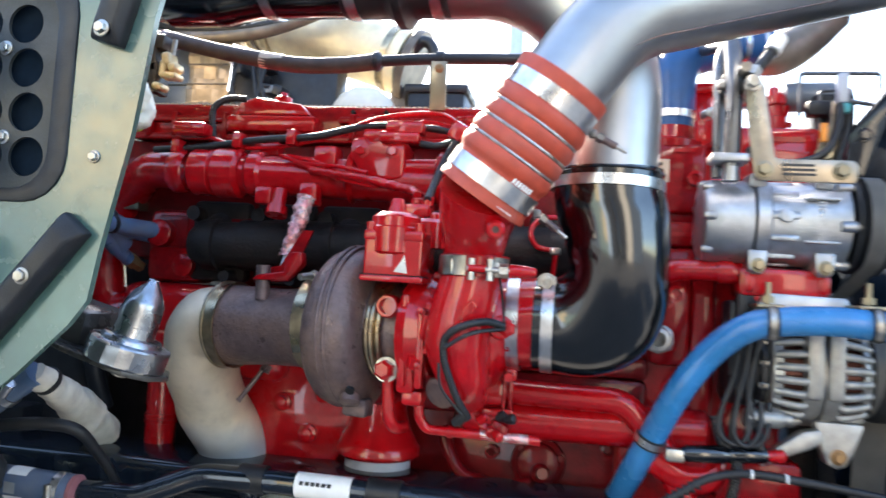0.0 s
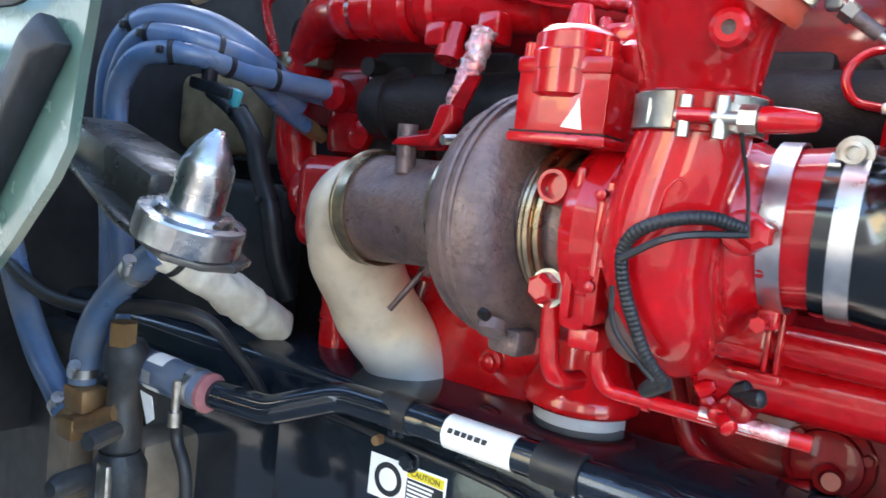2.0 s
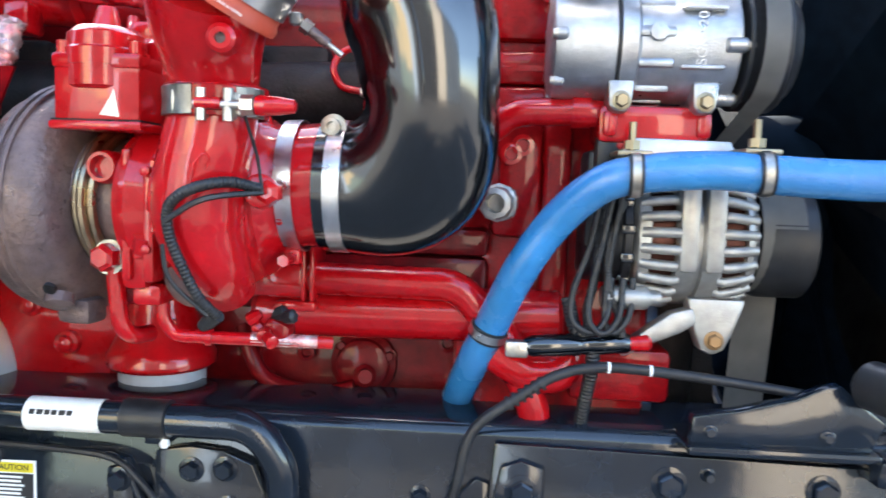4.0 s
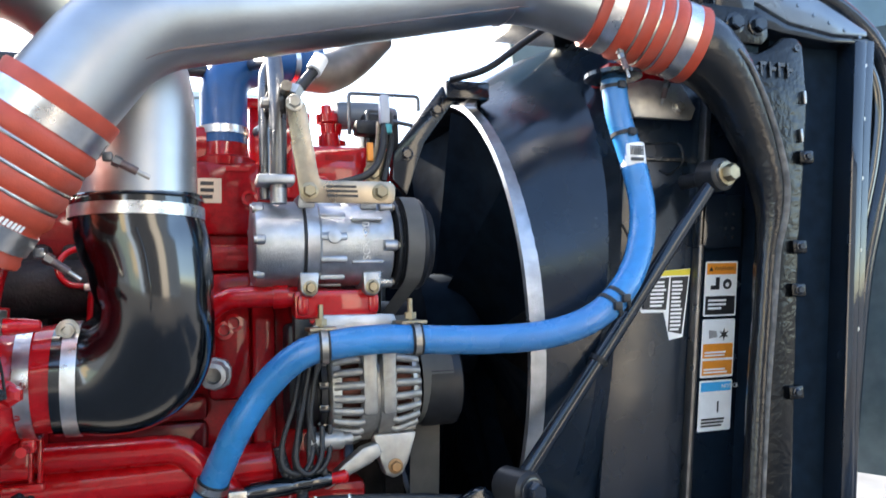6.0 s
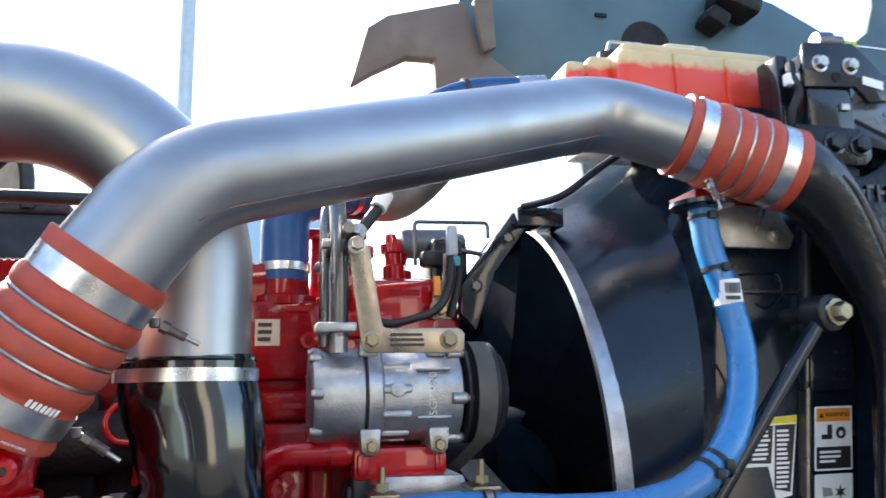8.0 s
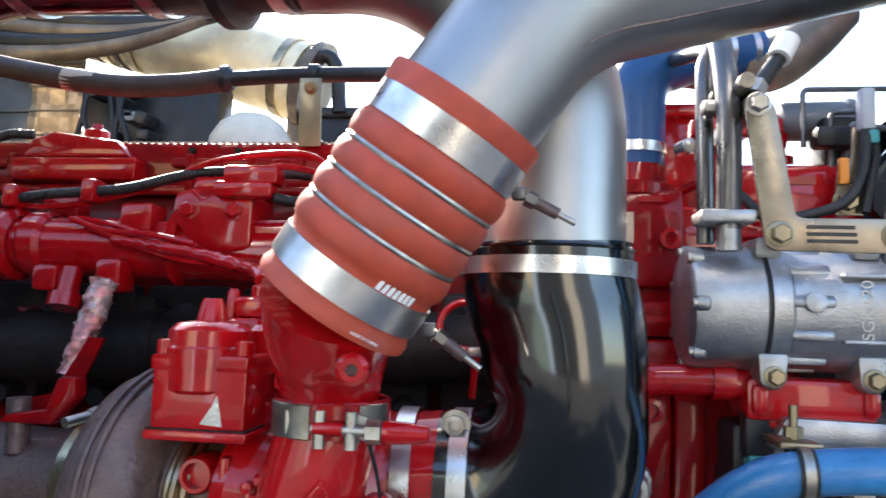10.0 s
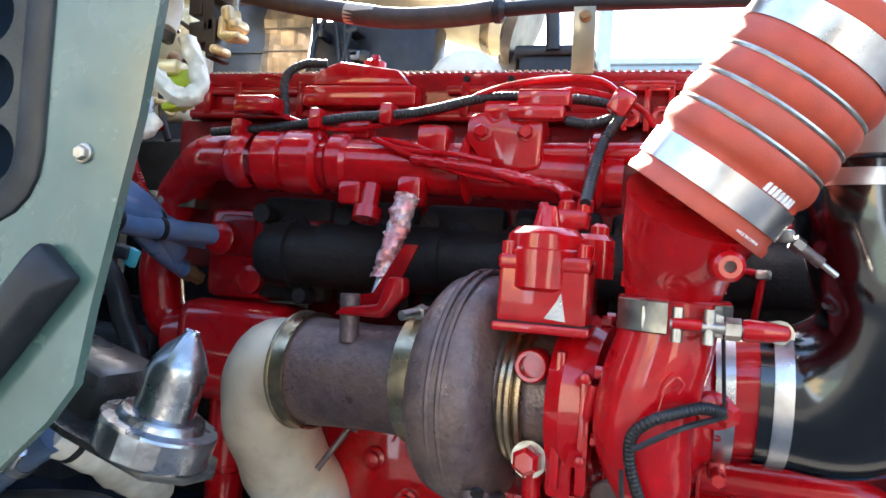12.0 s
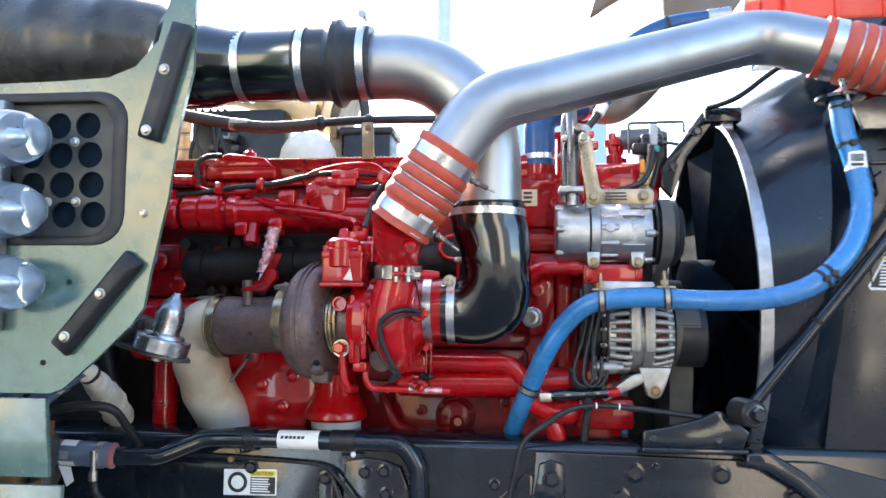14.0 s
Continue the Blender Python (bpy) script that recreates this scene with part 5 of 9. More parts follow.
part("loom_wire", tube(B(), smooth_path([(0.044, 0.972, 1.41), (0.01, 0.93, 1.404), (-0.022, 0.928, 1.385)]), 0.0025, 6), MATT_BLACK, lo)
part("sensor_nut", lathe(B(), [(0, 0.011), (0.014, 0.011), (0.018, 0.006)], (0.046, 0.995, 1.41), (0, -1, 0), n=6), RED, tur)
# hanging bolt below the outlet clamp
bm = tube(B(), [(-0.352, 1.165, 1.310), (-0.382, 1.150, 1.262)], 0.004, 8)
lathe(bm, [(0, 0.009), (0.012, 0.009)], (-0.346, 1.17, 1.319), (-0.35, -0.4, -1), n=6)
part("hanging_bolt", bm, RUST, tur)

# ---- exhaust pipe ----
ex = thing("exhaust_pipe", (-0.44, 1.3, 1.0), "tan heat-tinted steel exhaust downpipe", "exhaust pipe")
OUT = (TM @ pose(0, 0, 0, 0, -2, 0)).to_3x3() @ V(-1, 0, 0)
e0 = (TM @ pose(0, 0, 0, 0, -2, 0)) @ V(-0.392, 0, 0)
path = fillet([e0, e0 + OUT * 0.055, (-0.460, 1.165, 1.315), (-0.459, 1.225, 1.235), (-0.447, 1.29, 1.16), (-0.435, 1.34, 0.9)], [0.05, 0.08, 0.1, 0.1], 7)
part("pipe", dented(tube(B(), dense(path, 0.008), 0.0565, 40), 0.0032, 22.0, 4), EXHAUST, ex)
bm = band(B(), e0, OUT, 0.0625, 0.02, 0.003)
ring(bm, e0 + OUT * 0.009, OUT, 0.064, 0.003, n=40)
part("clamp", bm, GOLD_BAND, ex, "gold-tinted v-band clamp")

# ---- orange silicone hoses and the charge air pipe ----
def silicone_hose(at, p, q, r, humps, label, stud_ways, group):
    """A bellows hose from p to q with a steel band at both ends, wire rings in its valleys and a stud on each band."""
    p, q = V(p), V(q)
    L, way = (q - p).length, (q - p).normalized()
    h = thing("silicone_hose", at, label, "hose", group)
    lo, hi = 0.245 * L, 0.775 * L
    prof = [(0.0, r * 0.9), (0.0, r * 1.03), (0.03 * L, r * 1.04), (0.055 * L, r * 1.0), (lo - 0.02 * L, r * 1.0)]
    step = (hi - lo) / humps
    for i in range(humps):
        for s in (0.0, 0.15, 0.32, 0.5, 0.68, 0.85, 1.0):
            prof.append((lo + step * (i + s), r * (1.005 + 0.07 * math.sin(math.pi * s) ** 0.6)))
    prof += [(hi + 0.02 * L, r * 1.0), (0.895 * L, r * 1.0), (0.905 * L, r * 1.035), (0.985 * L, r * 1.05), (L, r * 1.035), (L, r * 0.9)]
    part("sleeve", lathe(B(), prof, p, way, n=44), SILICONE, h)
    for i in range(1, humps):
        part("wire_ring", ring(B(), p + way * (lo + step * i), way, r * 1.012, 0.0022, n=44), ZINC, h)
    for s, sw in ((0.15, stud_ways[0]), (0.84, stud_ways[1])):
        c = p + way * L * s
        b = part("clamp_band", band(B(), c, way, r * 1.0, 0.021, 0.0018, n=44), BAND, h, "bright steel clamp band")
        side, out = V(sw[0]).normalized(), V(sw[1]).normalized()
        base = c + side * (r + 0.009)
        bm = tube(B(), [base - out * 0.012, base + out * 0.046], 0.0024, 10)
        part("stud", bm, ZINC, b)
        part("stud_sleeve", tube(B(), [base + out * 0.012, base + out * 0.032], 0.0045, 12), RUST, b)
        bm = lathe(B(), [(0, 0.0062), (0.008, 0.0062)], base + out * 0.006, out, n=6)
        box(bm, base - V(0.005, 0.005, 0.005), base + V(0.005, 0.005, 0.005), 0.002)
        part("stud_nut", bm, DARK_STEEL, b)
    return h


h1 = silicone_hose((0.05, 0.95, 1.56), H1A, H1B, 0.0575, 4, "orange silicone bellows hose with steel bands and wire rings", (((0.75, 0.25, -0.5), (0.75, 0.15, -0.55)), ((0.7, 0.4, -0.45), (0.8, 0.1, -0.4))), "charge air hoses")
H2A, H2B = V(0.800, 1.098, 1.930), V(0.962, 1.075, 1.876)
silicone_hose((0.85, 1.05, 1.85), H2A, H2B, 0.0575, 4, "orange silicone bellows hose joining pipe to cooler", (((0.1, -0.3, -0.95), (0.15, -0.2, -0.9)), ((0.2, 0.7, -0.7), (0.1, 0.6, -0.8))), "charge air hoses")
e1 = (V(0, -1, 0) - w1 * w1.dot(V(0, -1, 0))).normalized()
e2 = w1.cross(e1)
e2 = e2 if e2.x > 0 else -e2


def on_hose(along, angle, r):
    a = radians(angle)
    n_ = e1 * math.cos(a) + e2 * math.sin(a)
    t_ = e2 * math.cos(a) - e1 * math.sin(a)
    m = Matrix((t_, w1, n_)).transposed().to_4x4()
    m.translation = H1A + w1 * along + n_ * r
    return m


for k in range(7):
    part("printed_bar", slab(B(), [(-0.0016, -0.0038), (0.0014, -0.0038), (0.002, 0.0038), (-0.0006, 0.0038)], 0.0012, on_hose(0.0405, 30 + 4.4 * k, 0.0592)), WHITE, h1)
txt = writing("MADE IN CHINA", (0, 0, 0), (0, 0, 0), 0.003, WHITE, h1)
txt.matrix_basis = on_hose(0.0055, 40, 0.0624)

cp = thing("charge_air_pipe", (0.42, 1.0, 1.65), "brushed aluminium charge air pipe bent over the engine", "pipe")
path = fillet([H1B - w1 * 0.01, (0.160, 0.937, 1.788), (0.704, 1.142, 1.974), H2A + (H2B - H2A).normalized() * 0.012], [0.16, 0.13], 12)
part("pipe", tube(B(), path, 0.0535, 40), ALU, cp)
bm = B()
d2 = (V(0.700, 1.142, 1.972) - V(0.160, 0.937, 1.788)).normalized()
ring(bm, V(0.160, 0.937, 1.788) + d2 * 0.548, d2, 0.0532, 0.0012, n=40)
part("weld_bead", bm, ALU, cp)
lowp = []
for p, q in zip(path[4:-8], path[5:-7]):
    d_ = (V(q) - V(p)).normalized()
    side_ = V(0.1, -0.62, -0.78)
    lowp.append(V(p) + (side_ - d_ * side_.dot(d_)).normalized() * 0.0536)
part("seam", tube(B(), lowp, [0.0004 + 0.0010 * min(1.0, i / 8, (len(lowp) - 1 - i) / 8) for i in range(len(lowp))], 6), RUST, cp, "brown seam stain along the pipe")

# ---- intake pipe ----
ip = thing("intake_pipe", (0.165, 1.04, 1.60), "grey aluminium intake pipe bent down to the turbocharger", "pipe")
path = arc_bend((-0.085, 1.06, 1.902), (0.160, 1.058, 1.902), (0.161, 1.055, 1.60), 0.19, 20)
part("pipe", tube(B(), path, 0.0655, 40), ALU, ip)
re = thing("rubber_elbow", (0.12, 1.045, 1.33), "glossy black rubber intake elbow", "hose")
low_bend = arc_bend((0.074, 0, EZ), (0.1815, 0, EZ), (0.1800, 0, 1.56), 0.086, 20)
path = low_bend[:-1] + smooth_path([(0.1798, 0, 1.515), (0.1735, 0, 1.555), (0.164, 0, 1.587), (0.161, 0, 1.620)], 5)
rr = [0.0638 - 0.003 * math.exp(-((p_.z - 1.475) / 0.03) ** 2) + 0.0077 * max(0.0, min(1.0, (p_.z - 1.49) / 0.085)) for p_ in path]
run = 0.0
for p0_, p_, r_ in zip(path[:1] + path, path, rr):
    run += math.hypot(p_.x - p0_.x, p_.z - p0_.z)
    k_ = max(0.0, min(1.0, (run - 0.03) / 0.15))
    p_.y = r_ + 1.0202 + (0.9835 - 1.0202) * k_ * k_ * (3 - 2 * k_)
bm = tube(B(), path, rr, 40)
bm.verts.ensure_lookup_table()
# the outer corner is fuller than a plain bend
for i, (p_, r_) in enumerate(zip(path, rr)):
    out_ = V(p_.x - 0.0935, 0, p_.z - EZ - 0.088)
    if out_.x > 0 and out_.z < 0:
        full = 0.022 * max(0.0, math.sin(2 * math.atan2(out_.x, -out_.z))) ** 1.3
        out_.normalize()
        for v_ in bm.verts[i * 40:i * 40 + 40]:
            v_.co += out_ * full * max(0.0, (v_.co - p_).dot(out_) / r_)
part("elbow", bm, RUBBER, re)
bm = ring(B(), (0.161, 1.055, 1.619), (0, 0, 1), 0.0715, 0.0022, n=44)
part("lip", bm, RUBBER, re)
seam = [V(p) + V(-0.002, -r + 0.0002, 0.0) for p, r in zip(path, rr)][10:-6]
part("mould_seam", tube(B(), seam, 0.0012, 6), RUBBER, re)
part("upper_band", band(B(), (0.161, 1.055, 1.603), (0, 0, 1), 0.0732, 0.0135, 0.0014, n=48), BAND, re, "bright steel clamp band")
part("lower_band", band(B(), (0.0925, IX, EZ), (1, 0, 0), 0.0608 * IR, 0.0152, 0.0016, n=48), BAND, re, "bright steel clamp band")
bm = lathe(B(), [(0, 0.011), (0.016, 0.011), (0.018, 0.0125), (0.022, 0.0125), (0.0225, 0.0085), (0.030, 0.008), (0.0305, 0.005), (0.025, 0.0045)], (0.090, 1.068, 1.472), (-0.05, -1, 0), n=18)
part("band_screw", bm, ZINC, re)

# rubber couplers and the duct to the air cleaner
bd = thing("intake_coupler", (-0.2, 1.045, 1.83), "black ribbed rubber intake coupler with steel bands", "hose")
prof = [(0, 0.066), (0, 0.0715), (0.045, 0.0715), (0.052, 0.075), (0.06, 0.0865), (0.072, 0.0865), (0.082, 0.075), (0.09, 0.0725), (0.15, 0.0725), (0.15, 0.066)]
part("bellows", lathe(B(), prof, (-0.065, 1.045, 1.905), (-1, 0, 0), n=44), MATT_BLACK, bd)
part("pipe", lathe(B(), [(0, 0.0712), (0.13, 0.0712)], (-0.205, 1.045, 1.905), (-1, 0, 0.0), n=40), RUBBER, bd)
prof = [(0, 0.066), (0, 0.072), (0.03, 0.073), (0.06, 0.078), (0.08, 0.084), (0.10, 0.085), (0.17, 0.087)]
part("hump_hose", lathe(B(), prof, (-0.315, 1.045, 1.906), (-1, 0, 0.02), n=40), RUBBER, bd)
for x, r in ((-0.08, 0.0718), (-0.20, 0.0735), (-0.326, 0.0715)):
    part("clamp_band", band(B(), (x, 1.045, 1.905), (1, 0, 0), r, 0.015, 0.0016, n=44), BAND, bd, "bright steel clamp band")
bm = lathe(B(), [(0, 0.006), (0.022, 0.006), (0.022, 0.0085), (0.03, 0.0085)], (-0.08, 1.03, 1.986), (0, -1, 0.1), n=10)
part("clamp_screw", bm, ZINC, bd)
du = thing("intake_duct", (-0.8, 1.04, 1.82), "dusty black moulded air duct behind the cowl panel", "duct")
prof = [(0, 0.078), (0.0, 0.085), (0.02, 0.098), (0.10, 0.112), (0.11, 0.116), (0.13, 0.116), (0.14, 0.114), (0.22, 0.118), (0.23, 0.123), (0.25, 0.123), (0.26, 0.120), (0.38, 0.124), (0.39, 0.129), (0.41, 0.129), (0.42, 0.126), (0.75, 0.132)]
part("duct", lathe(B(), prof, (-0.475, 1.04, 1.932), (-1, 0, 0.07), n=44), DUCT, du)
part("clamp_band", band(B(), (-0.49, 1.04, 1.915), (-1, 0, 0.03), 0.086, 0.024, 0.002, n=44), BAND, du, "wide bright steel band")

# ---- air-conditioning compressor ----
ac = thing("ac_compressor", (0.38, 1.165, 1.51), "silver cast aluminium air-conditioning compressor with black pulley", "compressor")
CA = V(0.294, 1.168, 1.578)
bm = lathe(B(), [(0, 0.050), (0.004, 0.056), (0.012, 0.0585), (0.064, 0.0590), (0.068, 0.060)], CA, X, n=44)
rear = part("rear_head", bm, CAST_ALU, ac)
for i in range(7):
    a = 2 * math.pi * (i + 0.3) / 7
    c = CA + V(0.008, 0.0555 * math.sin(a), 0.0555 * math.cos(a))
    part("lug", tube(B(), [c - X * 0.003, c + X * 0.006, c + X * 0.008], [0.0072, 0.0072, 0.005], 14), CAST_ALU, rear)
    part("bolt", lathe(B(), [(0, 0.0068), (0.0012, 0.0068), (0.0014, 0.005), (0.005, 0.005), (0.0055, 0.0042)], c - X * 0.003, (-1, 0, 0), n=12), ZINC, rear)
part("gasket", lathe(B(), [(0, 0.0585), (0.003, 0.0585)], CA + X * 0.069, X, n=44, close=False), MATT_BLACK, ac)
bm = lathe(B(), [(0.073, 0.0605), (0.09, 0.0605), (0.094, 0.056), (0.128, 0.056), (0.132, 0.0585), (0.182, 0.0585), (0.188, 0.0600), (0.196, 0.060), (0.200, 0.052)], CA, X, n=44)
body = part("body", bm, CAST_ALU, ac)
for i in range(11):
    a = 2 * math.pi * (i + 0.5) / 11
    c = CA + V(0.110, 0.0525 * math.sin(a), 0.0525 * math.cos(a))
    part("rib", tube(B(), [c - X * 0.019, c - X * 0.017, c + X * 0.017, c + X * 0.019], [0.006, 0.0078, 0.0078, 0.006], 12, flat=0.7), CAST_ALU, body)
for i in range(6):
    a = 2 * math.pi * (i + 0.4) / 6
    c = CA + V(0.19, 0.0595 * math.sin(a), 0.0595 * math.cos(a))
    part("bolt_lug", tube(B(), [c - X * 0.010, c - X * 0.008, c + X * 0.010], [0.0055, 0.0075, 0.0075], 14), CAST_ALU, body)
for x in (0.075, 0.165):
    part("foot", slab(B(), [(CA.x + x - 0.013, CA.z - 0.040), (CA.x + x + 0.016, CA.z - 0.040), (CA.x + x + 0.013, CA.z - 0.066), (CA.x + x + 0.008, CA.z - 0.073), (CA.x + x - 0.005, CA.z - 0.073), (CA.x + x - 0.011, CA.z - 0.066)], 0.06, wall(CA.y - 0.046), bevel=0.004), CAST_ALU, body)
    part("upper_foot", box(B(), CA + V(x - 0.013, -0.04, 0.045), CA + V(x + 0.013, 0.01, 0.065), 0.005), CAST_ALU, body)
part("web", box(B(), CA + V(0.135, -0.060, -0.03), CA + V(0.18, -0.03, -0.026), 0.002), CAST_ALU, body)
part("web", box(B(), CA + V(0.135, -0.060, 0.028), CA + V(0.18, -0.03, 0.032), 0.002), CAST_ALU, body)
for i in range(6):
    a = 2 * math.pi * (i + 0.4) / 6
    part("bolt", lathe(B(), [(0, 0.0055), (0.006, 0.0055), (0.008, 0.004)], CA + V(0.202, 0.0585 * math.sin(a), 0.0585 * math.cos(a)), X, n=6), ZINC, body)
for x in (0.077, 0.166):
    part("mount_bolt", bolt(B(), CA + V(x, -0.046, -0.061), (0, -1, 0), 0.0075, 0.007), YELLOW_ZINC, body)
part("sight_plug", lathe(B(), [(0, 0.0095), (0.004, 0.0095), (0.005, 0.007)], CA + V(0.110, -0.0575, 0.006), (0, -1, 0.1), n=18), CAST_ALU, body)
writing("SGKA20", (CA.x + 0.156, CA.y - 0.0588, CA.z), (90, -90, 0), 0.015, CAST_ALU, body, "cast_number")
prof = [(0.2, 0.045), (0.204, 0.063), (0.206, 0.0645)]
for i in range(6):
    prof += [(0.208 + i * 0.0035, 0.0645), (0.2095 + i * 0.0035, 0.0615)]
prof += [(0.231, 0.0645), (0.233, 0.0655), (0.247, 0.0655), (0.251, 0.062), (0.256, 0.054), (0.262, 0.05), (0.264, 0.03), (0.262, 0.012), (0.27, 0.01)]
pul = part("pulley", lathe(B(), prof, CA, X, n=44), MATT_BLACK, ac, "black grooved clutch pulley")
part("clutch_hub", lathe(B(), [(0.262, 0.022), (0.268, 0.02), (0.270, 0.01)], CA, X, n=24), BRASS, pul)
nudge(ac, (0.0, 0.022, 0.0), (0.97, 1.03, 1.03), CA + V(0.11, 0, 0))
acb = thing("compressor_bracket", (0.36, 1.115, 1.63), "flat tan zinc-plated steel bracket bolted to the compressor", "bracket")
bm = slab(B(), [(0.356, 1.643), (0.340, 1.759), (0.345, 1.768), (0.352, 1.771), (0.361, 1.769), (0.367, 1.760), (0.382, 1.666), (0.384, 1.661), (0.389, 1.659), (0.480, 1.659), (0.485, 1.656), (0.488, 1.651), (0.487, 1.635), (0.485, 1.630), (0.481, 1.628), (0.365, 1.629), (0.358, 1.634)], 0.006, wall(1.116), bevel=0.0012)
plate = part("plate", bm, BRACKET_TAN, acb)
for x in (0.369, 0.467):
    part("bolt", bolt(B(), (x, 1.116, 1.644), (0, -1, 0), 0.009, 0.008), YELLOW_ZINC, plate)
part("upper_bolt", bolt(B(), (0.351, 1.116, 1.763), (0, -1, 0), 0.0085, 0.008), ZINC, plate)
part("upper_stud", tube(B(), [(0.341, 1.112, 1.785), (0.341, 1.16, 1.785)], 0.0075, 12), ZINC, plate)
part("stamped_print", bars(B(), 0.392, 0.438, 1.635, 1.654, 1.1157, 3, 5), INK, plate)
part("bracket_stay", box(B(), (0.343, 1.12, 1.755), (0.357, 1.35, 1.775), 0.004), BRACKET_TAN, acb)
acl = thing("refrigerant_line", (0.31, 1.15, 1.66), "steel refrigerant line rising from the compressor", "pipe")
bm = tube(B(), smooth_path([(0.318, 1.175, 1.64), (0.318, 1.175, 1.70), (0.318, 1.18, 1.77), (0.32, 1.19, 1.82), (0.33, 1.22, 1.85), (0.31, 1.3, 1.87)]), 0.0088, 16)
part("pipe", bm, DARK_STEEL, acl)
part("thick_pipe", tube(B(), smooth_path([(0.331, 1.14, 1.65), (0.332, 1.14, 1.74), (0.331, 1.15, 1.80), (0.328, 1.18, 1.86), (0.32, 1.24, 1.90)]), 0.0115, 16), DARK_STEEL, acl)
part("pipe_stay", box(B(), (0.318, 1.15, 1.775), (0.36, 1.165, 1.787), 0.003), MATT_BLACK, acl)
bm = box(B(), (0.302, 1.12, 1.655), (0.352, 1.165, 1.667), 0.003)
lathe(bm, [(0, 0.0115), (0.024, 0.0115)], (0.331, 1.14, 1.63), (0, 0, 1), n=16)
part("fitting", bm, CAST_ALU, acl)
bm = tube(B(), [(0.350, 1.14, 1.775), (0.39, 1.17, 1.83)], 0.008, 14)
part("service_hose", bm, MATT_BLACK, acl)
bm = lathe(B(), [(0, 0.0115), (0.028, 0.0115), (0.03, 0.009)], (0.385, 1.165, 1.823), (0.5, 0.4, 0.9), n=14)
part("white_sleeve", bm, WHITE, acl)
bm = lathe(B(), [(0, 0.011), (0.016, 0.011)], (0.352, 1.14, 1.778), (0.5, 0.4, 0.9), n=6)
box(bm, (0.31, 1.145, 1.765), (0.345, 1.165, 1.777), 0.003)
part("hose_fitting", bm, ZINC, acl)

# dark blue upper radiator hose
dbh = thing("radiator_hose", (0.268, 1.32, 1.75), "dark blue silicone radiator hose on the thermostat housing", "hose")
path = fillet([(0.268, 1.32, 1.745), (0.268, 1.32, 1.86), (0.34, 1.35, 1.895), (0.42, 1.39, 1.91)], [0.06, 0.1], 8)
part("hose", tube(B(), path, 0.036, 28), DARK_BLUE, dbh)
part("clamp_band", band(B(), (0.268, 1.32, 1.765), (0, 0, 1), 0.0365, 0.012, 0.0014), BAND, dbh)
bm = lathe(B(), [(0, 0.009), (0.022, 0.009), (0.024, 0.006)], (0.318, 1.30, 1.763), (0.3, -1, 0), n=14)
part("clamp_screw", bm, ZINC, dbh)
bm = tube(B(), smooth_path([(0.40, 1.385, 1.895), (0.447, 1.40, 1.897), (0.496, 1.42, 1.93), (0.55, 1.44, 1.985)]), lambda s_: 0.036 - 0.006 * s_, 26)
part("pipe_end", bm, TARNISH, dbh, "tarnished metal pipe end")
for s in (0.03, 0.07):
    part("clamp_band", band(B(), V(0.345, 1.352, 1.895) + V(0.85, 0.45, 0.16) * s, (0.85, 0.45, 0.16), 0.0365, 0.01, 0.0014), BAND, dbh)

# ---- alternator ----
al = thing("alternator", (0.46, 1.24, 1.28), "bare aluminium alternator with slotted end frames", "alternator")
AC = V(0.405, 1.245, 1.372)
part("windings_drum", lathe(B(), [(0.004, 0.05), (0.006, 0.060), (0.118, 0.060), (0.12, 0.05)], AC, X, n=40), COPPER, al, "copper windings behind the slots")
part("mid_frame", lathe(B(), [(0.040, 0.064), (0.041, 0.071), (0.046, 0.0735), (0.060, 0.0735), (0.061, 0.0685), (0.066, 0.0685), (0.067, 0.0735), (0.083, 0.0735), (0.088, 0.071), (0.089, 0.064)], AC, X, n=48, close=False), ALT_ALU, al)
part("rear_rim", lathe(B(), [(0.0, 0.050), (0.0, 0.062), (0.003, 0.0665), (0.013, 0.069), (0.015, 0.068), (0.015, 0.060)], AC, X, n=48, close=False), ALT_ALU, al)
part("front_rim", lathe(B(), [(0.111, 0.058), (0.112, 0.068), (0.117, 0.067), (0.122, 0.063), (0.127, 0.054), (0.127, 0.03)], AC, X, n=48, close=False), ALT_ALU, al)
for x0, x1, r0, r1 in ((0.006, 0.044, 0.0655, 0.0705), (0.085, 0.121, 0.0705, 0.0625)):
    bm = B()
    tube(bm, [(x0, 0, r0), (x0 + 0.006, 0, r0 + 0.0025), ((x0 + x1) / 2, 0, (r0 + r1) / 2 + 0.003), (x1 - 0.006, 0, r1 + 0.0025), (x1, 0, r1)], 0.0055, 10)
    me = finish(bm, "fin", ALT_ALU)
    for i in range(26):
        fin = new("fin", me)
        fin.matrix_basis = Matrix.Translation(AC) @ pose(0, 0, 0, 360 * i / 26, 0, 0)
        fin.parent = al
        fin.matrix_parent_inverse = world_of(al).inverted()
part("split_boss", box(B(), (0.446, 1.168, 1.34), (0.466, 1.19, 1.445), 0.006), ALT_ALU, al)
part("split_boss", box(B(), (0.472, 1.168, 1.34), (0.492, 1.19, 1.445), 0.006), ALT_ALU, al)
part("pivot_sleeve", lathe(B(), [(0, 0.011), (0.003, 0.0125), (0.045, 0.0125), (0.048, 0.011), (0.048, 0.008), (0.06, 0.008)], (0.372, 1.178, 1.312), (1, 0.1, 0), n=16), ALT_ALU, al)
part("upper_lug", slab(B(), [(0.41, 1.43), (0.45, 1.45), (0.50, 1.45), (0.525, 1.435), (0.50, 1.42), (0.44, 1.42)], 0.03, wall(1.20), bevel=0.005), ALT_ALU, al)
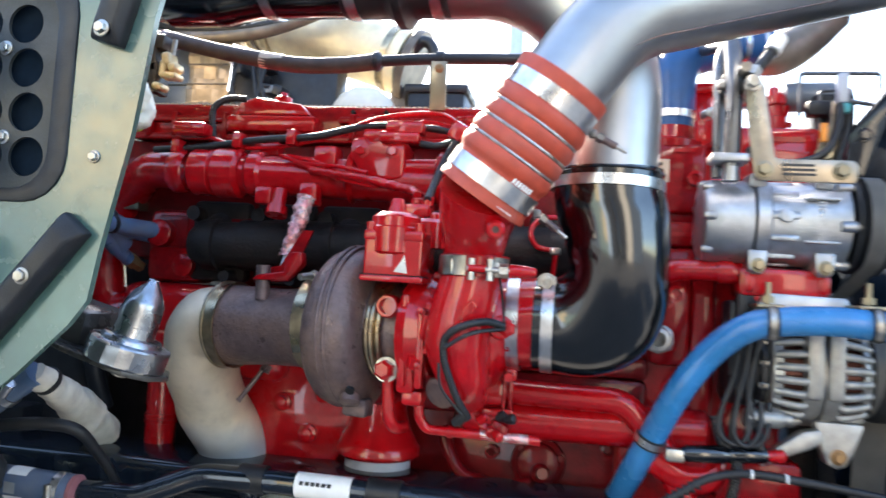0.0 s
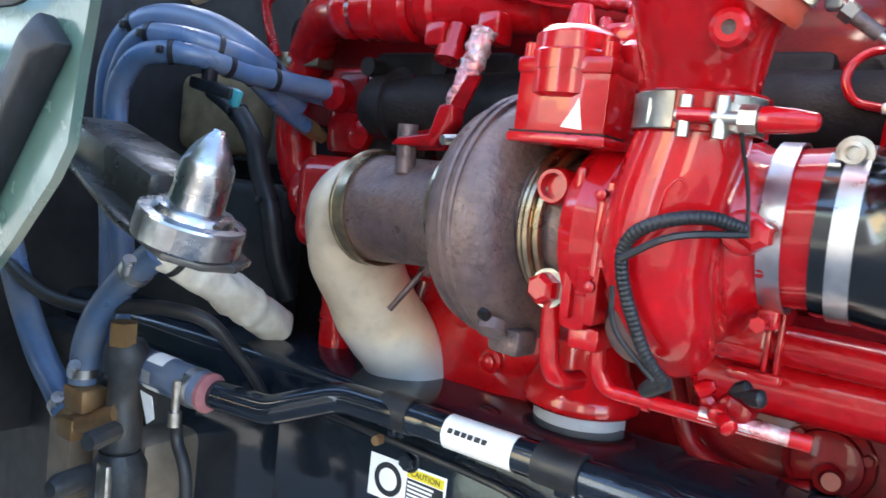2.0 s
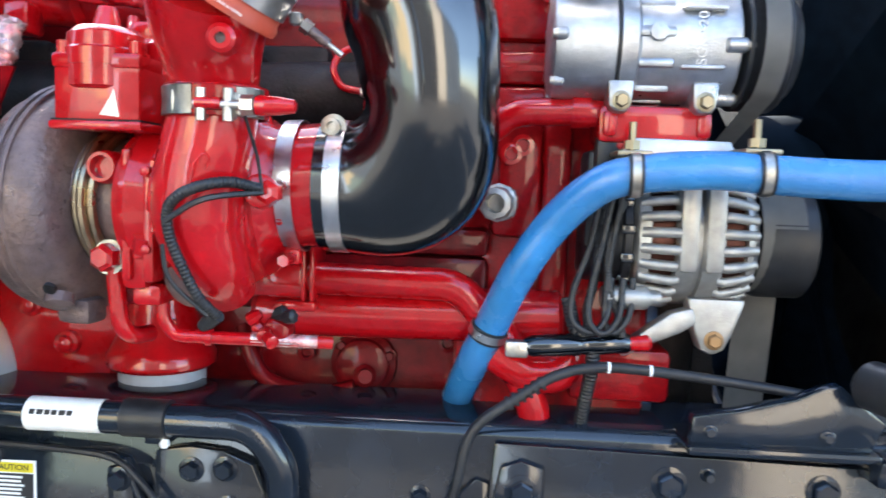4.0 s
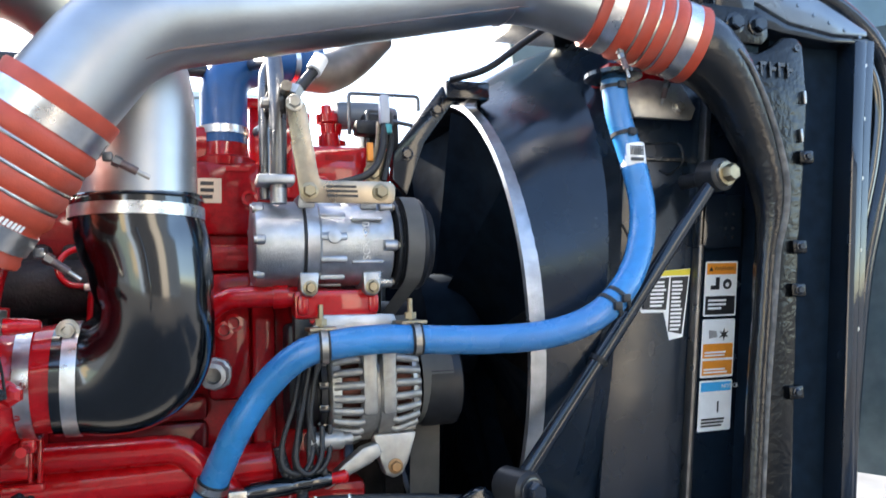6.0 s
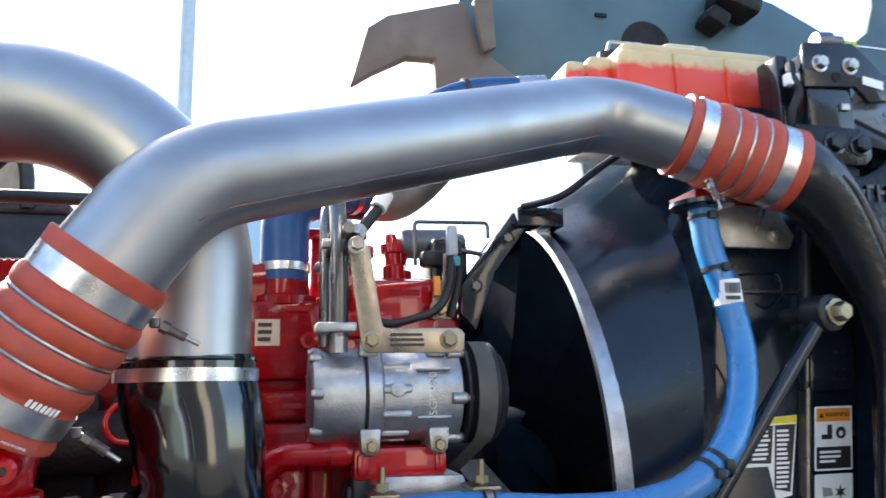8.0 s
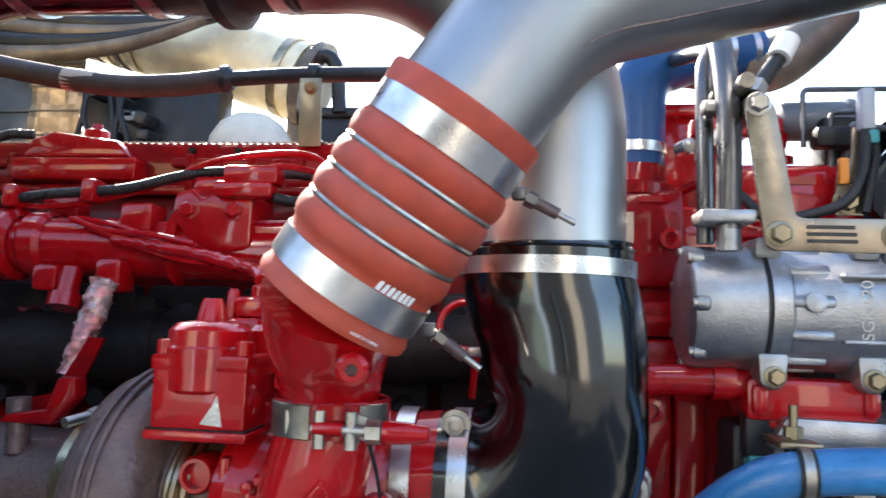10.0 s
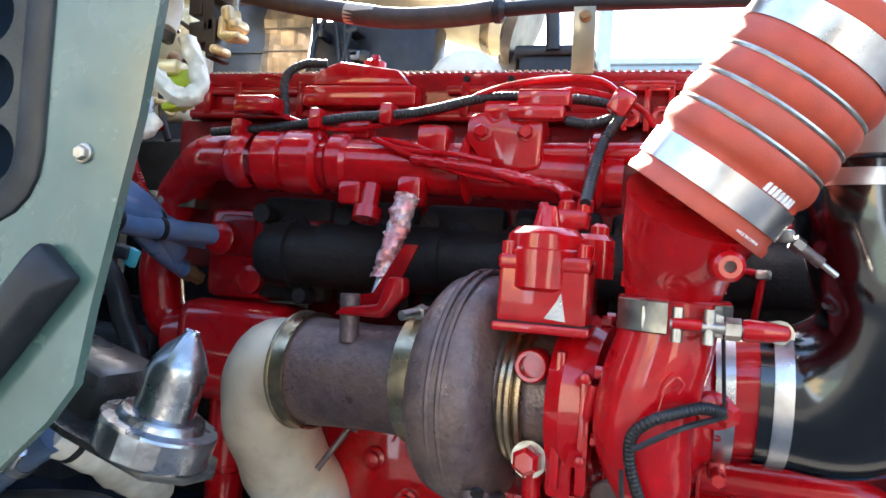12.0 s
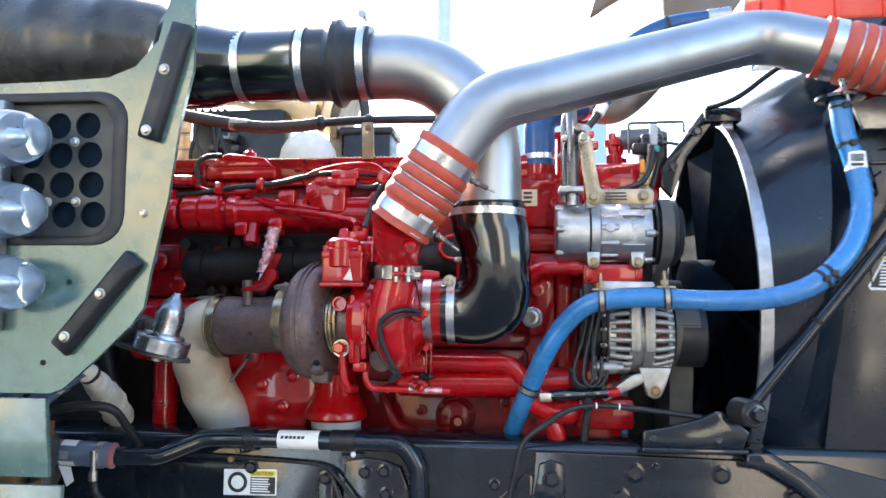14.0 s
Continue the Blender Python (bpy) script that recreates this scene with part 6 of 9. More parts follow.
part("mounting_ear", slab(B(), [(0.463, 1.312), (0.525, 1.312), (0.512, 1.272), (0.504, 1.257), (0.492, 1.251), (0.480, 1.257), (0.473, 1.275)], 0.03, wall(1.195), bevel=0.005), ALT_ALU, al)
part("ear_bolt", bolt(B(), (0.493, 1.195, 1.268), (0, -1, 0), 0.0075, 0.006), BRASS, al)
part("rear_clip", box(B(), (0.365, 1.18, 1.425), (0.395, 1.2, 1.45), 0.004), ALT_ALU, al)
bm = lathe(B(), [(-0.052, 0.04), (-0.048, 0.05), (-0.012, 0.054), (-0.01, 0.06), (-0.002, 0.06)], AC, X, n=32)
part("rear_cover", bm, MATT_BLACK, al)
for i in range(12):
    a = math.radians(30 * i + 10)
    part("rear_lug", box(B(), AC + V(-0.014, 0.058 * math.sin(a) - 0.005, 0.058 * math.cos(a) - 0.005), AC + V(0.0, 0.058 * math.sin(a) + 0.005, 0.058 * math.cos(a) + 0.005), 0.002), RUBBER, al)
bm = lathe(B(), [(0.128, 0.03), (0.134, 0.058), (0.14, 0.062), (0.184, 0.062), (0.188, 0.056)], AC, X, n=40)
part("pulley", bm, MATT_BLACK, al)
bm = slab(B(), [(0.392, 1.254), (0.404, 1.262), (0.425, 1.279), (0.448, 1.296), (0.47, 1.302), (0.475, 1.285), (0.458, 1.274), (0.43, 1.262), (0.40, 1.246)], 0.022, wall(1.192), bevel=0.004)
part("lower_bracket", bm, ALT_ALU, al)
p1 = dense(smooth_path([(0.388, 1.18, 1.41), (0.372, 1.17, 1.37), (0.372, 1.165, 1.32), (0.385, 1.165, 1.285), (0.39, 1.165, 1.26)]), 0.0015)
nudge(al, (0.002, 0, -0.004), 1.08, AC + V(0.06, 0, 0))
wl = thing("alternator_wiring", (0.37, 1.17, 1.25), "black corrugated wiring looms beside the alternator", "wiring harness")
part("loom", tube(B(), p1, corrugated(p1, 0.0052), 12), MATT_BLACK, wl)
p2 = dense(smooth_path([(0.372, 1.18, 1.42), (0.36, 1.18, 1.37), (0.358, 1.175, 1.32), (0.352, 1.175, 1.285), (0.36, 1.175, 1.25), (0.385, 1.175, 1.245)]), 0.0015)
part("loom", tube(B(), p2, corrugated(p2, 0.0055), 12), MATT_BLACK, wl)
p3 = dense(smooth_path([(0.33, 1.18, 1.30), (0.34, 1.175, 1.265), (0.36, 1.17, 1.24), (0.355, 1.19, 1.17), (0.35, 1.22, 1.1)]), 0.0015)
part("loom", tube(B(), p3, corrugated(p3, 0.0085), 12), MATT_BLACK, wl)
for dx, dy in ((0.0, 0.0), (0.012, 0.008), (-0.012, 0.004)):
    p = dense(smooth_path([(0.372 + dx, 1.165 + dy, 1.415), (0.362 + dx, 1.158 + dy, 1.36), (0.352 + dx * 1.5, 1.155 + dy, 1.31), (0.352 + dx * 1.5, 1.152 + dy, 1.278), (0.368 + dx, 1.15 + dy, 1.266), (0.384 + dx, 1.155 + dy, 1.285), (0.388 + dx, 1.165 + dy, 1.325)]), 0.0012)
    part("thin_loom", tube(B(), p, corrugated(p, 0.0040, 0.0034), 10), MATT_BLACK, wl)
part("plug", box(B(), (0.352, 1.165, 1.435), (0.38, 1.19, 1.485), 0.006), MATT_BLACK, wl)
part("junction_cover", box(B(), (0.345, 1.185, 1.355), (0.388, 1.25, 1.466), 0.008), MATT_BLACK, wl)
part("plug_seal", box(B(), (0.355, 1.163, 1.425), (0.37, 1.185, 1.44), 0.003), CYAN, wl)
# belt guard and belt run
bg = thing("drive_belt", (0.56, 1.25, 1.2), "dark grey ribbed drive belt round the alternator pulley", "belt")
bm = B()
pts = []
for i in range(17):
    a = math.radians(-10 + 200 * i / 16)
    pts.append((1.245 - 0.066 * math.sin(a), 1.372 + 0.066 * math.cos(a)))
outer = [(1.40, 1.47)] + pts + [(1.30, 1.0), (1.50, 1.0)]
rows = []
for y, z in outer[:-1]:
    rows.append([bm.verts.new((0.540, y, z)), bm.verts.new((0.588, y, z))])
for r0, r1 in zip(rows, rows[1:]):
    bm.faces.new((r0[0], r0[1], r1[1], r1[0]))
bmesh.ops.solidify(bm, geom=bm.faces[:], thickness=0.004)
part("belt", bm, BELT, bg)
# belt run from the compressor pulley down into the drive
bm = B()
rows = []
ring_pts = [(CA.y - 0.067 * math.sin(math.radians(a)), CA.z + 0.067 * math.cos(math.radians(a))) for a in range(-30, 160, 12)]
for y, z in [(1.50, 1.585)] + ring_pts + [(1.50, 1.40)]:
    rows.append([bm.verts.new((CA.x + 0.207, y, z)), bm.verts.new((CA.x + 0.231, y, z))])
for r0, r1 in zip(rows, rows[1:]):
    bm.faces.new((r0[0], r0[1], r1[1], r1[0]))
bmesh.ops.solidify(bm, geom=bm.faces[:], thickness=0.004)
part("compressor_belt", bm, BELT, bg)
lp = thing("lower_pipe", (0.45, 1.32, 0.95), "grey-blue coolant pipe standing behind the alternator", "pipe")
part("pipe", tube(B(), [(0.44, 1.31, 1.0), (0.44, 1.30, 1.30)], 0.018, 16), GREY_BLUE, lp)
# bracket with clips holding the hose above the alternator
hb = thing("hose_bracket", (0.43, 1.15, 1.46), "bare steel bracket with saddle clips above the alternator", "bracket")
part("plate", slab(B(), [(0.37, 1.45), (0.50, 1.45), (0.49, 1.476), (0.385, 1.478)], 0.12, wall(1.15), bevel=0.002), CAST_ALU, hb)

# ---- blue coolant hose ----
HOSE = smooth_path([(0.18, 1.33, 1.0), (0.198, 1.315, 1.115), (0.211, 1.25, 1.168), (0.226, 1.205, 1.215), (0.244, 1.185, 1.258), (0.273, 1.152, 1.328), (0.31, 1.135, 1.387), (0.352, 1.11, 1.427), (0.395, 1.10, 1.439), (0.457, 1.095, 1.444), (0.518, 1.09, 1.441), (0.60, 1.065, 1.438), (0.68, 1.045, 1.443), (0.745, 1.035, 1.464), (0.795, 1.04, 1.502), (0.84, 1.065, 1.555), (0.866, 1.09, 1.625), (0.862, 1.105, 1.70), (0.848, 1.115, 1.77), (0.845, 1.12, 1.83)], 6)
hs = thing("coolant_hose", (0.4, 1.1, 1.2), "bright blue rubber coolant hose looping over the alternator", "hose")
part("hose", tube(B(), HOSE, 0.0195, 24), BLUE_HOSE, hs)
lb = part("label", lathe(B(), [(0, 0.0199), (0.034, 0.0199)], (0.8635, 1.1035, 1.688), (-0.06, 0.06, 1), n=28, close=False), WHITE, hs, "white paper hose label")
bm = B()
for i in range(7):
    box(bm, (0.846 + i * 0.0035, 1.0822, 1.703), (0.8475 + i * 0.0035, 1.0838, 1.717), 0.0)
box(bm, (0.846, 1.0822, 1.694), (0.868, 1.0838, 1.699), 0.0)
part("label_print", bm, INK, lb)
for at, way in (((0.854, 1.11, 1.74), (-0.1, 0.1, 1)), ((0.846, 1.12, 1.815), (0, 0, 1)), ((0.782, 1.035, 1.488), (0.75, 0.05, 0.6)), ((0.768, 1.034, 1.478), (0.75, 0.05, 0.6))):
    bm = band(B(), at, way, 0.0197, 0.006, 0.0015)
    box(bm, V(at) + V(-0.006, -0.026, -0.006), V(at) + V(0.006, -0.018, 0.006), 0.002)
    part("cable_tie", bm, MATT_BLACK, hs)
part("top_flange", lathe(B(), [(0, 0.023), (0.004, 0.045), (0.010, 0.045), (0.012, 0.03)], (0.845, 1.12, 1.826), (0, 0, 1), n=24), BLACK_PAINT, hs)
for x, y, z in ((0.383, 1.101, 1.437), (0.505, 1.091, 1.442)):
    cl = thing("saddle_clip", (x, y + 0.03, z), "steel saddle clip with rubber lining round the blue hose", "clip", "saddle clips")
    part("strap", band(B(), (x, y, z), (1, -0.1, 0.03), 0.0207, 0.008, 0.002), ZINC, cl)
    part("lining", band(B(), (x, y, z), (1, -0.1, 0.03), 0.0198, 0.0145, 0.0014), MATT_BLACK, cl)
    bm = box(B(), (x - 0.018, y + 0.005, z + 0.019), (x + 0.018, y + 0.06, z + 0.025), 0.002)
    part("foot", bm, YELLOW_ZINC, cl)
    bm = tube(B(), [(x, y + 0.028, z + 0.02), (x, y + 0.028, z + 0.055)], 0.004, 10)
    lathe(bm, [(0, 0.0085), (0.009, 0.0085)], (x, y + 0.028, z + 0.027), (0, 0, 1), n=6)
    part("stud", bm, YELLOW_ZINC, cl)
hc = thing("battery_cable", (0.33, 1.17, 1.24), "taped black cable with ring clamp on the blue hose", "cable")
part("ring_lining", band(B(), (0.243, 1.186, 1.256), (0.3, -0.3, 0.9), 0.0200, 0.016, 0.0015), MATT_BLACK, hc)
part("ring_clamp", band(B(), (0.243, 1.186, 1.256), (0.3, -0.3, 0.9), 0.0212, 0.009, 0.0015), BAND, hc)
part("lug", box(B(), (0.262, 1.155, 1.233), (0.288, 1.172, 1.252), 0.004), ZINC, hc)
bm = lathe(B(), [(0, 0.009), (0.01, 0.0125), (0.06, 0.013), (0.062, 0.0115), (0.075, 0.0115), (0.077, 0.0125), (0.115, 0.0115), (0.12, 0.008)], (0.283, 1.165, 1.245), (1, 0.08, 0.06), n=16)
part("taped_cable", bm, RUBBER, hc)
part("red_cap", lathe(B(), [(0, 0.008), (0.02, 0.0095), (0.024, 0.006)], (0.40, 1.172, 1.252), (1, 0.05, 0.05), n=12), RED, hc)

# brake cable over the rail
bc = thing("abs_cable", (0.3, 1.13, 1.15), "thin black cable draped over the chassis rail", "cable")
part("cable", tube(B(), smooth_path([(0.19, 1.14, 1.0), (0.212, 1.135, 1.085), (0.23, 1.135, 1.155), (0.28, 1.14, 1.195), (0.322, 1.145, 1.22), (0.372, 1.15, 1.229), (0.447, 1.15, 1.225), (0.55, 1.155, 1.213), (0.63, 1.16, 1.20)]), 0.0058, 12), MATT_BLACK, bc)
for x, z in ((0.375, 1.229), (0.42, 1.2275)):
    part("white_mark", band(B(), (x, 1.15, z), (1, 0, 0), 0.0059, 0.003, 0.0006, n=14), WHITE, bc)
for i in range(6):
    c = V(0.268 + i * 0.007, 1.139 + i * 0.0007, 1.187 + i * 0.0045)
    part("spiral_turn", band(B(), c, (0.85, 0.1, 0.5), 0.0062, 0.004, 0.002, n=12), MATT_BLACK, bc)

# ---- unseen wall added behind the camera to shape reflections: bays in several colours, wide dark middle ----
yard = thing("workshop_wall", (0.2, -6.0, 0), "unseen wall with tan, blue and dark bays, added for reflections", "wall", kind="structure")
PALE_CLADDING = material("pale_blue_wall_cladding", (0.42, 0.53, 0.66), 0.7, vary=0.08, scale=2, bump=0.2, bump_scale=30, stain=(0.33, 0.42, 0.52), stain_amount=0.5, stain_scale=0.7)
TAN_CLADDING = material("tan_wall_cladding", (0.62, 0.50, 0.30), 0.7, vary=0.1, scale=1.5, bump=0.2, bump_scale=30, stain=(0.5, 0.4, 0.25), stain_amount=0.5, stain_scale=0.6)
DARK_CLADDING = material("slate_wall_cladding", (0.10, 0.125, 0.155), 0.7, vary=0.15, scale=2, bump=0.2, bump_scale=30, stain=(0.07, 0.085, 0.1), stain_amount=0.5, stain_scale=0.7)
DARK_PANEL = material("dark_panel_paint", (0.03, 0.034, 0.042), 0.8, vary=0.2, scale=2)
WARM_CLADDING = material("pale_warm_grey_cladding", (0.56, 0.51, 0.43), 0.7, vary=0.08, scale=2, bump=0.2, bump_scale=30, stain=(0.45, 0.4, 0.33), stain_amount=0.5, stain_scale=0.7)
MOSS_CLADDING = material("moss_grey_wall_cladding", (0.20, 0.27, 0.25), 0.7, vary=0.15, scale=2, bump=0.2, bump_scale=30, stain=(0.15, 0.2, 0.18), stain_amount=0.5, stain_scale=0.7)
for x0, x1, z0, z1, mat in ((-16.0, -5.9, 0.0, 4.6, DARK_CLADDING), (-5.9, -3.9, 0.0, 2.2, MOSS_CLADDING), (-5.9, -3.9, 2.2, 4.0, TAN_CLADDING), (-3.9, -2.7, 0.0, 1.3, MOSS_CLADDING), (-3.9, -2.7, 1.3, 4.0, TAN_CLADDING), (-2.7, -1.9, 0.0, 4.0, PALE_CLADDING), (2.2, 4.0, 0.0, 4.6, WARM_CLADDING), (4.0, 9.0, 0.0, 4.6, DARK_CLADDING)):
    part("wall", box(B(), (x0 + 0.002, -6.3, z0 + 0.002), (x1 - 0.002, -6.0, z1 - 0.002), 0.0), mat, yard)
part("lintel", box(B(), (-5.9, -6.295, 4.0), (2.2, -6.005, 4.6), 0.0), MOSS_CLADDING, yard)
part("roller_door", box(B(), (-1.9, -6.2, 0), (2.2, -6.1, 4.0), 0.0), DARK_PANEL, yard)
part("eaves", box(B(), (-16.1, -6.4, 4.602), (9.1, -5.95, 4.75), 0.02), DARK_PANEL, yard)

# ---- fan shroud, fan and radiator ----
SC, SR = V(0.70, 1.585, 1.435), 0.455
sh = thing("fan_shroud", (0.83, 1.585, 0.95), "black moulded fan shroud with a bright steel ring", "fan shroud")
LEAN = 0.13                       # the radiator pack leans forward


def leaned(bm, base=1.55):
    for v in bm.verts:
        v.co.x += LEAN * (v.co.z - base)
    return bm


def shroud_row(t):
    """Outline of the shroud: round at the fan, square at the radiator."""
    row = []
    for i in range(120):
        a = 2 * math.pi * (i + 0.5) / 120
        cy, cz = math.sin(a), math.cos(a)
        rr_ = (abs(cy / 0.384) ** 9 + abs(cz / (0.585 if cz > 0 else 0.5)) ** 9) ** (-1 / 9)
        if t <= 1.0:
            rad_, x = SR + 0.004 + (0.014 + 0.085 * max(0.0, cz)) * t, SC.x + 0.098 * t
        else:
            k = t - 1.0
            rad_, x = (SR + 0.018 + 0.085 * max(0.0, cz)) * (1 - k) + rr_ * k, SC.x + 0.098 + 0.085 * k
        x += LEAN * min(1.0, t) * rad_ * cz
        row.append((x, SC.y + rad_ * cy, SC.z + rad_ * cz))
    return row


for name_, steps_ in (("fan_cone", (0.0, 0.5, 1.0)), ("square_skirt", (1.0, 1.06, 1.5, 1.94, 2.0, 2.001))):
    bm = B()
    rows = [[bm.verts.new(p) for p in shroud_row(t)] for t in steps_[:5]]
    if name_ == "square_skirt":
        rows.append([bm.verts.new((p[0] + 0.1, p[1], p[2])) for p in shroud_row(2.0)])
    for r0, r1 in zip(rows, rows[1:]):
        for i in range(120):
            j = (i + 1) % 120
            bm.faces.new((r0[i], r0[j], r1[j], r1[i]))
    bmesh.ops.recalc_face_normals(bm, faces=bm.faces[:])
    bmesh.ops.solidify(bm, geom=bm.faces[:], thickness=0.004)
    part(name_, bm, SHROUD, sh)
part("steel_ring", lathe(B(), [(-0.012, SR - 0.005), (-0.012, SR + 0.006), (0.012, SR + 0.008), (0.012, SR - 0.003)], SC, X, n=96, close=False), CAST_ALU, sh, "bright steel edge ring")
part("inner_barrel", lathe(B(), [(0.0, SR - 0.006), (0.10, SR - 0.012), (0.12, SR - 0.06), (0.26, SR - 0.085)], SC, X, n=96, close=False), FAN_BLACK, sh)
# strap bracket across the rear of the ring
bm = slab(B(), [(0.543, 1.744), (0.541, 1.70), (0.566, 1.672), (0.600, 1.765), (0.655, 1.838), (0.695, 1.842), (0.695, 1.868), (0.634, 1.867)], 0.025, wall(1.33), bevel=0.003)
br = part("strap_bracket", bm, BLACK_PAINT, sh)
for x, z in ((0.566, 1.743), (0.622, 1.822)):
    part("bolt", bolt(B(), (x, 1.33, z), (0, -1, 0), 0.009, 0.006), BLACK_PAINT, br)
part("cross_strap", box(B(), (0.636, 1.31, 1.84), (0.715, 1.36, 1.872), 0.003), BLACK_PAINT, br)
part("drain_tube", tube(B(), smooth_path([(0.64, 1.30, 1.868), (0.688, 1.25, 1.876), (0.751, 1.25, 1.922), (0.80, 1.2, 1.955)]), 0.006, 10), MATT_BLACK, sh)

fan = thing("cooling_fan", (0.66, 1.585, 1.0), "black nine-bladed engine cooling fan", "fan")
bm = lathe(B(), [(-0.09, 0.06), (-0.08, 0.11), (0.0, 0.115), (0.03, 0.10), (0.035, 0.0)], (0.72, SC.y, SC.z), X, n=32)
part("hub", bm, FAN_BLACK, fan)
for i in range(9):
    a = 2 * math.pi * i / 9 + 0.2
    u, w = V(0, math.sin(a), math.cos(a)), V(0, math.cos(a), -math.sin(a))
    bm = B()
    grid = []
    for s in range(6):
        r = 0.10 + 0.33 * s / 5
        half = 0.05 + 0.035 * s / 5
        grid.append([bm.verts.new(V(0.74, SC.y, SC.z) + u * r + w * (half * q) + X * (-0.035 * q - 0.012 * q * q)) for q in (-1, -0.5, 0, 0.5, 1)])
    for g0, g1 in zip(grid, grid[1:]):
        for j in range(4):
            bm.faces.new((g0[j], g0[j + 1], g1[j + 1], g1[j]))
    bmesh.ops.solidify(bm, geom=bm.faces[:], thickness=0.004)
    part("blade", bm, FAN_BLACK, fan)

rad = thing("radiator", (1.1, 1.6, 0.95), "black radiator pack with side panels and cooler tanks", "radiator")
part("core", leaned(box(B(), (0.975, 1.205, 0.9), (1.05, 2.2, 1.97), 0.006), 1.45), IRON, rad)
side = part("side_panel", leaned(slab(B(), [(0.87, 0.92), (1.16, 0.92), (1.16, 1.88), (1.06, 1.93), (0.88, 1.93)], 0.014, wall(1.184), bevel=0.004)), SHROUD, rad)
part("edge_rib", leaned(box(B(), (1.021, 1.166, 0.95), (1.033, 1.186, 1.83), 0.004)), DARK_STEEL, side)
for pts_ in (((0.835, 1.741), (0.886, 1.740), (0.900, 1.728), (0.905, 1.705), (0.924, 1.688), (0.945, 1.70)), ((0.940, 1.744), (1.0, 1.747), (1.013, 1.735), (1.011, 1.713), (0.985, 1.694), (0.965, 1.70)), ((0.87, 1.64), (0.90, 1.585), (0.915, 1.53), (0.92, 1.47))):
    part("embossed_ridge", tube(B(), smooth_path([(x, 1.184, z) for x, z in pts_]), 0.0022, 8), BLACK_PAINT, side)
part("pad", leaned(box(B(), (1.018, 1.166, 1.567), (1.108, 1.186, 1.66), 0.006)), BLACK_PAINT, side)
for x in (1.072, 1.087):
    for z in (1.60, 1.625, 1.585):
        part("hole", leaned(lathe(B(), [(0, 0.003), (0.001, 0.003)], (x, 1.166, z), (0, -1, 0), n=8)), IRON, side)
part("fold_line", leaned(box(B(), (0.90, 1.178, 1.715), (1.02, 1.186, 1.722), 0.002)), BLACK_CAST, side)
part("panel_web", leaned(slab(B(), [(0.885, 1.71), (0.905, 1.71), (0.925, 1.655), (0.92, 1.648)], 0.006, wall(1.18), bevel=0.001)), BLACK_PAINT, side)
# cooler tank: neck and side
path = smooth_path([(0.925, 1.08, 1.888), (0.962, 1.075, 1.876), (1.005, 1.075, 1.846), (1.042, 1.078, 1.80), (1.075, 1.08, 1.735), (1.096, 1.08, 1.665), (1.099, 1.082, 1.61), (1.09, 1.084, 1.555), (1.075, 1.086, 1.45), (1.054, 1.09, 1.295), (1.01, 1.09, 0.95)], 6)
rr = [0.0545 - 0.0375 * min(1.0, max(0.0, (i - 8) / 34)) for i in range(len(path))]
neck = part("cooler_neck", tube(B(), path, rr, 26), NECK_BLACK, rad, "cast black cooler neck with a dusty ridge")
edge = [p_ + V(0.28, -0.97, 0) * r_ for p_, r_ in zip(path, rr)][10:]
part("cast_ridge", tube(B(), edge, [0.0015 + 0.0045 * math.sin(math.pi * i / (len(edge) - 1)) ** 0.6 for i in range(len(edge))], 10), DUSTY, neck)
bm = slab(B(), [(0.985, 1.925), (1.02, 1.898), (1.06, 1.882), (1.10, 1.882), (1.13, 1.895), (1.16, 1.914), (1.185, 1.916), (1.196, 1.90), (1.198, 1.80), (1.18, 1.68), (1.162, 1.575), (1.134, 1.33), (1.09, 0.95), (1.02, 0.95), (1.058, 1.3), (1.08, 1.5), (1.095, 1.62), (1.08, 1.72), (1.04, 1.80), (0.99, 1.85)], 0.03, wall(1.088), bevel=0.01)
tank = part("cooler_tank", bm, TANK_BLACK, rad)
part("tank_back", leaned(box(B(), (1.125, 1.11, 0.92), (1.16, 1.19, 1.87), 0.004)), FAN_BLACK, rad)
bm = B()
for i, w in enumerate((0.014, 0.014, 0.013, 0.013, 0.014, 0.012)):
    x = 1.063 + i * 0.018
    slab(bm, [(x, 1.842), (x + w * 0.3, 1.842), (x + w * 0.3, 1.866), (x, 1.866)], 0.004, wall(1.084))
    slab(bm, [(x, 1.860 - 0.008 * (i % 2)), (x + w, 1.860 - 0.008 * (i % 2)), (x + w, 1.866 - 0.008 * (i % 2)), (x, 1.866 - 0.008 * (i % 2))], 0.004, wall(1.0842))
part("raised_mark", bm, BLACK_CAST, tank)
part("dimple", lathe(B(), [(0, 0.009), (0.002, 0.008), (0.002, 0.006), (0.0005, 0.005)], (1.043, 1.086, 1.868), (0, -1, 0), n=16), TANK_BLACK, tank)
part("dimple", lathe(B(), [(0, 0.007), (0.002, 0.006), (0.002, 0.004), (0.0005, 0.003)], (1.18, 1.088, 1.895), (0, -1, 0), n=16), BLACK_CAST, tank)
for x, z in ((1.184, 1.80), (1.172, 1.735)):
    part("bright_chip", box(B(), (x, 1.083, z), (x + 0.005, 1.0885, z + 0.022), 0.001), ALU, tank)
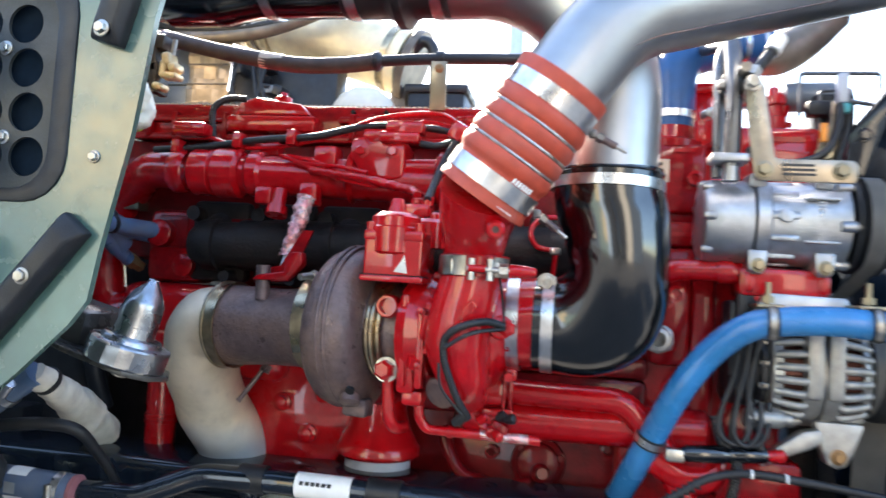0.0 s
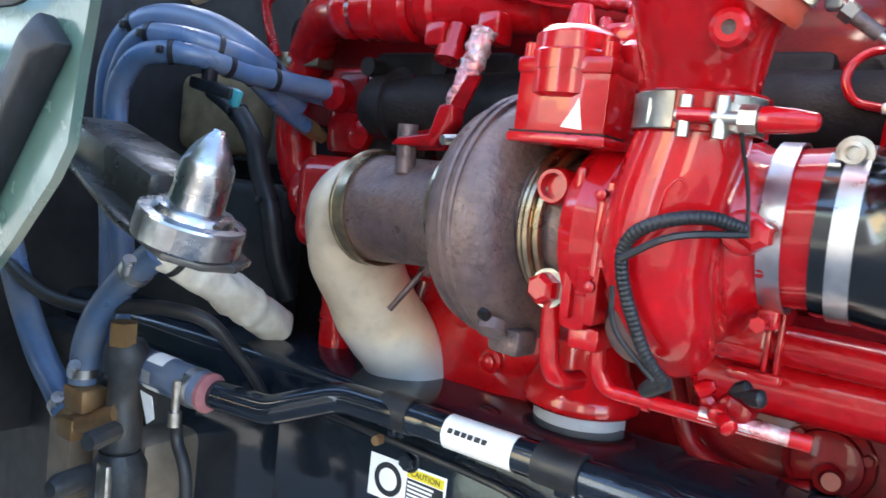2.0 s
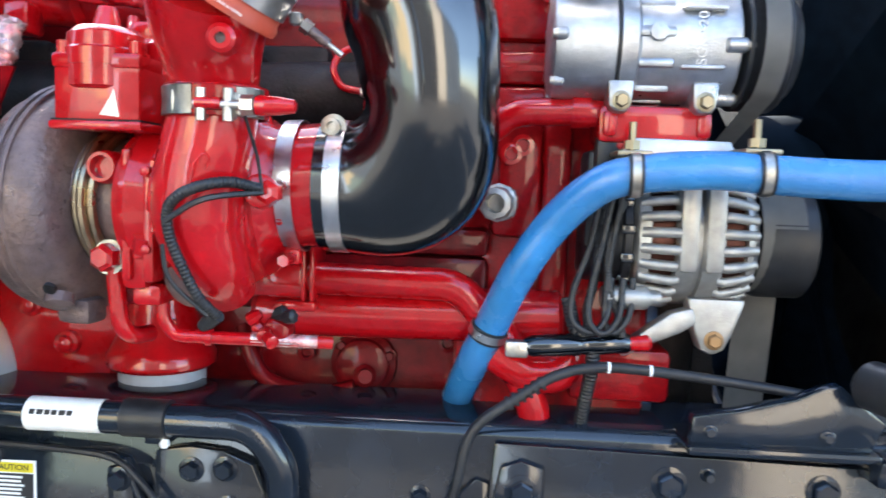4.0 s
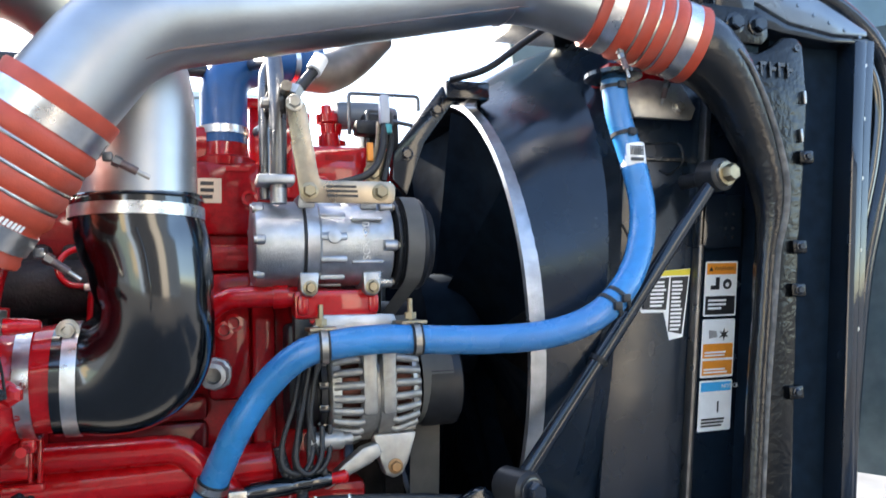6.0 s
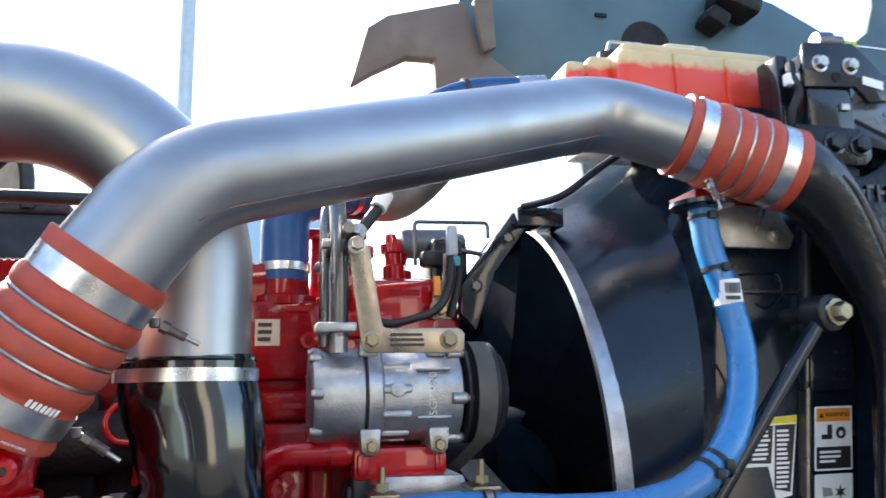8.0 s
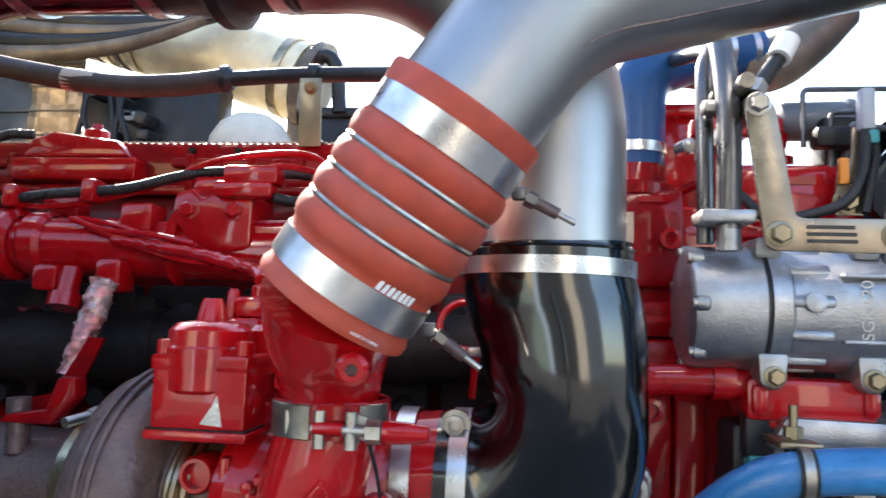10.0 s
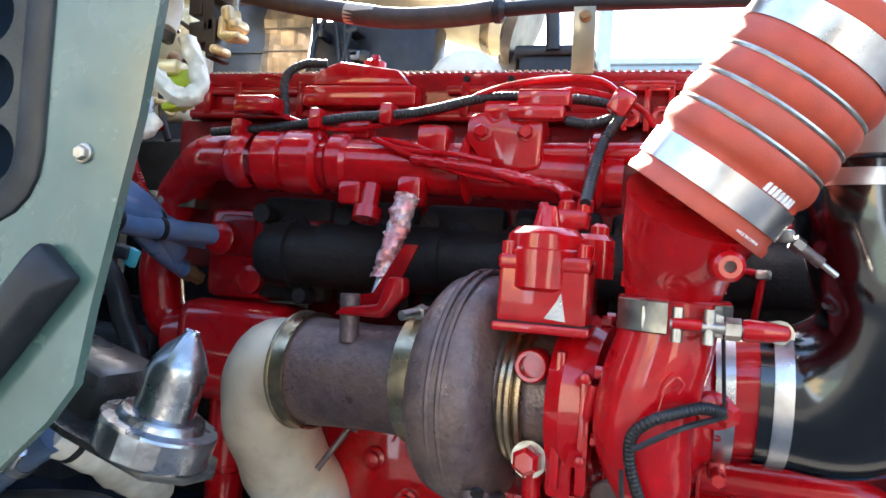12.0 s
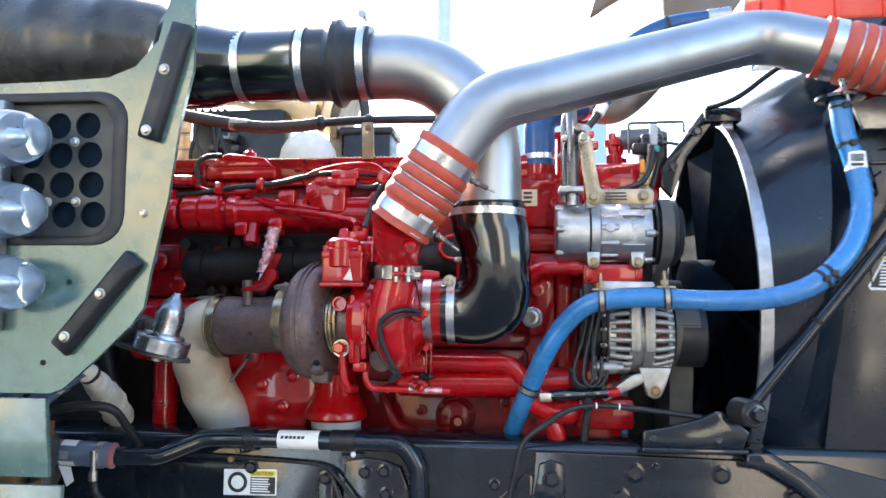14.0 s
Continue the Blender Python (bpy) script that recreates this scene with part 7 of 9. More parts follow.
for x, z in ((1.172, 1.71), (1.146, 1.562), (1.138, 1.492), (1.120, 1.33)):
    latch = part("latch", box(B(), (x - 0.008, 1.08, z - 0.011), (x + 0.022, 1.12, z + 0.011), 0.004), TANK_BLACK, tank)
    part("latch_bolt", bolt(B(), (x + 0.006, 1.08, z), (0, -1, 0), 0.006, 0.005), BLACK_PAINT, latch)
part("dark_channel", leaned(box(B(), (1.15, 1.17, 0.92), (1.33, 1.2, 1.95), 0.004)), FAN_BLACK, rad)
part("channel_edge", leaned(box(B(), (1.306, 1.13, 0.92), (1.335, 1.19, 1.94), 0.005)), BLACK_PAINT, rad)
seal = part("seal_flange", leaned(slab(B(), [(1.335, 0.92), (1.36, 0.92), (1.375, 1.95), (1.335, 1.95)], 0.012, wall(1.15), bevel=0.003)), BLACK_PAINT, rad)
for z in (1.90, 1.80, 1.69, 1.56, 1.42):
    part("rivet", leaned(lathe(B(), [(0, 0.0045), (0.003, 0.004)], (1.350, 1.15, z), (0, -1, 0), n=10)), ZINC, seal)
path = smooth_path([(1.19, 1.17, 2.035), (1.28, 1.17, 2.035), (1.36, 1.17, 2.015), (1.44, 1.17, 1.955), (1.475, 1.17, 1.87), (1.455, 1.17, 1.75), (1.41, 1.17, 1.62), (1.37, 1.17, 1.5), (1.32, 1.17, 1.26), (1.26, 1.17, 0.92)], 8)
part("rubber_seal", tube(B(), path, 0.020, 16), BLACK_PAINT, rad)
part("inner_seal", tube(B(), [V(p) + V(-0.034, 0.0, -0.02) for p in path], 0.013, 14), RUBBER, rad)
bm = slab(B(), [(1.12, 2.016), (1.23, 2.026), (1.385, 1.957), (1.385, 1.946), (1.305, 1.944), (1.209, 1.957), (1.141, 1.985), (1.12, 1.985)], 0.2, wall(1.128), bevel=0.004)
for k in range(7):
    lathe(bm, [(0, 0.004), (0.002, 0.003)], (1.16 + 0.034 * k, 1.128, 2.006 - 0.0085 * k - (0.002 * k if k > 2 else 0)), (0, -1, 0), n=8)
part("top_cover", bm, COVER_SHEET, rad, "black pressed steel cover, grey-blue reflection painted in")
part("cover_lip", slab(B(), [(1.12, 1.985), (1.141, 1.983), (1.209, 1.955), (1.305, 1.942), (1.39, 1.944), (1.39, 1.935), (1.30, 1.930), (1.20, 1.938), (1.12, 1.95)], 0.1, wall(1.132), bevel=0.003), GLOSS_BLACK, rad)
part("corner_tab", slab(B(), [(0.90, 1.78), (1.01, 1.78), (1.02, 1.80), (0.995, 1.84), (0.93, 1.845), (0.88, 1.83)], 0.01, wall(1.15), bevel=0.002), ALT_ALU, rad, "bare metal corner gusset")
part("tab_bolt", bolt(B(), (0.985, 1.15, 1.80), (0, -1, 0), 0.009, 0.006), ZINC, rad)
# tank mounting bracket
mb = thing("mount_bracket", (1.1, 1.16, 1.95), "black steel mounting bracket bolted above the radiator", "bracket")
part("upright", box(B(), (1.042, 1.115, 1.93), (1.124, 1.20, 2.085), 0.004), GLOSS_BLACK, mb)
part("slot", box(B(), (1.098, 1.110, 1.992), (1.114, 1.117, 2.004), 0.002), ZINC, mb)
part("wiring", tube(B(), smooth_path([(1.030, 1.13, 2.07), (1.022, 1.12, 2.045), (1.032, 1.12, 2.02), (1.024, 1.13, 1.99), (1.03, 1.14, 1.96)]), 0.007, 8), MATT_BLACK, mb)
part("clip", box(B(), (1.012, 1.115, 2.03), (1.034, 1.13, 2.05), 0.003), WHITE, mb)
part("face_plate", slab(B(), [(1.034, 2.025), (1.127, 2.031), (1.150, 2.007), (1.194, 2.012), (1.200, 2.038), (1.160, 2.078), (1.131, 2.104), (1.04, 2.098)], 0.01, wall(1.108), bevel=0.002), GLOSS_BLACK, mb)
for x, z in ((1.064, 2.064), (1.119, 2.064)):
    part("bolt", bolt(B(), (x, 1.108, z), (0, -1, 0), 0.0105, 0.01), ZINC, mb)
part("hole", lathe(B(), [(0, 0.008), (0.001, 0.008)], (1.092, 1.1075, 2.044), (0, -1, 0), n=14), IRON, mb)
part("tag", slab(B(), [(1.138, 2.035), (1.175, 2.028), (1.177, 2.042), (1.140, 2.049)], 0.001, wall(1.1055)), WHITE, mb)
part("arm", box(B(), (1.18, 1.12, 2.022), (1.357, 1.14, 2.062), 0.003), GLOSS_BLACK, mb)
part("arm_bolt", lathe(B(), [(0, 0.022), (0.008, 0.022), (0.010, 0.016), (0.02, 0.016), (0.022, 0.008), (0.03, 0.008)], (1.29, 1.12, 2.050), (0.5, -1, 0.1), n=16), RUST, mb)
part("arm_nut", lathe(B(), [(0, 0.011), (0.010, 0.011), (0.010, 0.007), (0.028, 0.007)], (1.301, 1.100, 2.052), (0.6, -1, 0.1), n=6), ZINC, mb)
bm = lathe(B(), [(0, 0.016), (0.025, 0.016), (0.027, 0.011), (0.045, 0.01)], (1.08, 1.13, 2.112), (1, -0.1, 0.02), n=14)
part("top_pin", bm, DARK_STEEL, mb)
part("green_cap", lathe(B(), [(0, 0.008), (0.02, 0.006)], (1.13, 1.126, 2.109), (1, -0.1, 0.02), n=10), LIME, mb)
bm = slab(B(), [(1.005, 1.962), (1.118, 1.960), (1.136, 1.945), (1.134, 1.912), (1.12, 1.90), (1.02, 1.90)], 0.02, wall(1.10), bevel=0.004)
lug = part("lug_plate", bm, TANK_BLACK, mb)
for x in (1.066, 1.112):
    part("lug_bolt", bolt(B(), (x, 1.10, 1.932), (0, -1, 0), 0.0135, 0.01), GLOSS_BLACK, lug)
part("frame_post", box(B(), (1.022, 1.15, 1.9), (1.044, 1.2, 2.095), 0.004), GLOSS_BLACK, mb)
sp = thing("safety_cable", (1.45, 1.2, 2.13), "orange coated coil spring on a thin steel hood cable", "spring")
pts = []
for i in range(181):
    t = i / 180
    a = 2 * math.pi * 13 * t
    r = 0.010 + 0.018 * min(1, t * 5)
    pts.append((1.435 + 0.24 * t, 1.15 + r * math.cos(a), 2.075 + 0.02 * t + r * math.sin(a)))
part("coil", tube(B(), pts, 0.0028, 6), ORANGE_COAT, sp)
part("hook", tube(B(), smooth_path([(1.335, 1.115, 2.052), (1.37, 1.125, 2.06), (1.41, 1.14, 2.068), (1.44, 1.15, 2.075)]), 0.003, 8), ORANGE_COAT, sp)
part("tag", slab(B(), [(1.372, 2.06), (1.388, 2.062), (1.39, 2.095), (1.374, 2.093)], 0.0008, wall(1.125)), TAN_LABEL, sp)
cw = thing("hood_cable", (1.15, 1.126, 2.1), "thin steel cable running to the raised hood", "cable")
part("wire", tube(B(), [(1.15, 1.126, 2.11), (1.45, 1.25, 2.178), (1.9, 1.6, 2.36), (2.4, 2.1, 2.60)], 0.002, 6), ZINC, cw)

# stickers on the radiator side
ws = thing("warning_labels", (1.06, 1.174, 1.30), "column of orange, white and blue warning stickers", "label")
XA, XB = 1.047, 1.113
Y0 = 1.181
for z0, z1, kind in ((1.452, 1.545, 0), (1.350, 1.447, 1), (1.262, 1.345, 2)):
    st = part("sticker", slab(B(), rounded(XA, z0, XB, z1, 0.003), 0.0006, wall(Y0)), WHITE, ws)
    y = Y0 - 0.0007
    if kind == 0:
        part("heading", slab(B(), [(XA + 0.003, z1 - 0.022), (XB - 0.003, z1 - 0.022), (XB - 0.003, z1 - 0.003), (XA + 0.003, z1 - 0.003)], 0.0004, wall(y)), ORANGE, st)
        writing("WARNING", ((XA + XB) / 2 + 0.005, y - 0.0005, z1 - 0.0125), (90, 0, 0), 0.0092, INK, st)
        part("alert_symbol", slab(B(), [(XA + 0.007, z1 - 0.0165), (XA + 0.0155, z1 - 0.0165), (XA + 0.0112, z1 - 0.0085)], 0.0004, wall(y - 0.0005)), INK, st)
        part("text_field", slab(B(), [(XA + 0.003, z0 + 0.003), (XB - 0.003, z0 + 0.003), (XB - 0.003, z0 + 0.034), (XA + 0.003, z0 + 0.034)], 0.0004, wall(y)), INK, st)
        part("small_print", bars(B(), XA + 0.008, XA + 0.045, z0 + 0.010, z0 + 0.030, y - 0.0005, 3, 2), WHITE, st)
        part("pictogram", slab(B(), [(XA + 0.012, z0 + 0.045), (XA + 0.03, z0 + 0.045), (XA + 0.03, z0 + 0.066), (XA + 0.022, z0 + 0.066), (XA + 0.022, z0 + 0.052), (XA + 0.012, z0 + 0.052)], 0.0004, wall(y)), INK, st)
        part("pictogram", slab(B(), circle(XA + 0.046, z0 + 0.054, 0.009, 12), 0.0004, wall(y), [circle(XA + 0.046, z0 + 0.053, 0.004, 10)]), INK, st)
    elif kind == 1:
        part("star_symbol", slab(B(), [(XA + 0.044 + (0.011 if i % 2 else 0.004) * math.cos(i * math.pi / 6), z1 - 0.026 + (0.011 if i % 2 else 0.004) * math.sin(i * math.pi / 6)) for i in range(12)], 0.0004, wall(y)), INK, st)
        part("hand_symbol", slab(B(), [(XA + 0.014, z1 - 0.032), (XA + 0.031, z1 - 0.030), (XA + 0.028, z1 - 0.02), (XA + 0.013, z1 - 0.018)], 0.0004, wall(y)), GREY_INK, st)
        for k in range(2):
            zz = z0 + 0.004 + k * 0.028
            part("stripe", slab(B(), [(XA + 0.003, zz), (XB - 0.003, zz), (XB - 0.003, zz + 0.024), (XA + 0.003, zz + 0.024)], 0.0004, wall(y)), ORANGE, st)
            part("small_print", bars(B(), XA + 0.006, XB - 0.006, zz + 0.002, zz + 0.012, y - 0.0005, 2, 3 + k), WHITE, st)
    else:
        part("heading", slab(B(), [(XA + 0.003, z1 - 0.018), (XB - 0.003, z1 - 0.018), (XB - 0.003, z1 - 0.003), (XA + 0.003, z1 - 0.003)], 0.0004, wall(y)), SKY_BLUE, st)
        writing("NOTICE", ((XA + XB) / 2, y - 0.0005, z1 - 0.0105), (90, 0, 0), 0.009, WHITE, st)
        part("symbol", slab(B(), [(XA + 0.037, z0 + 0.03), (XA + 0.040, z0 + 0.03), (XA + 0.040, z0 + 0.048), (XA + 0.037, z0 + 0.048)], 0.0004, wall(y)), INK, st)
        part("small_print", bars(B(), XA + 0.006, XB - 0.006, z0 + 0.006, z0 + 0.022, y - 0.0005, 3, 9), INK, st)
gl = thing("instruction_label", (0.975, 1.19, 1.41), "black and white instruction sticker with a yellow heading", "label")
part("sheet", slab(B(), [(0.930, 1.470), (0.955, 1.530), (1.026, 1.534), (1.018, 1.420), (0.992, 1.416), (0.978, 1.462), (0.936, 1.462)], 0.0006, wall(1.1832)), WHITE, gl)
part("heading", slab(B(), [(0.953, 1.522), (0.957, 1.530), (1.0255, 1.5335), (1.025, 1.523)], 0.0004, wall(1.1825)), YELLOW, gl)
part("text_field", slab(B(), [(0.934, 1.468), (0.955, 1.518), (0.985, 1.520), (0.982, 1.466)], 0.0004, wall(1.1825)), INK, gl)
part("text_field", slab(B(), [(0.988, 1.430), (0.988, 1.520), (1.023, 1.521), (1.015, 1.425)], 0.0004, wall(1.1825)), INK, gl)
part("small_print", bars(B(), 0.950, 0.980, 1.470, 1.515, 1.1820, 7, 11), WHITE, gl)
part("small_print", bars(B(), 0.991, 1.014, 1.430, 1.515, 1.1820, 13, 12), WHITE, gl)

for lab_ in (ws, gl):
    for ob in [o for o in lab_.children_recursive]:
        if ob.type == "MESH":
            for v in ob.data.vertices:
                v.co.x += LEAN * (v.co.z - 1.545) if lab_ == ws else LEAN * (v.co.z - 1.53) - 0.010
# strut rod
sr = thing("strut_rod", (0.63, 1.10, 1.22), "black steel strut rod from chassis bracket to radiator", "strut")
R0, R1 = V(0.650, 1.105, 1.228), V(1.004, 1.09, 1.676)
part("rod", tube(B(), [R0, R1], 0.0115, 18), BLACK_PAINT, sr)
bm = lathe(B(), [(-0.03, 0.022), (-0.025, 0.026), (0.025, 0.026), (0.03, 0.022)], R0, (0.3, -1, 0), n=28)
eye = part("lower_bush", bm, MATT_BLACK, sr)
part("bush_bolt", bolt(B(), R0 + V(0.3, -1, 0).normalized() * 0.03, (0.3, -1, 0), 0.014, 0.016), BLACK_PAINT, eye)
bm = lathe(B(), [(-0.07, 0.012), (-0.028, 0.012), (-0.026, 0.02), (-0.02, 0.026), (0.014, 0.026), (0.018, 0.02)], R1, (0.15, -1, 0), n=28)
eye = part("upper_bush", bm, MATT_BLACK, sr)
part("bush_washer", lathe(B(), [(0, 0.019), (0.004, 0.019)], R1 + V(0.15, -1, 0).normalized() * 0.018, (0.15, -1, 0), n=24), ZINC, eye)
part("bush_bolt", bolt(B(), R1 + V(0.15, -1, 0).normalized() * 0.022, (0.15, -1, 0), 0.014, 0.014), YELLOW_ZINC, eye)
bm = B()
for d in (0.185, 0.20):
    band(bm, R0.lerp(R1, 0.36 + d * 0.1), (R1 - R0).normalized(), 0.0118, 0.007, 0.002, n=16)
part("cable_tie", bm, MATT_BLACK, sr)

# surge tank
stk = thing("surge_tank", (0.9, 1.32, 2.04), "translucent coolant surge tank half full of red coolant", "tank")
bm = box(B(), (0.765, 1.22, 2.025), (1.072, 1.42, 2.125), 0.018, seg=4)
for x in (0.86, 0.955):
    box(bm, (x, 1.214, 2.03), (x + 0.008, 1.23, 2.118), 0.003)
box(bm, (0.775, 1.226, 2.11), (1.062, 1.41, 2.137), 0.012, seg=3)
box(bm, (0.86, 1.24, 2.12), (0.95, 1.4, 2.150), 0.012, seg=3)
part("tank", bm, TANK, stk)
part("small_lobe", box(B(), (0.69, 1.26, 2.05), (0.73, 1.4, 2.112), 0.012, seg=3), TANK, stk)
part("side_lobe", box(B(), (0.725, 1.25, 2.04), (0.78, 1.4, 2.12), 0.014, seg=3), TANK, stk)
for x in (0.79, 0.835):
    part("cap", lathe(B(), [(0, 0.018), (0.02, 0.018), (0.022, 0.014)], (x, 1.31, 2.132), (0, 0, 1), n=16), MATT_BLACK, stk)
part("cap_strap", tube(B(), fillet([(0.78, 1.29, 2.147), (0.785, 1.29, 2.165), (0.85, 1.29, 2.165), (0.855, 1.29, 2.14)], 0.006), 0.003, 6), ZINC, stk)
for ob in stk.children_recursive:
    for v in ob.data.vertices:
        v.co.x += 0.022
part("tray", box(B(), (0.77, 1.20, 1.985), (1.05, 1.42, 2.026), 0.004), BLACK_PAINT, stk, "black steel tray")
bh2 = thing("vent_hose", (0.6, 1.33, 2.0), "dark blue vent hose running to the surge tank", "hose")
part("hose", tube(B(), smooth_path([(0.70, 1.33, 2.091), (0.64, 1.33, 2.085), (0.56, 1.33, 2.073), (0.48, 1.34, 2.035), (0.42, 1.36, 1.97), (0.41, 1.38, 1.90)]), 0.0175, 16), DARK_BLUE, bh2)
part("end_fitting", lathe(B(), [(0, 0.0185), (0.05, 0.0195)], (0.65, 1.33, 2.086), (1, 0, 0.1), n=16), CAST_ALU, bh2)
part("cable_tie", band(B(), (0.56, 1.33, 2.073), (1, 0, 0.3), 0.0178, 0.008, 0.003), MATT_BLACK, bh2)
part("red_bracket", box(B(), (0.87, 1.17, 1.845), (1.0, 1.3, 1.875), 0.004), RED_CAST, stk)

xm = thing("cross_member", (0.7, 1.7, 0.6), "black steel chassis cross member under the radiator", "chassis beam")
part("beam", box(B(), (0.62, 1.176, 0.62), (0.95, 2.14, 0.93), 0.02), BLACK_PAINT, xm)
fr = thing("far_frame_rail", (0, 2.15, 0.88), "black painted chassis rail on the far side", "chassis rail")
part("channel", box(B(), (-2.6, 2.10, 0.88), (0.95, 2.19, 1.15), 0.01), BLACK_PAINT, fr)
part("splash_panel", box(B(), (0.15, 2.185, 0.9), (1.25, 2.22, 1.66), 0.01), MATT_BLACK, fr)
fd = thing("fan_drive", (0.5, 1.58, 1.0), "dark engine front drive with pulleys", "fan drive")
part("drive_case", box(B(), (0.45, 1.36, 0.95), (0.53, 1.98, 1.765), 0.03), IRON, fd)
part("front_plate", box(B(), (0.44, 1.30, 1.36), (0.505, 1.40, 1.60), 0.01), IRON, fd)
part("crank_pulley", lathe(B(), [(0, 0.13), (0.05, 0.13), (0.052, 0.1), (0.06, 0.09)], (0.53, 1.58, 1.12), X, n=32), IRON, fd)
part("fan_shaft", lathe(B(), [(0, 0.06), (0.12, 0.06)], (0.53, 1.585, 1.435), X, n=24), IRON, fd)

# ---- raised hood behind the radiator ----
hood = thing("hood", (1.8, 2.1, 0.9), "teal painted truck hood tilted forward, seen from inside", "hood")
bm = slab(B(), [(0.83, 3.5), (0.82, 2.70), (0.83, 2.62), (0.98, 2.52), (1.2, 2.40), (1.35, 1.2), (3.3, 1.0), (3.3, 3.35), (3.07, 3.20), (2.776, 3.132), (2.69, 3.16), (2.436, 3.132), (2.42, 2.95), (2.38, 2.84), (2.32, 2.795), (2.25, 2.79), (2.15, 2.84), (1.985, 2.916), (1.813, 2.953), (1.6, 3.0), (1.294, 3.02), (1.1, 3.2)], 0.03, wall(2.3), bevel=0.006)
hw = part("side_wall", bm, TEAL, hood)
for x, z in ((1.19, 2.90), (1.245, 2.895), (1.35, 2.90)):
    part("rivet", lathe(B(), [(0, 0.016), (0.006, 0.014), (0.01, 0.007)], (x, 2.30, z), (0, -1, 0), n=14), ZINC, hw)
part("duct_hole", lathe(B(), [(0, 0.09), (0.004, 0.09)], (1.47, 2.30, 2.70), (0, -1, 0), n=28), IRON, hw)
part("slot", box(B(), (1.29, 2.292, 2.79), (1.33, 2.30, 2.802), 0.0), IRON, hw)
bm = box(B(), (1.70, 2.18, 2.82), (1.86, 2.3, 2.90), 0.02, turn=(0, 18, 0))
box(bm, (1.66, 2.2, 2.76), (1.74, 2.3, 2.82), 0.015, turn=(0, 30, 0))
part("latch_bracket", bm, IRON, hood)
bm = slab(B(), [(0.469, 2.512), (0.52, 2.70), (0.583, 2.747), (0.829, 2.82), (0.86, 2.69), (0.92, 2.63), (1.02, 2.56), (1.2, 2.52), (1.2, 2.45), (0.73, 2.45), (0.727, 2.616), (0.64, 2.615), (0.54, 2.56)], 0.05, wall(2.24), bevel=0.012)
lip = part("fender_lip", bm, BROWN, hood, "dusty brown fender liner edge")
nudge(lip, (0, 0, -0.052))
part("splash_clip", slab(B(), [(0.84, 2.75), (0.90, 2.80), (0.91, 2.60), (0.87, 2.58)], 0.03, wall(2.20), bevel=0.008), BROWN, lip)
# grille side wall of the hood in front of the radiator
bm = B()
rows = []
for s in range(11):
    t = s / 10
    row = []
    for q in range(9):
        v = q / 8
        row.append(bm.verts.new((2.15 + 0.55 * t + 0.1 * math.sin(v * 3), 2.30 - 1.5 * t, 0.9 + 1.5 * v - 0.25 * v * t)))
    rows.append(row)
for r0, r1 in zip(rows, rows[1:]):
    for q in range(8):
        bm.faces.new((r0[q], r0[q + 1], r1[q + 1], r1[q]))
bmesh.ops.solidify(bm, geom=bm.faces[:], thickness=0.03)
part("nose_wall", bm, material("scuffed_teal_liner", (0.085, 0.12, 0.13), 0.6, vary=0.2, scale=10, bump=0.3, bump_scale=60, stain=(0.2, 0.22, 0.22), stain_amount=0.5, stain_scale=5), hood)

# ---- cowl side panel ----
cowl = thing("cowl_panel", (-0.6, 0.76, 0.9), "camouflage painted cowl side panel with rounded louvre recess", "body panel")
YP = 0.745
outline = [(-0.297, 2.25), (-0.297, 1.80), (-0.316, 1.716), (-0.332, 1.593), (-0.358, 1.468), (-0.366, 1.418), (-0.385, 1.392), (-0.441, 1.337), (-0.495, 1.290), (-0.515, 1.282), (-1.6, 1.278), (-1.6, 1.785), (-0.72, 1.785), (-0.62, 1.785), (-0.52, 1.787), (-0.44, 1.791), (-0.395, 1.808), (-0.358, 1.85), (-0.340, 1.92), (-0.338, 2.25)]
recess = rounded(-0.92, 1.517, -0.404, 1.768, 0.05)
bm = slab(B(), outline, 0.008, wall(YP), [recess])
body = part("panel", bm, CAMO, cowl)
holes = []
bm_out = rounded(-0.905, 1.532, -0.428, 1.752, 0.04)
for cx in range(5):
    for rz in range(4):
        holes.append(circle(-0.4795 - cx * 0.051 + rz * 0.005, 1.7155 - rz * 0.0491, 0.0216, 24))
bm = slab(B(), bm_out, 0.004, wall(YP + 0.012), holes)
lv = part("louvre_plate", bm, material("dusty_black_plastic", (0.034, 0.038, 0.038), 0.5, vary=0.3, scale=40, bump=0.2, bump_scale=300, stain=(0.075, 0.075, 0.065), stain_amount=0.6, stain_scale=12), cowl, "black perforated louvre plate")
bm = slab(B(), recess, 0.016, wall(YP - 0.003), [bm_out], bevel=0.003)
part("recess_rim", bm, MATT_BLACK, cowl)
# Black sheet stands in for the shade inside the louvre holes.
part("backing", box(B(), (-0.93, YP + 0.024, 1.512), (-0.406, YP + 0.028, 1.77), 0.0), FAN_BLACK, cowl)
for x, z in ((-0.552, 1.688), (-0.501, 1.688), (-0.544, 1.589), (-0.494, 1.589)):
    part("screw", bolt(B(), (x, YP + 0.012, z), (0, -1, 0), 0.006, 0.005), ZINC, lv)
for x, z in ((-0.372, 1.568), (-0.376, 1.700), (-0.4, 1.49)):
    part("rivet", bolt(B(), (x, YP, z), (0, -1, 0), 0.005, 0.004), ZINC, body)
for x, z in ((-0.492, 1.458), (-0.53, 1.33)):
    part("hole", lathe(B(), [(0, 0.0048), (0.0006, 0.0048)], (x, YP, z), (0, -1, 0), n=14), IRON, body)


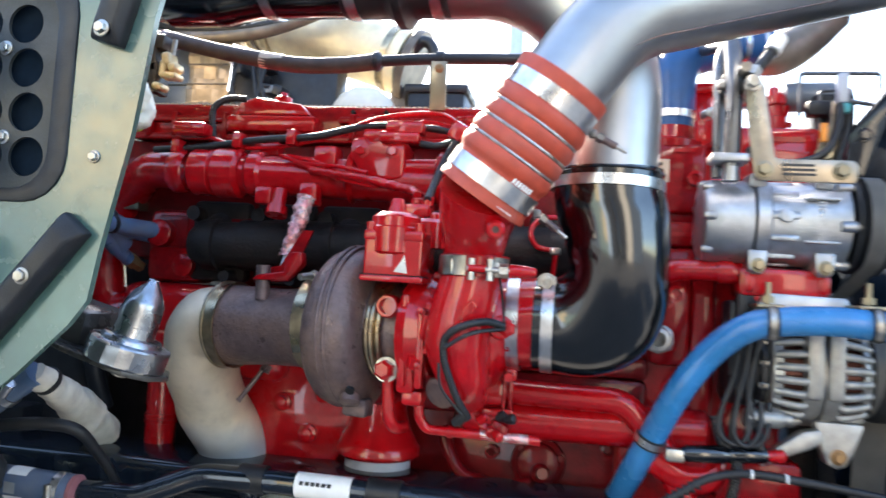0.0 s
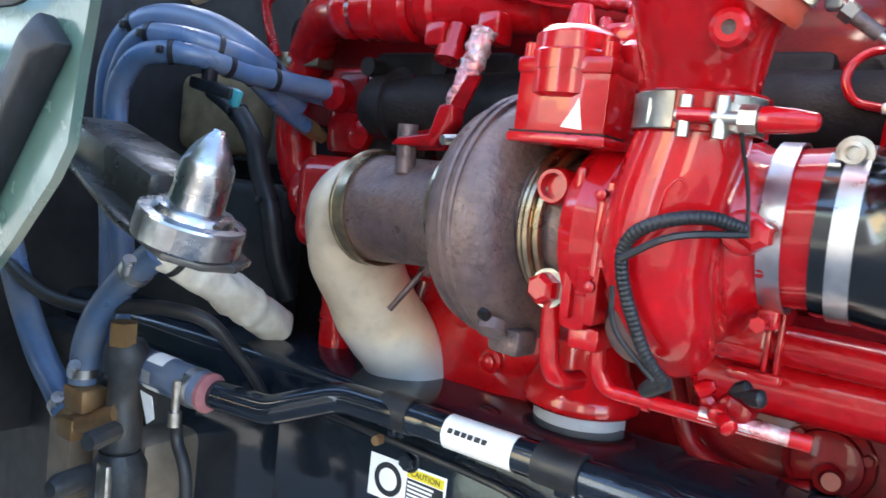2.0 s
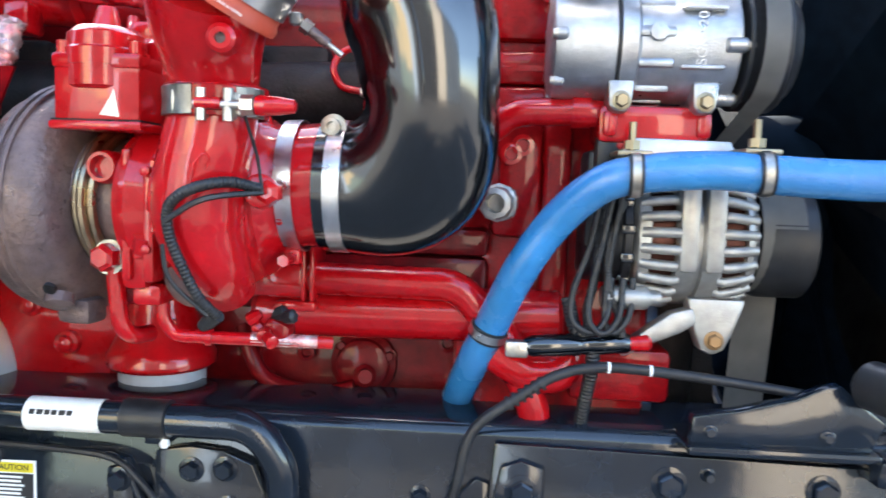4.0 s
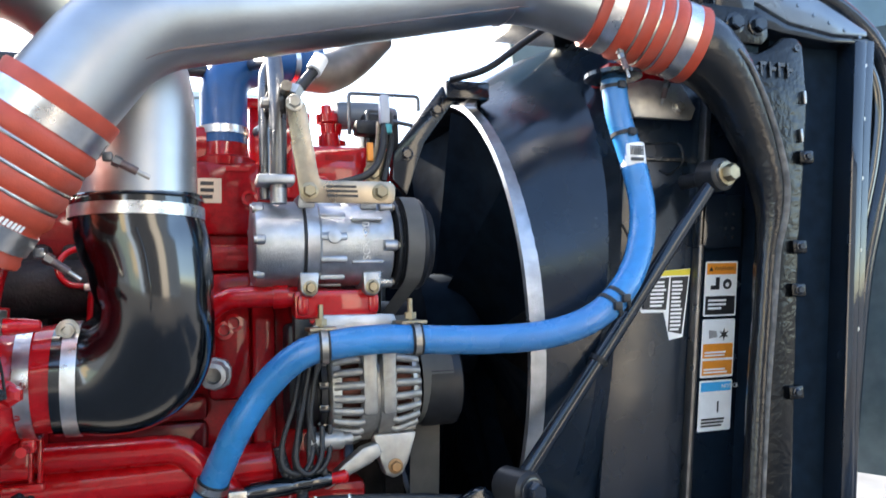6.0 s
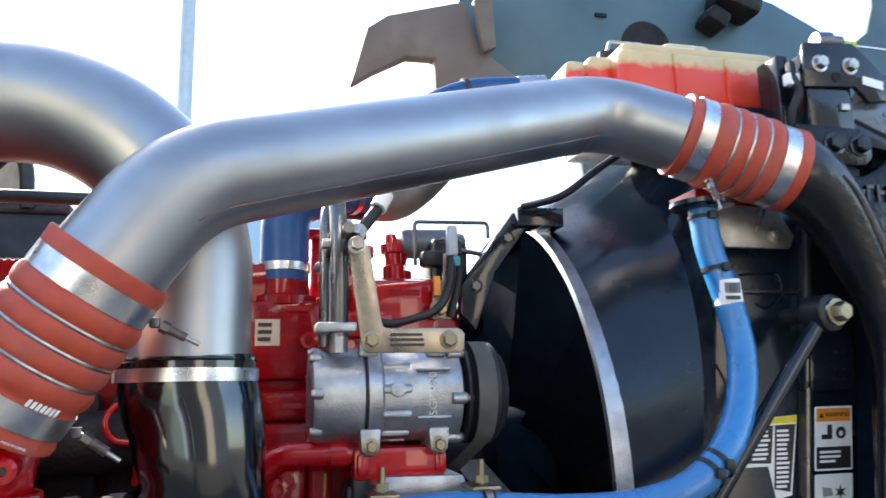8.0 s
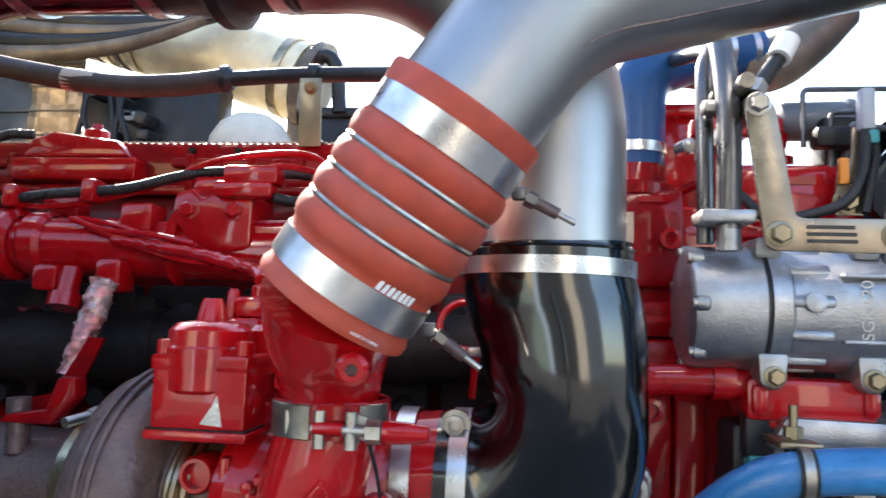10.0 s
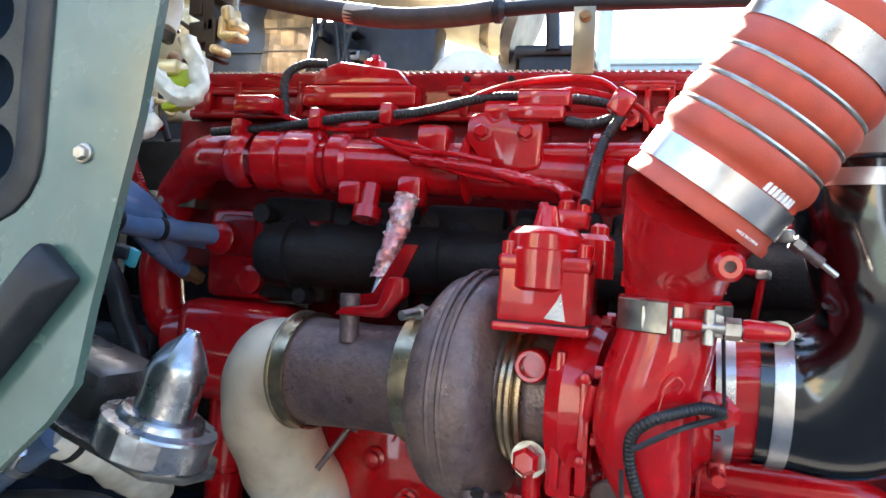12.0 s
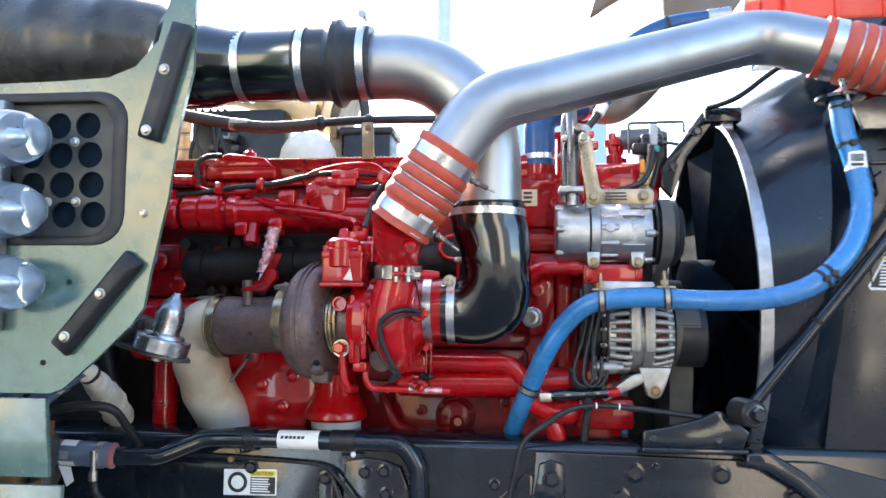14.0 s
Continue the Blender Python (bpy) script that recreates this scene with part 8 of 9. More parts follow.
def bumper(p, q, w, at):
    """A chamfered rubber buffer on two screws."""
    p, q = V(p), V(q)
    b = part("buffer", B_buffer(p, q, w), MATT_BLACK, cowl, "black rubber buffer strip")
    for s in at:
        c = p.lerp(q, s)
        part("screw", bolt(B(), c + V(0, -0.022, 0), (0, -1, 0), 0.0065, 0.005), ZINC, b)


def B_buffer(p, q, w):
    d = (q - p).normalized()
    side = d.cross(V(0, 1, 0)).normalized()
    bm = B()
    rings_ = []
    for y, wid, ends in ((0.0, w / 2, 0.0), (-0.014, w / 2, 0.0), (-0.023, w / 2 * 0.62, 0.018)):
        c = []
        for s, e in ((-1, p + d * ends), (1, p + d * ends), (1, q - d * ends), (-1, q - d * ends)):
            c.append(bm.verts.new(e + side * (s * wid) + V(0, y, 0)))
        rings_.append(c)
    for a, b in zip(rings_, rings_[1:]):
        for i in range(4):
            bm.faces.new((a[i], a[(i + 1) % 4], b[(i + 1) % 4], b[i]))
    bm.faces.new(rings_[-1])
    bm.faces.new(rings_[0][::-1])
    bmesh.ops.recalc_face_normals(bm, faces=bm.faces[:])
    bmesh.ops.bevel(bm, geom=bm.edges[:], offset=0.003, segments=2, affect="EDGES", profile=0.5)
    return bm


bumper((-0.313, YP, 1.873), (-0.364, YP, 1.686), 0.036, (0.42, 0.94))
bumper((-0.378, YP, 1.498), (-0.498, YP, 1.352), 0.035, (0.40, 0.86))
low = thing("lower_cowl_panel", (-0.7, 0.76, 0.9), "camouflage painted lower cowl panel in two pieces", "body panel")
bm = slab(B(), [(-1.6, 1.147), (-0.515, 1.150), (-0.525, 1.273), (-1.6, 1.273)], 0.01, wall(YP + 0.004), bevel=0.002)
part("panel", bm, CAMO, low)
bm = slab(B(), [(-1.6, 0.9), (-0.497, 0.9), (-0.497, 1.136), (-1.6, 1.135)], 0.01, wall(YP + 0.012), bevel=0.002)
part("panel", bm, CAMO, low)
part("stay", box(B(), (-1.25, 0.75, 1.0), (-1.19, 1.08, 1.04), 0.004), BLACK_PAINT, low)
lamps = thing("marker_lamps", (-0.60, 0.70, 1.40), "row of clear domed marker lamps on a bright strip", "lamp")
part("strip", box(B(), (-0.66, 0.715, 1.38), (-0.598, 0.742, 1.75), 0.004), CAST_ALU, lamps)
for z in (1.683, 1.569, 1.455):
    bm = lathe(B(), [(0, 0.046), (0.02, 0.045), (0.05, 0.038), (0.075, 0.024), (0.085, 0.008), (0.0855, 0.0)], (-0.588, 0.70, z), (1, -0.15, 0), n=32)
    dome = part("dome", bm, LENS, lamps, "clear blue-white lens")
    bm = lathe(B(), [(0, 0.03), (0.02, 0.026), (0.022, 0.01), (0.04, 0.008), (0.05, 0.0)], (-0.586, 0.70, z), (1, -0.15, 0), n=20)
    part("reflector", bm, BAND, dome)

cabm = thing("truck_cab", (-2.8, 1.8, 0.6), "camouflage painted truck cab behind the engine bay", "truck cab")
part("shell", box(B(), (-4.4, 0.77, 0.6), (-1.62, 2.9, 2.6), 0.08, seg=4), CAMO, cabm)
for y in (0.78, 2.6):
    wh = part("wheel", lathe(B(), [(0, 0.30), (0.02, 0.46), (0.06, 0.505), (0.24, 0.505), (0.28, 0.46), (0.30, 0.30)], (-3.3, y, 0.504), (0, 1, 0), n=48), RUBBER, cabm)
    part("rim", lathe(B(), [(0.015, 0.10), (0.03, 0.29), (0.27, 0.29), (0.285, 0.10)], (-3.3, y, 0.504), (0, 1, 0), n=32), POLE, wh)

# ---- hood guide pin ----
pin = thing("guide_pin", (-0.385, 0.89, 1.34), "bright steel cone-tipped hood guide pin on a black arm", "guide pin")
PA = V(0.27, 0.06, 1).normalized()
P0 = V(-0.404, 0.876, 1.341)
bm = lathe(B(), [(0, 0.047), (0.002, 0.0485), (0.024, 0.0485), (0.0265, 0.0475), (0.0275, 0.037), (0.032, 0.0355), (0.034, 0.034), (0.035, 0.026)], P0, PA, n=36)
part("base_ring", crumpled(bm, 0.0008, 5), CHROME, pin, sharp=14)
bm = lathe(B(), [(0.03, 0.0265), (0.036, 0.0255), (0.05, 0.025), (0.064, 0.0245), (0.076, 0.024), (0.079, 0.0225), (0.09, 0.016), (0.100, 0.0095), (0.106, 0.006), (0.107, 0.0)], P0, PA, n=14)
part("pin", crumpled(bm, 0.0026, 9), CHROME, pin)
PM = Matrix.Translation(P0) @ pose(0, 0, 0, -3.5, 15.1, 0)
arm = [(0.048, -0.015), (0.052, 0.02), (0.035, 0.05), (-0.03, 0.062), (-0.28, 0.12), (-0.28, 0.02), (-0.06, -0.035), (0.025, -0.04)]
part("arm", slab(B(), arm, 0.007, PM, bevel=0.002), DUCT, pin)
bm = box(B(), (-0.68, 0.885, 1.375), (-0.45, 0.965, 1.425), 0.012, turn=(0, 12.5, -8))
part("arm_boss", bm, DUCT, pin)
bm = tube(B(), [P0 - PA * 0.016, P0 - PA * 0.005], 0.009, 10)
part("pin_nut", bm, ZINC, pin)

# ---- hoses and fittings behind the cowl ----
def hose(name, label, pts, r, mat, at, ties=(), group="", n=16, category="hose", creased=0.0):
    h = thing(name, at, label, category, group)
    p = smooth_path(pts, 7)
    part("hose", dented(tube(B(), dense(p, 0.005), r, 24), creased, 38.0, 4) if creased else tube(B(), p, r, n), mat, h)
    for s in ties:
        i = int(s * (len(p) - 2))
        bm = band(B(), p[i], p[i + 1] - p[i], r, 0.007, 0.0015, n=20)
        box(bm, p[i] + V(-0.005, -r - 0.006, -0.005), p[i] + V(0.005, -r, 0.005), 0.0015)
        part("cable_tie", bm, MATT_BLACK, h)
    return h


hose("heater_hose", "dusty blue heater hose looping up behind the cowl", [(-0.80, 1.06, 1.10), (-0.815, 1.06, 1.30), (-0.83, 1.05, 1.45), (-0.818, 1.05, 1.54), (-0.765, 1.06, 1.585), (-0.70, 1.10, 1.586), (-0.665, 1.16, 1.555), (-0.67, 1.24, 1.50)], 0.022, GREY_BLUE, (-0.8, 1.06, 1.2), (0.55,), "heater hoses")
hose("heater_hose", "blue heater hose bundled with cable ties", [(-0.79, 1.06, 1.25), (-0.80, 1.04, 1.44), (-0.785, 1.035, 1.515), (-0.74, 1.035, 1.558), (-0.69, 1.055, 1.562), (-0.66, 1.10, 1.555), (-0.655, 1.16, 1.545), (-0.65, 1.21, 1.53), (-0.625, 1.275, 1.522)], 0.0165, GREY_BLUE, (-0.76, 1.04, 1.3), (0.42, 0.62, 0.8), "heater hoses")
hose("heater_hose", "bright blue heater hose with cable ties", [(-0.77, 1.03, 1.40), (-0.768, 1.02, 1.48), (-0.73, 1.02, 1.53), (-0.685, 1.04, 1.542), (-0.66, 1.08, 1.54), (-0.65, 1.14, 1.532), (-0.635, 1.2, 1.53), (-0.605, 1.27, 1.528)], 0.0145, GREY_BLUE, (-0.75, 1.01, 1.4), (0.45, 0.65, 0.82), "heater hoses")
h = hose("heater_hose", "short blue hose with a brass end fitting", [(-0.66, 1.14, 1.535), (-0.668, 1.21, 1.50), (-0.672, 1.275, 1.474)], 0.0125, GREY_BLUE, (-0.66, 1.2, 1.45), (0.1,), "heater hoses")
part("fitting", lathe(B(), [(0, 0.014), (0.015, 0.014), (0.015, 0.011), (0.035, 0.011)], (-0.671, 1.27, 1.476), (0.1, 0.8, -0.3), n=6), BRASS, h)
h = hose("coolant_return_hose", "dusty blue hose running down to a rusty tee", [(-1.02, 1.0, 1.30), (-0.95, 1.0, 1.19), (-0.886, 1.0, 1.116), (-0.84, 1.0, 1.08), (-0.80, 1.0, 1.05)], 0.0195, GREY_BLUE, (-0.8, 1.0, 1.0))
bm = band(B(), (-0.812, 1.0, 1.058), (0.75, 0, -0.55), 0.0197, 0.012, 0.0015, n=24)
lathe(bm, [(0, 0.006), (0.02, 0.006), (0.02, 0.008), (0.026, 0.008)], (-0.80, 0.98, 1.065), (0.6, -0.2, 0.5), n=10)
part("worm_clamp", bm, BAND, h)
bm = tube(B(), fillet([(-0.815, 1.0, 1.056), (-0.785, 1.0, 1.035), (-0.73, 1.005, 1.055), (-0.69, 1.01, 1.075)], 0.02), 0.017, 14)
box(bm, (-0.80, 0.982, 1.02), (-0.76, 1.02, 1.052), 0.006)
part("rusty_tee", bm, BRASS, h)
h = hose("coolant_return_hose", "curved dusty blue hose with worm clamps and brass elbow", [(-0.62, 1.0, 1.30), (-0.69, 1.0, 1.25), (-0.74, 1.0, 1.20), (-0.765, 1.0, 1.15), (-0.77, 1.0, 1.10)], 0.019, GREY_BLUE, (-0.77, 1.0, 1.1))
for c, w in (((-0.665, 1.0, 1.268), (0.8, 0, 0.6)), ((-0.769, 1.0, 1.115), (0.05, 0, 1))):
    bm = band(B(), c, w, 0.0192, 0.012, 0.0015, n=24)
    lathe(bm, [(0, 0.006), (0.02, 0.006), (0.02, 0.008), (0.026, 0.008)], V(c) + V(0.012, -0.022, 0.0), (0.5, -0.2, 0.6), n=10)
    part("worm_clamp", bm, BAND, h)
part("brass_elbow", box(B(), (-0.785, 0.98, 1.065), (-0.735, 1.02, 1.098), 0.006), BRASS, h)
hose("black_vacuum_hose", "black rubber hose draped in front of the rail", [(-1.0, 0.99, 1.24), (-0.88, 0.99, 1.205), (-0.78, 1.0, 1.20), (-0.70, 1.01, 1.215), (-0.63, 1.025, 1.224), (-0.585, 1.05, 1.215), (-0.57, 1.085, 1.175), (-0.56, 1.11, 1.14), (-0.553, 1.14, 1.09)], lambda s_: 0.0095 - 0.0035 * max(0.0, s_ - 0.7) / 0.3, MATT_BLACK, (-0.7, 0.97, 1.2), (), n=12)
h = hose("insulated_hose", "cream heat-sleeved hose beside the guide pin", [(-0.625, 1.0, 1.30), (-0.62, 1.03, 1.28), (-0.64, 1.10, 1.25), (-0.657, 1.17, 1.214), (-0.672, 1.225, 1.185), (-0.678, 1.25, 1.172)], lambda s_: 0.018 + 0.011 * min(1.0, s_ * 1.6), CANVAS, (-0.65, 1.1, 1.2), (), creased=0.006)
part("strap", band(B(), (-0.618, 1.02, 1.287), (0.05, 0.6, -0.4), 0.0195, 0.008, 0.002, n=20), MATT_BLACK, h, "black cable tie")
# valve block
hose("drain_hose", "thin black rubber hose hanging under the hose clamp", [(-0.605, 1.03, 1.085), (-0.603, 1.032, 1.06), (-0.575, 1.03, 1.0), (-0.585, 1.03, 0.8)], 0.008, MATT_BLACK, (-0.58, 1.03, 0.85), (), n=10)
vb = thing("coolant_valve", (-0.7, 1.0, 1.05), "grimy black valve block with brass unions", "valve")
VP = material("grimy_black_casting", (0.032, 0.034, 0.038), 0.5, vary=0.4, scale=40, bump=0.5, bump_scale=150, stain=(0.07, 0.05, 0.035), stain_amount=0.6, stain_scale=20)
vbody = part("body", lathe(B(), [(0, 0.022), (0.005, 0.026), (0.05, 0.026), (0.06, 0.021), (0.1, 0.021), (0.108, 0.027), (0.14, 0.027), (0.15, 0.02)], (-0.705, 1.02, 1.02), (0, 0, 1), n=20), VP, vb)
part("side_port", lathe(B(), [(0, 0.02), (0.05, 0.02), (0.05, 0.026), (0.07, 0.026)], (-0.765, 1.04, 1.09), (1, 0, 0), n=18), VP, vbody)
part("lower_body", lathe(B(), [(0, 0.03), (0.02, 0.036), (0.07, 0.036), (0.09, 0.026)], (-0.705, 1.02, 0.93), (0, 0, 1), n=20), VP, vb)
part("plug", lathe(B(), [(0, 0.016), (0.05, 0.016), (0.06, 0.01)], (-0.72, 0.99, 0.99), (0.2, -1, 0), n=12), VP, vb)
part("plug", lathe(B(), [(0, 0.013), (0.045, 0.013), (0.05, 0.01)], (-0.68, 0.995, 1.06), (0.4, -1, 0), n=8), VP, vb)
part("knuckle", lathe(B(), [(0, 0.017), (0.035, 0.017), (0.04, 0.012)], (-0.66, 1.0, 0.95), (0.6, -1, 0.1), n=14), VP, vb)
part("union", lathe(B(), [(0, 0.018), (0.03, 0.018)], (-0.70, 1.01, 1.165), (0, 0, 1), n=6), BRASS, vb)
part("lever", box(B(), (-0.668, 0.965, 0.9), (-0.645, 0.975, 1.03), 0.003), ZINC, vb)
hose("vacuum_line", "black rubber vacuum line hanging behind the heater hoses", [(-0.90, 1.27, 1.525), (-0.872, 1.275, 1.510), (-0.833, 1.28, 1.484), (-0.798, 1.28, 1.446), (-0.777, 1.28, 1.395), (-0.746, 1.28, 1.339), (-0.73, 1.29, 1.26), (-0.72, 1.31, 1.20)], 0.0165, MATT_BLACK, (-0.78, 1.28, 1.3), (0.25, 0.7), n=14)
hc = thing("hose_clip", (-0.65, 1.08, 1.50), "black plastic hose clip with a teal tab under blue hoses", "clip")
part("strap", box(B(), (-0.69, 1.07, 1.496), (-0.605, 1.09, 1.512), 0.004, turn=(0, 10, 0)), MATT_BLACK, hc)
part("strap", box(B(), (-0.668, 1.072, 1.505), (-0.652, 1.088, 1.535), 0.003), MATT_BLACK, hc)
part("tab", box(B(), (-0.612, 1.075, 1.482), (-0.598, 1.085, 1.504), 0.003, turn=(0, 20, 0)), CYAN, hc)
hs = thing("harness_stay", (-0.74, 1.27, 1.58), "small tan plated bracket holding a red loom", "bracket")
part("plate", box(B(), (-0.785, 1.268, 1.563), (-0.70, 1.273, 1.588), 0.002), YELLOW_ZINC, hs)
part("stay_arm", box(B(), (-0.72, 1.268, 1.566), (-0.66, 1.31, 1.584), 0.002), YELLOW_ZINC, hs)
for x in (-0.772, -0.715):
    part("bolt", bolt(B(), (x, 1.268, 1.575), (0, -1, 0), 0.006, 0.004), ZINC, hs)
p_ = dense(smooth_path([(-0.75, 1.30, 1.69), (-0.781, 1.27, 1.670), (-0.769, 1.262, 1.632), (-0.748, 1.262, 1.591), (-0.745, 1.265, 1.58)]), 0.002)
part("red_loom", tube(B(), p_, corrugated(p_, 0.008, 0.004), 12), RED_CAST, hs)
# firewall and dark step under the cab
fw = thing("firewall", (-1.15, 1.6, 0.9), "dark cab firewall with crumpled foil insulation", "firewall")
part("panel", box(B(), (-1.20, 1.05, 0.9), (-1.14, 2.5, 2.06), 0.01), MATT_BLACK, fw)
part("foil_blanket", box(B(), (-1.14, 1.45, 1.82), (-1.125, 2.4, 2.05), 0.004), FOIL, fw, "crumpled silver foil blanket")
part("floor_rail", box(B(), (-1.6, 1.25, 0.9), (-0.84, 1.6, 1.2), 0.01), MATT_BLACK, fw)
part("tan_blanket", box(B(), (-1.13, 1.36, 1.42), (-0.90, 1.42, 1.57), 0.03, seg=3), material("tan_insulation", (0.16, 0.12, 0.065), 0.8, vary=0.3, scale=30, bump=0.4, bump_scale=30), fw)
part("under_step", box(B(), (-1.66, 1.12, 0.66), (-0.80, 1.30, 1.10), 0.02), MATT_BLACK, fw)
part("rusty_hanger", box(B(), (-0.88, 1.08, 0.82), (-0.74, 1.20, 1.0), 0.015), TARNISH, fw, "rusty spring hanger casting")
part("rusty_hanger", box(B(), (-0.97, 1.06, 0.86), (-0.90, 1.12, 1.02), 0.012), TARNISH, fw, "rusty spring hanger casting")
part("inner_panel", box(B(), (-1.6, 1.30, 0.6), (-0.74, 1.36, 1.38), 0.02), MATT_BLACK, fw)

# gear between firewall and engine
rnd_m = random.Random(7)
PALE_GOLD = material("pale_gold_passivated_metal", (0.88, 0.7, 0.38), 0.34, 0.35, vary=0.1, scale=25, bump=0.25, bump_scale=40, stain=(0.55, 0.4, 0.2), stain_amount=0.6, stain_scale=14)
BROWN_BLACK = material("brown_black_plastic", (0.035, 0.024, 0.016), 0.45, vary=0.3, scale=60)
gm = thing("valve_manifold", (-0.95, 1.5, 1.7), "gold-tinted metal valve manifold with pipes and plugs", "manifold")
body = part("body", box(B(), (-1.10, 1.50, 1.78), (-0.845, 1.535, 2.08), 0.012), GOLD_SKIN, gm)
# pressed cover sheets with rounded corners and dark seams between them
for x0, z0, x1, z1, y in ((-1.10, 1.99, -0.955, 2.06, 1.492), (-0.95, 1.95, -0.835, 2.05, 1.486), (-1.09, 1.90, -0.955, 1.985, 1.480), (-0.955, 1.84, -0.845, 1.945, 1.488), (-1.08, 1.80, -0.96, 1.895, 1.486), (-0.95, 1.73, -0.85, 1.835, 1.476)):
    part("cover_sheet", box(B(), (x0, y, z0), (x1, y + 0.04, z1), 0.016, turn=(0, rnd_m.uniform(-4, 4), 0), seg=4), rnd_m.choice((GOLD_SKIN, PALE_GOLD, PALE_GOLD)), body)
gmt = lambda name, pts, r, mat, label="": part(name, tube(B(), smooth_path(pts), r, 14), mat, gm, label)
gmt("pipe", [(-0.637, 1.16, 1.885), (-0.652, 1.152, 1.88), (-0.664, 1.145, 1.869), (-0.674, 1.138, 1.839), (-0.685, 1.13, 1.799)], 0.0085, GOLD_BAND)
gmt("sleeved_pipe", [(-0.637, 1.14, 1.874), (-0.63, 1.134, 1.855), (-0.622, 1.128, 1.834), (-0.61, 1.122, 1.81), (-0.608, 1.116, 1.789), (-0.608, 1.11, 1.772)], 0.0135, CANVAS, "cream sleeved pipe")
part("pipe_band", band(B(), (-0.637, 1.14, 1.874), (0, 0, 1), 0.0138, 0.014, 0.002), GOLD_BAND, gm)
part("pipe_end", lathe(B(), [(0, 0.014), (0.012, 0.0145), (0.016, 0.01)], (-0.608, 1.11, 1.772), (-0.4, 0, -1), n=14), BROWN_BLACK, gm)
foil_loop = lambda pts, r, seed: part("foil_loom", crumpled(tube(B(), dense(smooth_path(pts), 0.004), r, 20), 0.0028, seed), FOIL, gm, "foil-wrapped wiring loop")
foil_loop([(-0.59, 1.13, 1.764), (-0.569, 1.121, 1.736), (-0.555, 1.112, 1.712), (-0.552, 1.104, 1.694), (-0.561, 1.095, 1.684), (-0.574, 1.086, 1.689), (-0.591, 1.078, 1.706), (-0.612, 1.069, 1.723), (-0.634, 1.06, 1.738)], 0.0115, 2)
foil_loop([(-0.692, 1.09, 1.767), (-0.676, 1.086, 1.734), (-0.66, 1.082, 1.705), (-0.639, 1.078, 1.679), (-0.618, 1.074, 1.656), (-0.604, 1.07, 1.64)], 0.0135, 6)
foil_loop([(-0.604, 1.07, 1.64), (-0.601, 1.08, 1.645), (-0.597, 1.09, 1.659)], 0.0125, 9)
gmt("pale_tube", [(-1.15, 1.395, 1.785), (-1.07, 1.393, 1.796), (-0.99, 1.393, 1.81), (-0.96, 1.41, 1.82)], 0.012, CANVAS, "pale sleeved tube")
gmt("pale_tube", [(-1.15, 1.395, 1.719), (-1.05, 1.393, 1.741), (-0.958, 1.393, 1.76), (-0.93, 1.41, 1.77)], 0.016, CANVAS, "pale sleeved tube")
gmt("dark_loom", [(-0.99, 1.40, 1.88), (-0.95, 1.39, 1.865), (-0.915, 1.385, 1.85), (-0.885, 1.39, 1.84)], 0.008, BROWN_BLACK)
gmt("drain_pipe", [(-0.855, 1.28, 1.702), (-0.812, 1.28, 1.71), (-0.767, 1.28, 1.723)], 0.019, ZINC)
gmt("dark_loom", [(-0.86, 1.39, 1.80), (-0.83, 1.385, 1.79), (-0.815, 1.38, 1.72), (-0.80, 1.38, 1.68)], 0.006, BROWN_BLACK)
part("lime_plug", box(B(), (-0.618, 1.130, 1.705), (-0.584, 1.150, 1.727), 0.004, turn=(0, -10, 0)), LIME, gm)
part("lime_plug", box(B(), (-0.623, 1.130, 1.680), (-0.585, 1.150, 1.690), 0.004, turn=(0, -10, 0)), LIME, gm)
part("orange_plug", box(B(), (-0.632, 1.120, 1.721), (-0.596, 1.145, 1.739), 0.004), PALE_GOLD, gm)
part("cyan_plug", box(B(), (-0.646, 1.100, 1.749), (-0.618, 1.120, 1.767), 0.005, turn=(0, 35, 0)), CYAN, gm)
part("plug_body", lathe(B(), [(0, 0.010), (0.03, 0.011), (0.034, 0.007)], (-0.672, 1.100, 1.772), (1, 0, -0.3), n=14), BROWN_BLACK, gm)
part("cyan_plug", box(B(), (-0.639, 1.100, 1.700), (-0.615, 1.120, 1.712), 0.004), CYAN, gm)
for x, z, w, h in ((-0.825, 1.93, 0.014, 0.03), (-0.80, 1.915, 0.012, 0.045), (-0.815, 1.87, 0.02, 0.02), (-0.79, 1.86, 0.010, 0.035), (-0.785, 1.94, 0.014, 0.016)):
    nudge(part("relay", box(B(), (x - w, 1.43, z - h), (x + w, 1.48, z + h), 0.004, turn=(0, rnd_m.uniform(-8, 8), 0)), BROWN_BLACK, gm), (0, 0, 0), 0.81, (0.03, 0.417, 1.556))
for x, z, w, h in ((-0.758, 1.898, 0.011, 0.016), (-0.742, 1.880, 0.012, 0.010), (-0.748, 1.862, 0.018, 0.007), (-0.775, 1.838, 0.012, 0.008), (-0.765, 1.876, 0.008, 0.02)):
    nudge(part("valve", box(B(), (x - w, 1.42, z - h), (x + w, 1.46, z + h), 0.008, turn=(0, rnd_m.uniform(-15, 15), 0), seg=3), PALE_GOLD, gm), (0, 0, 0), 0.81, (0.03, 0.417, 1.556))
nudge(part("valve_stem", tube(B(), [(-0.752, 1.44, 1.91), (-0.748, 1.44, 1.945)], 0.006, 10), ZINC, gm), (0, 0, 0), 0.81, (0.03, 0.417, 1.556))
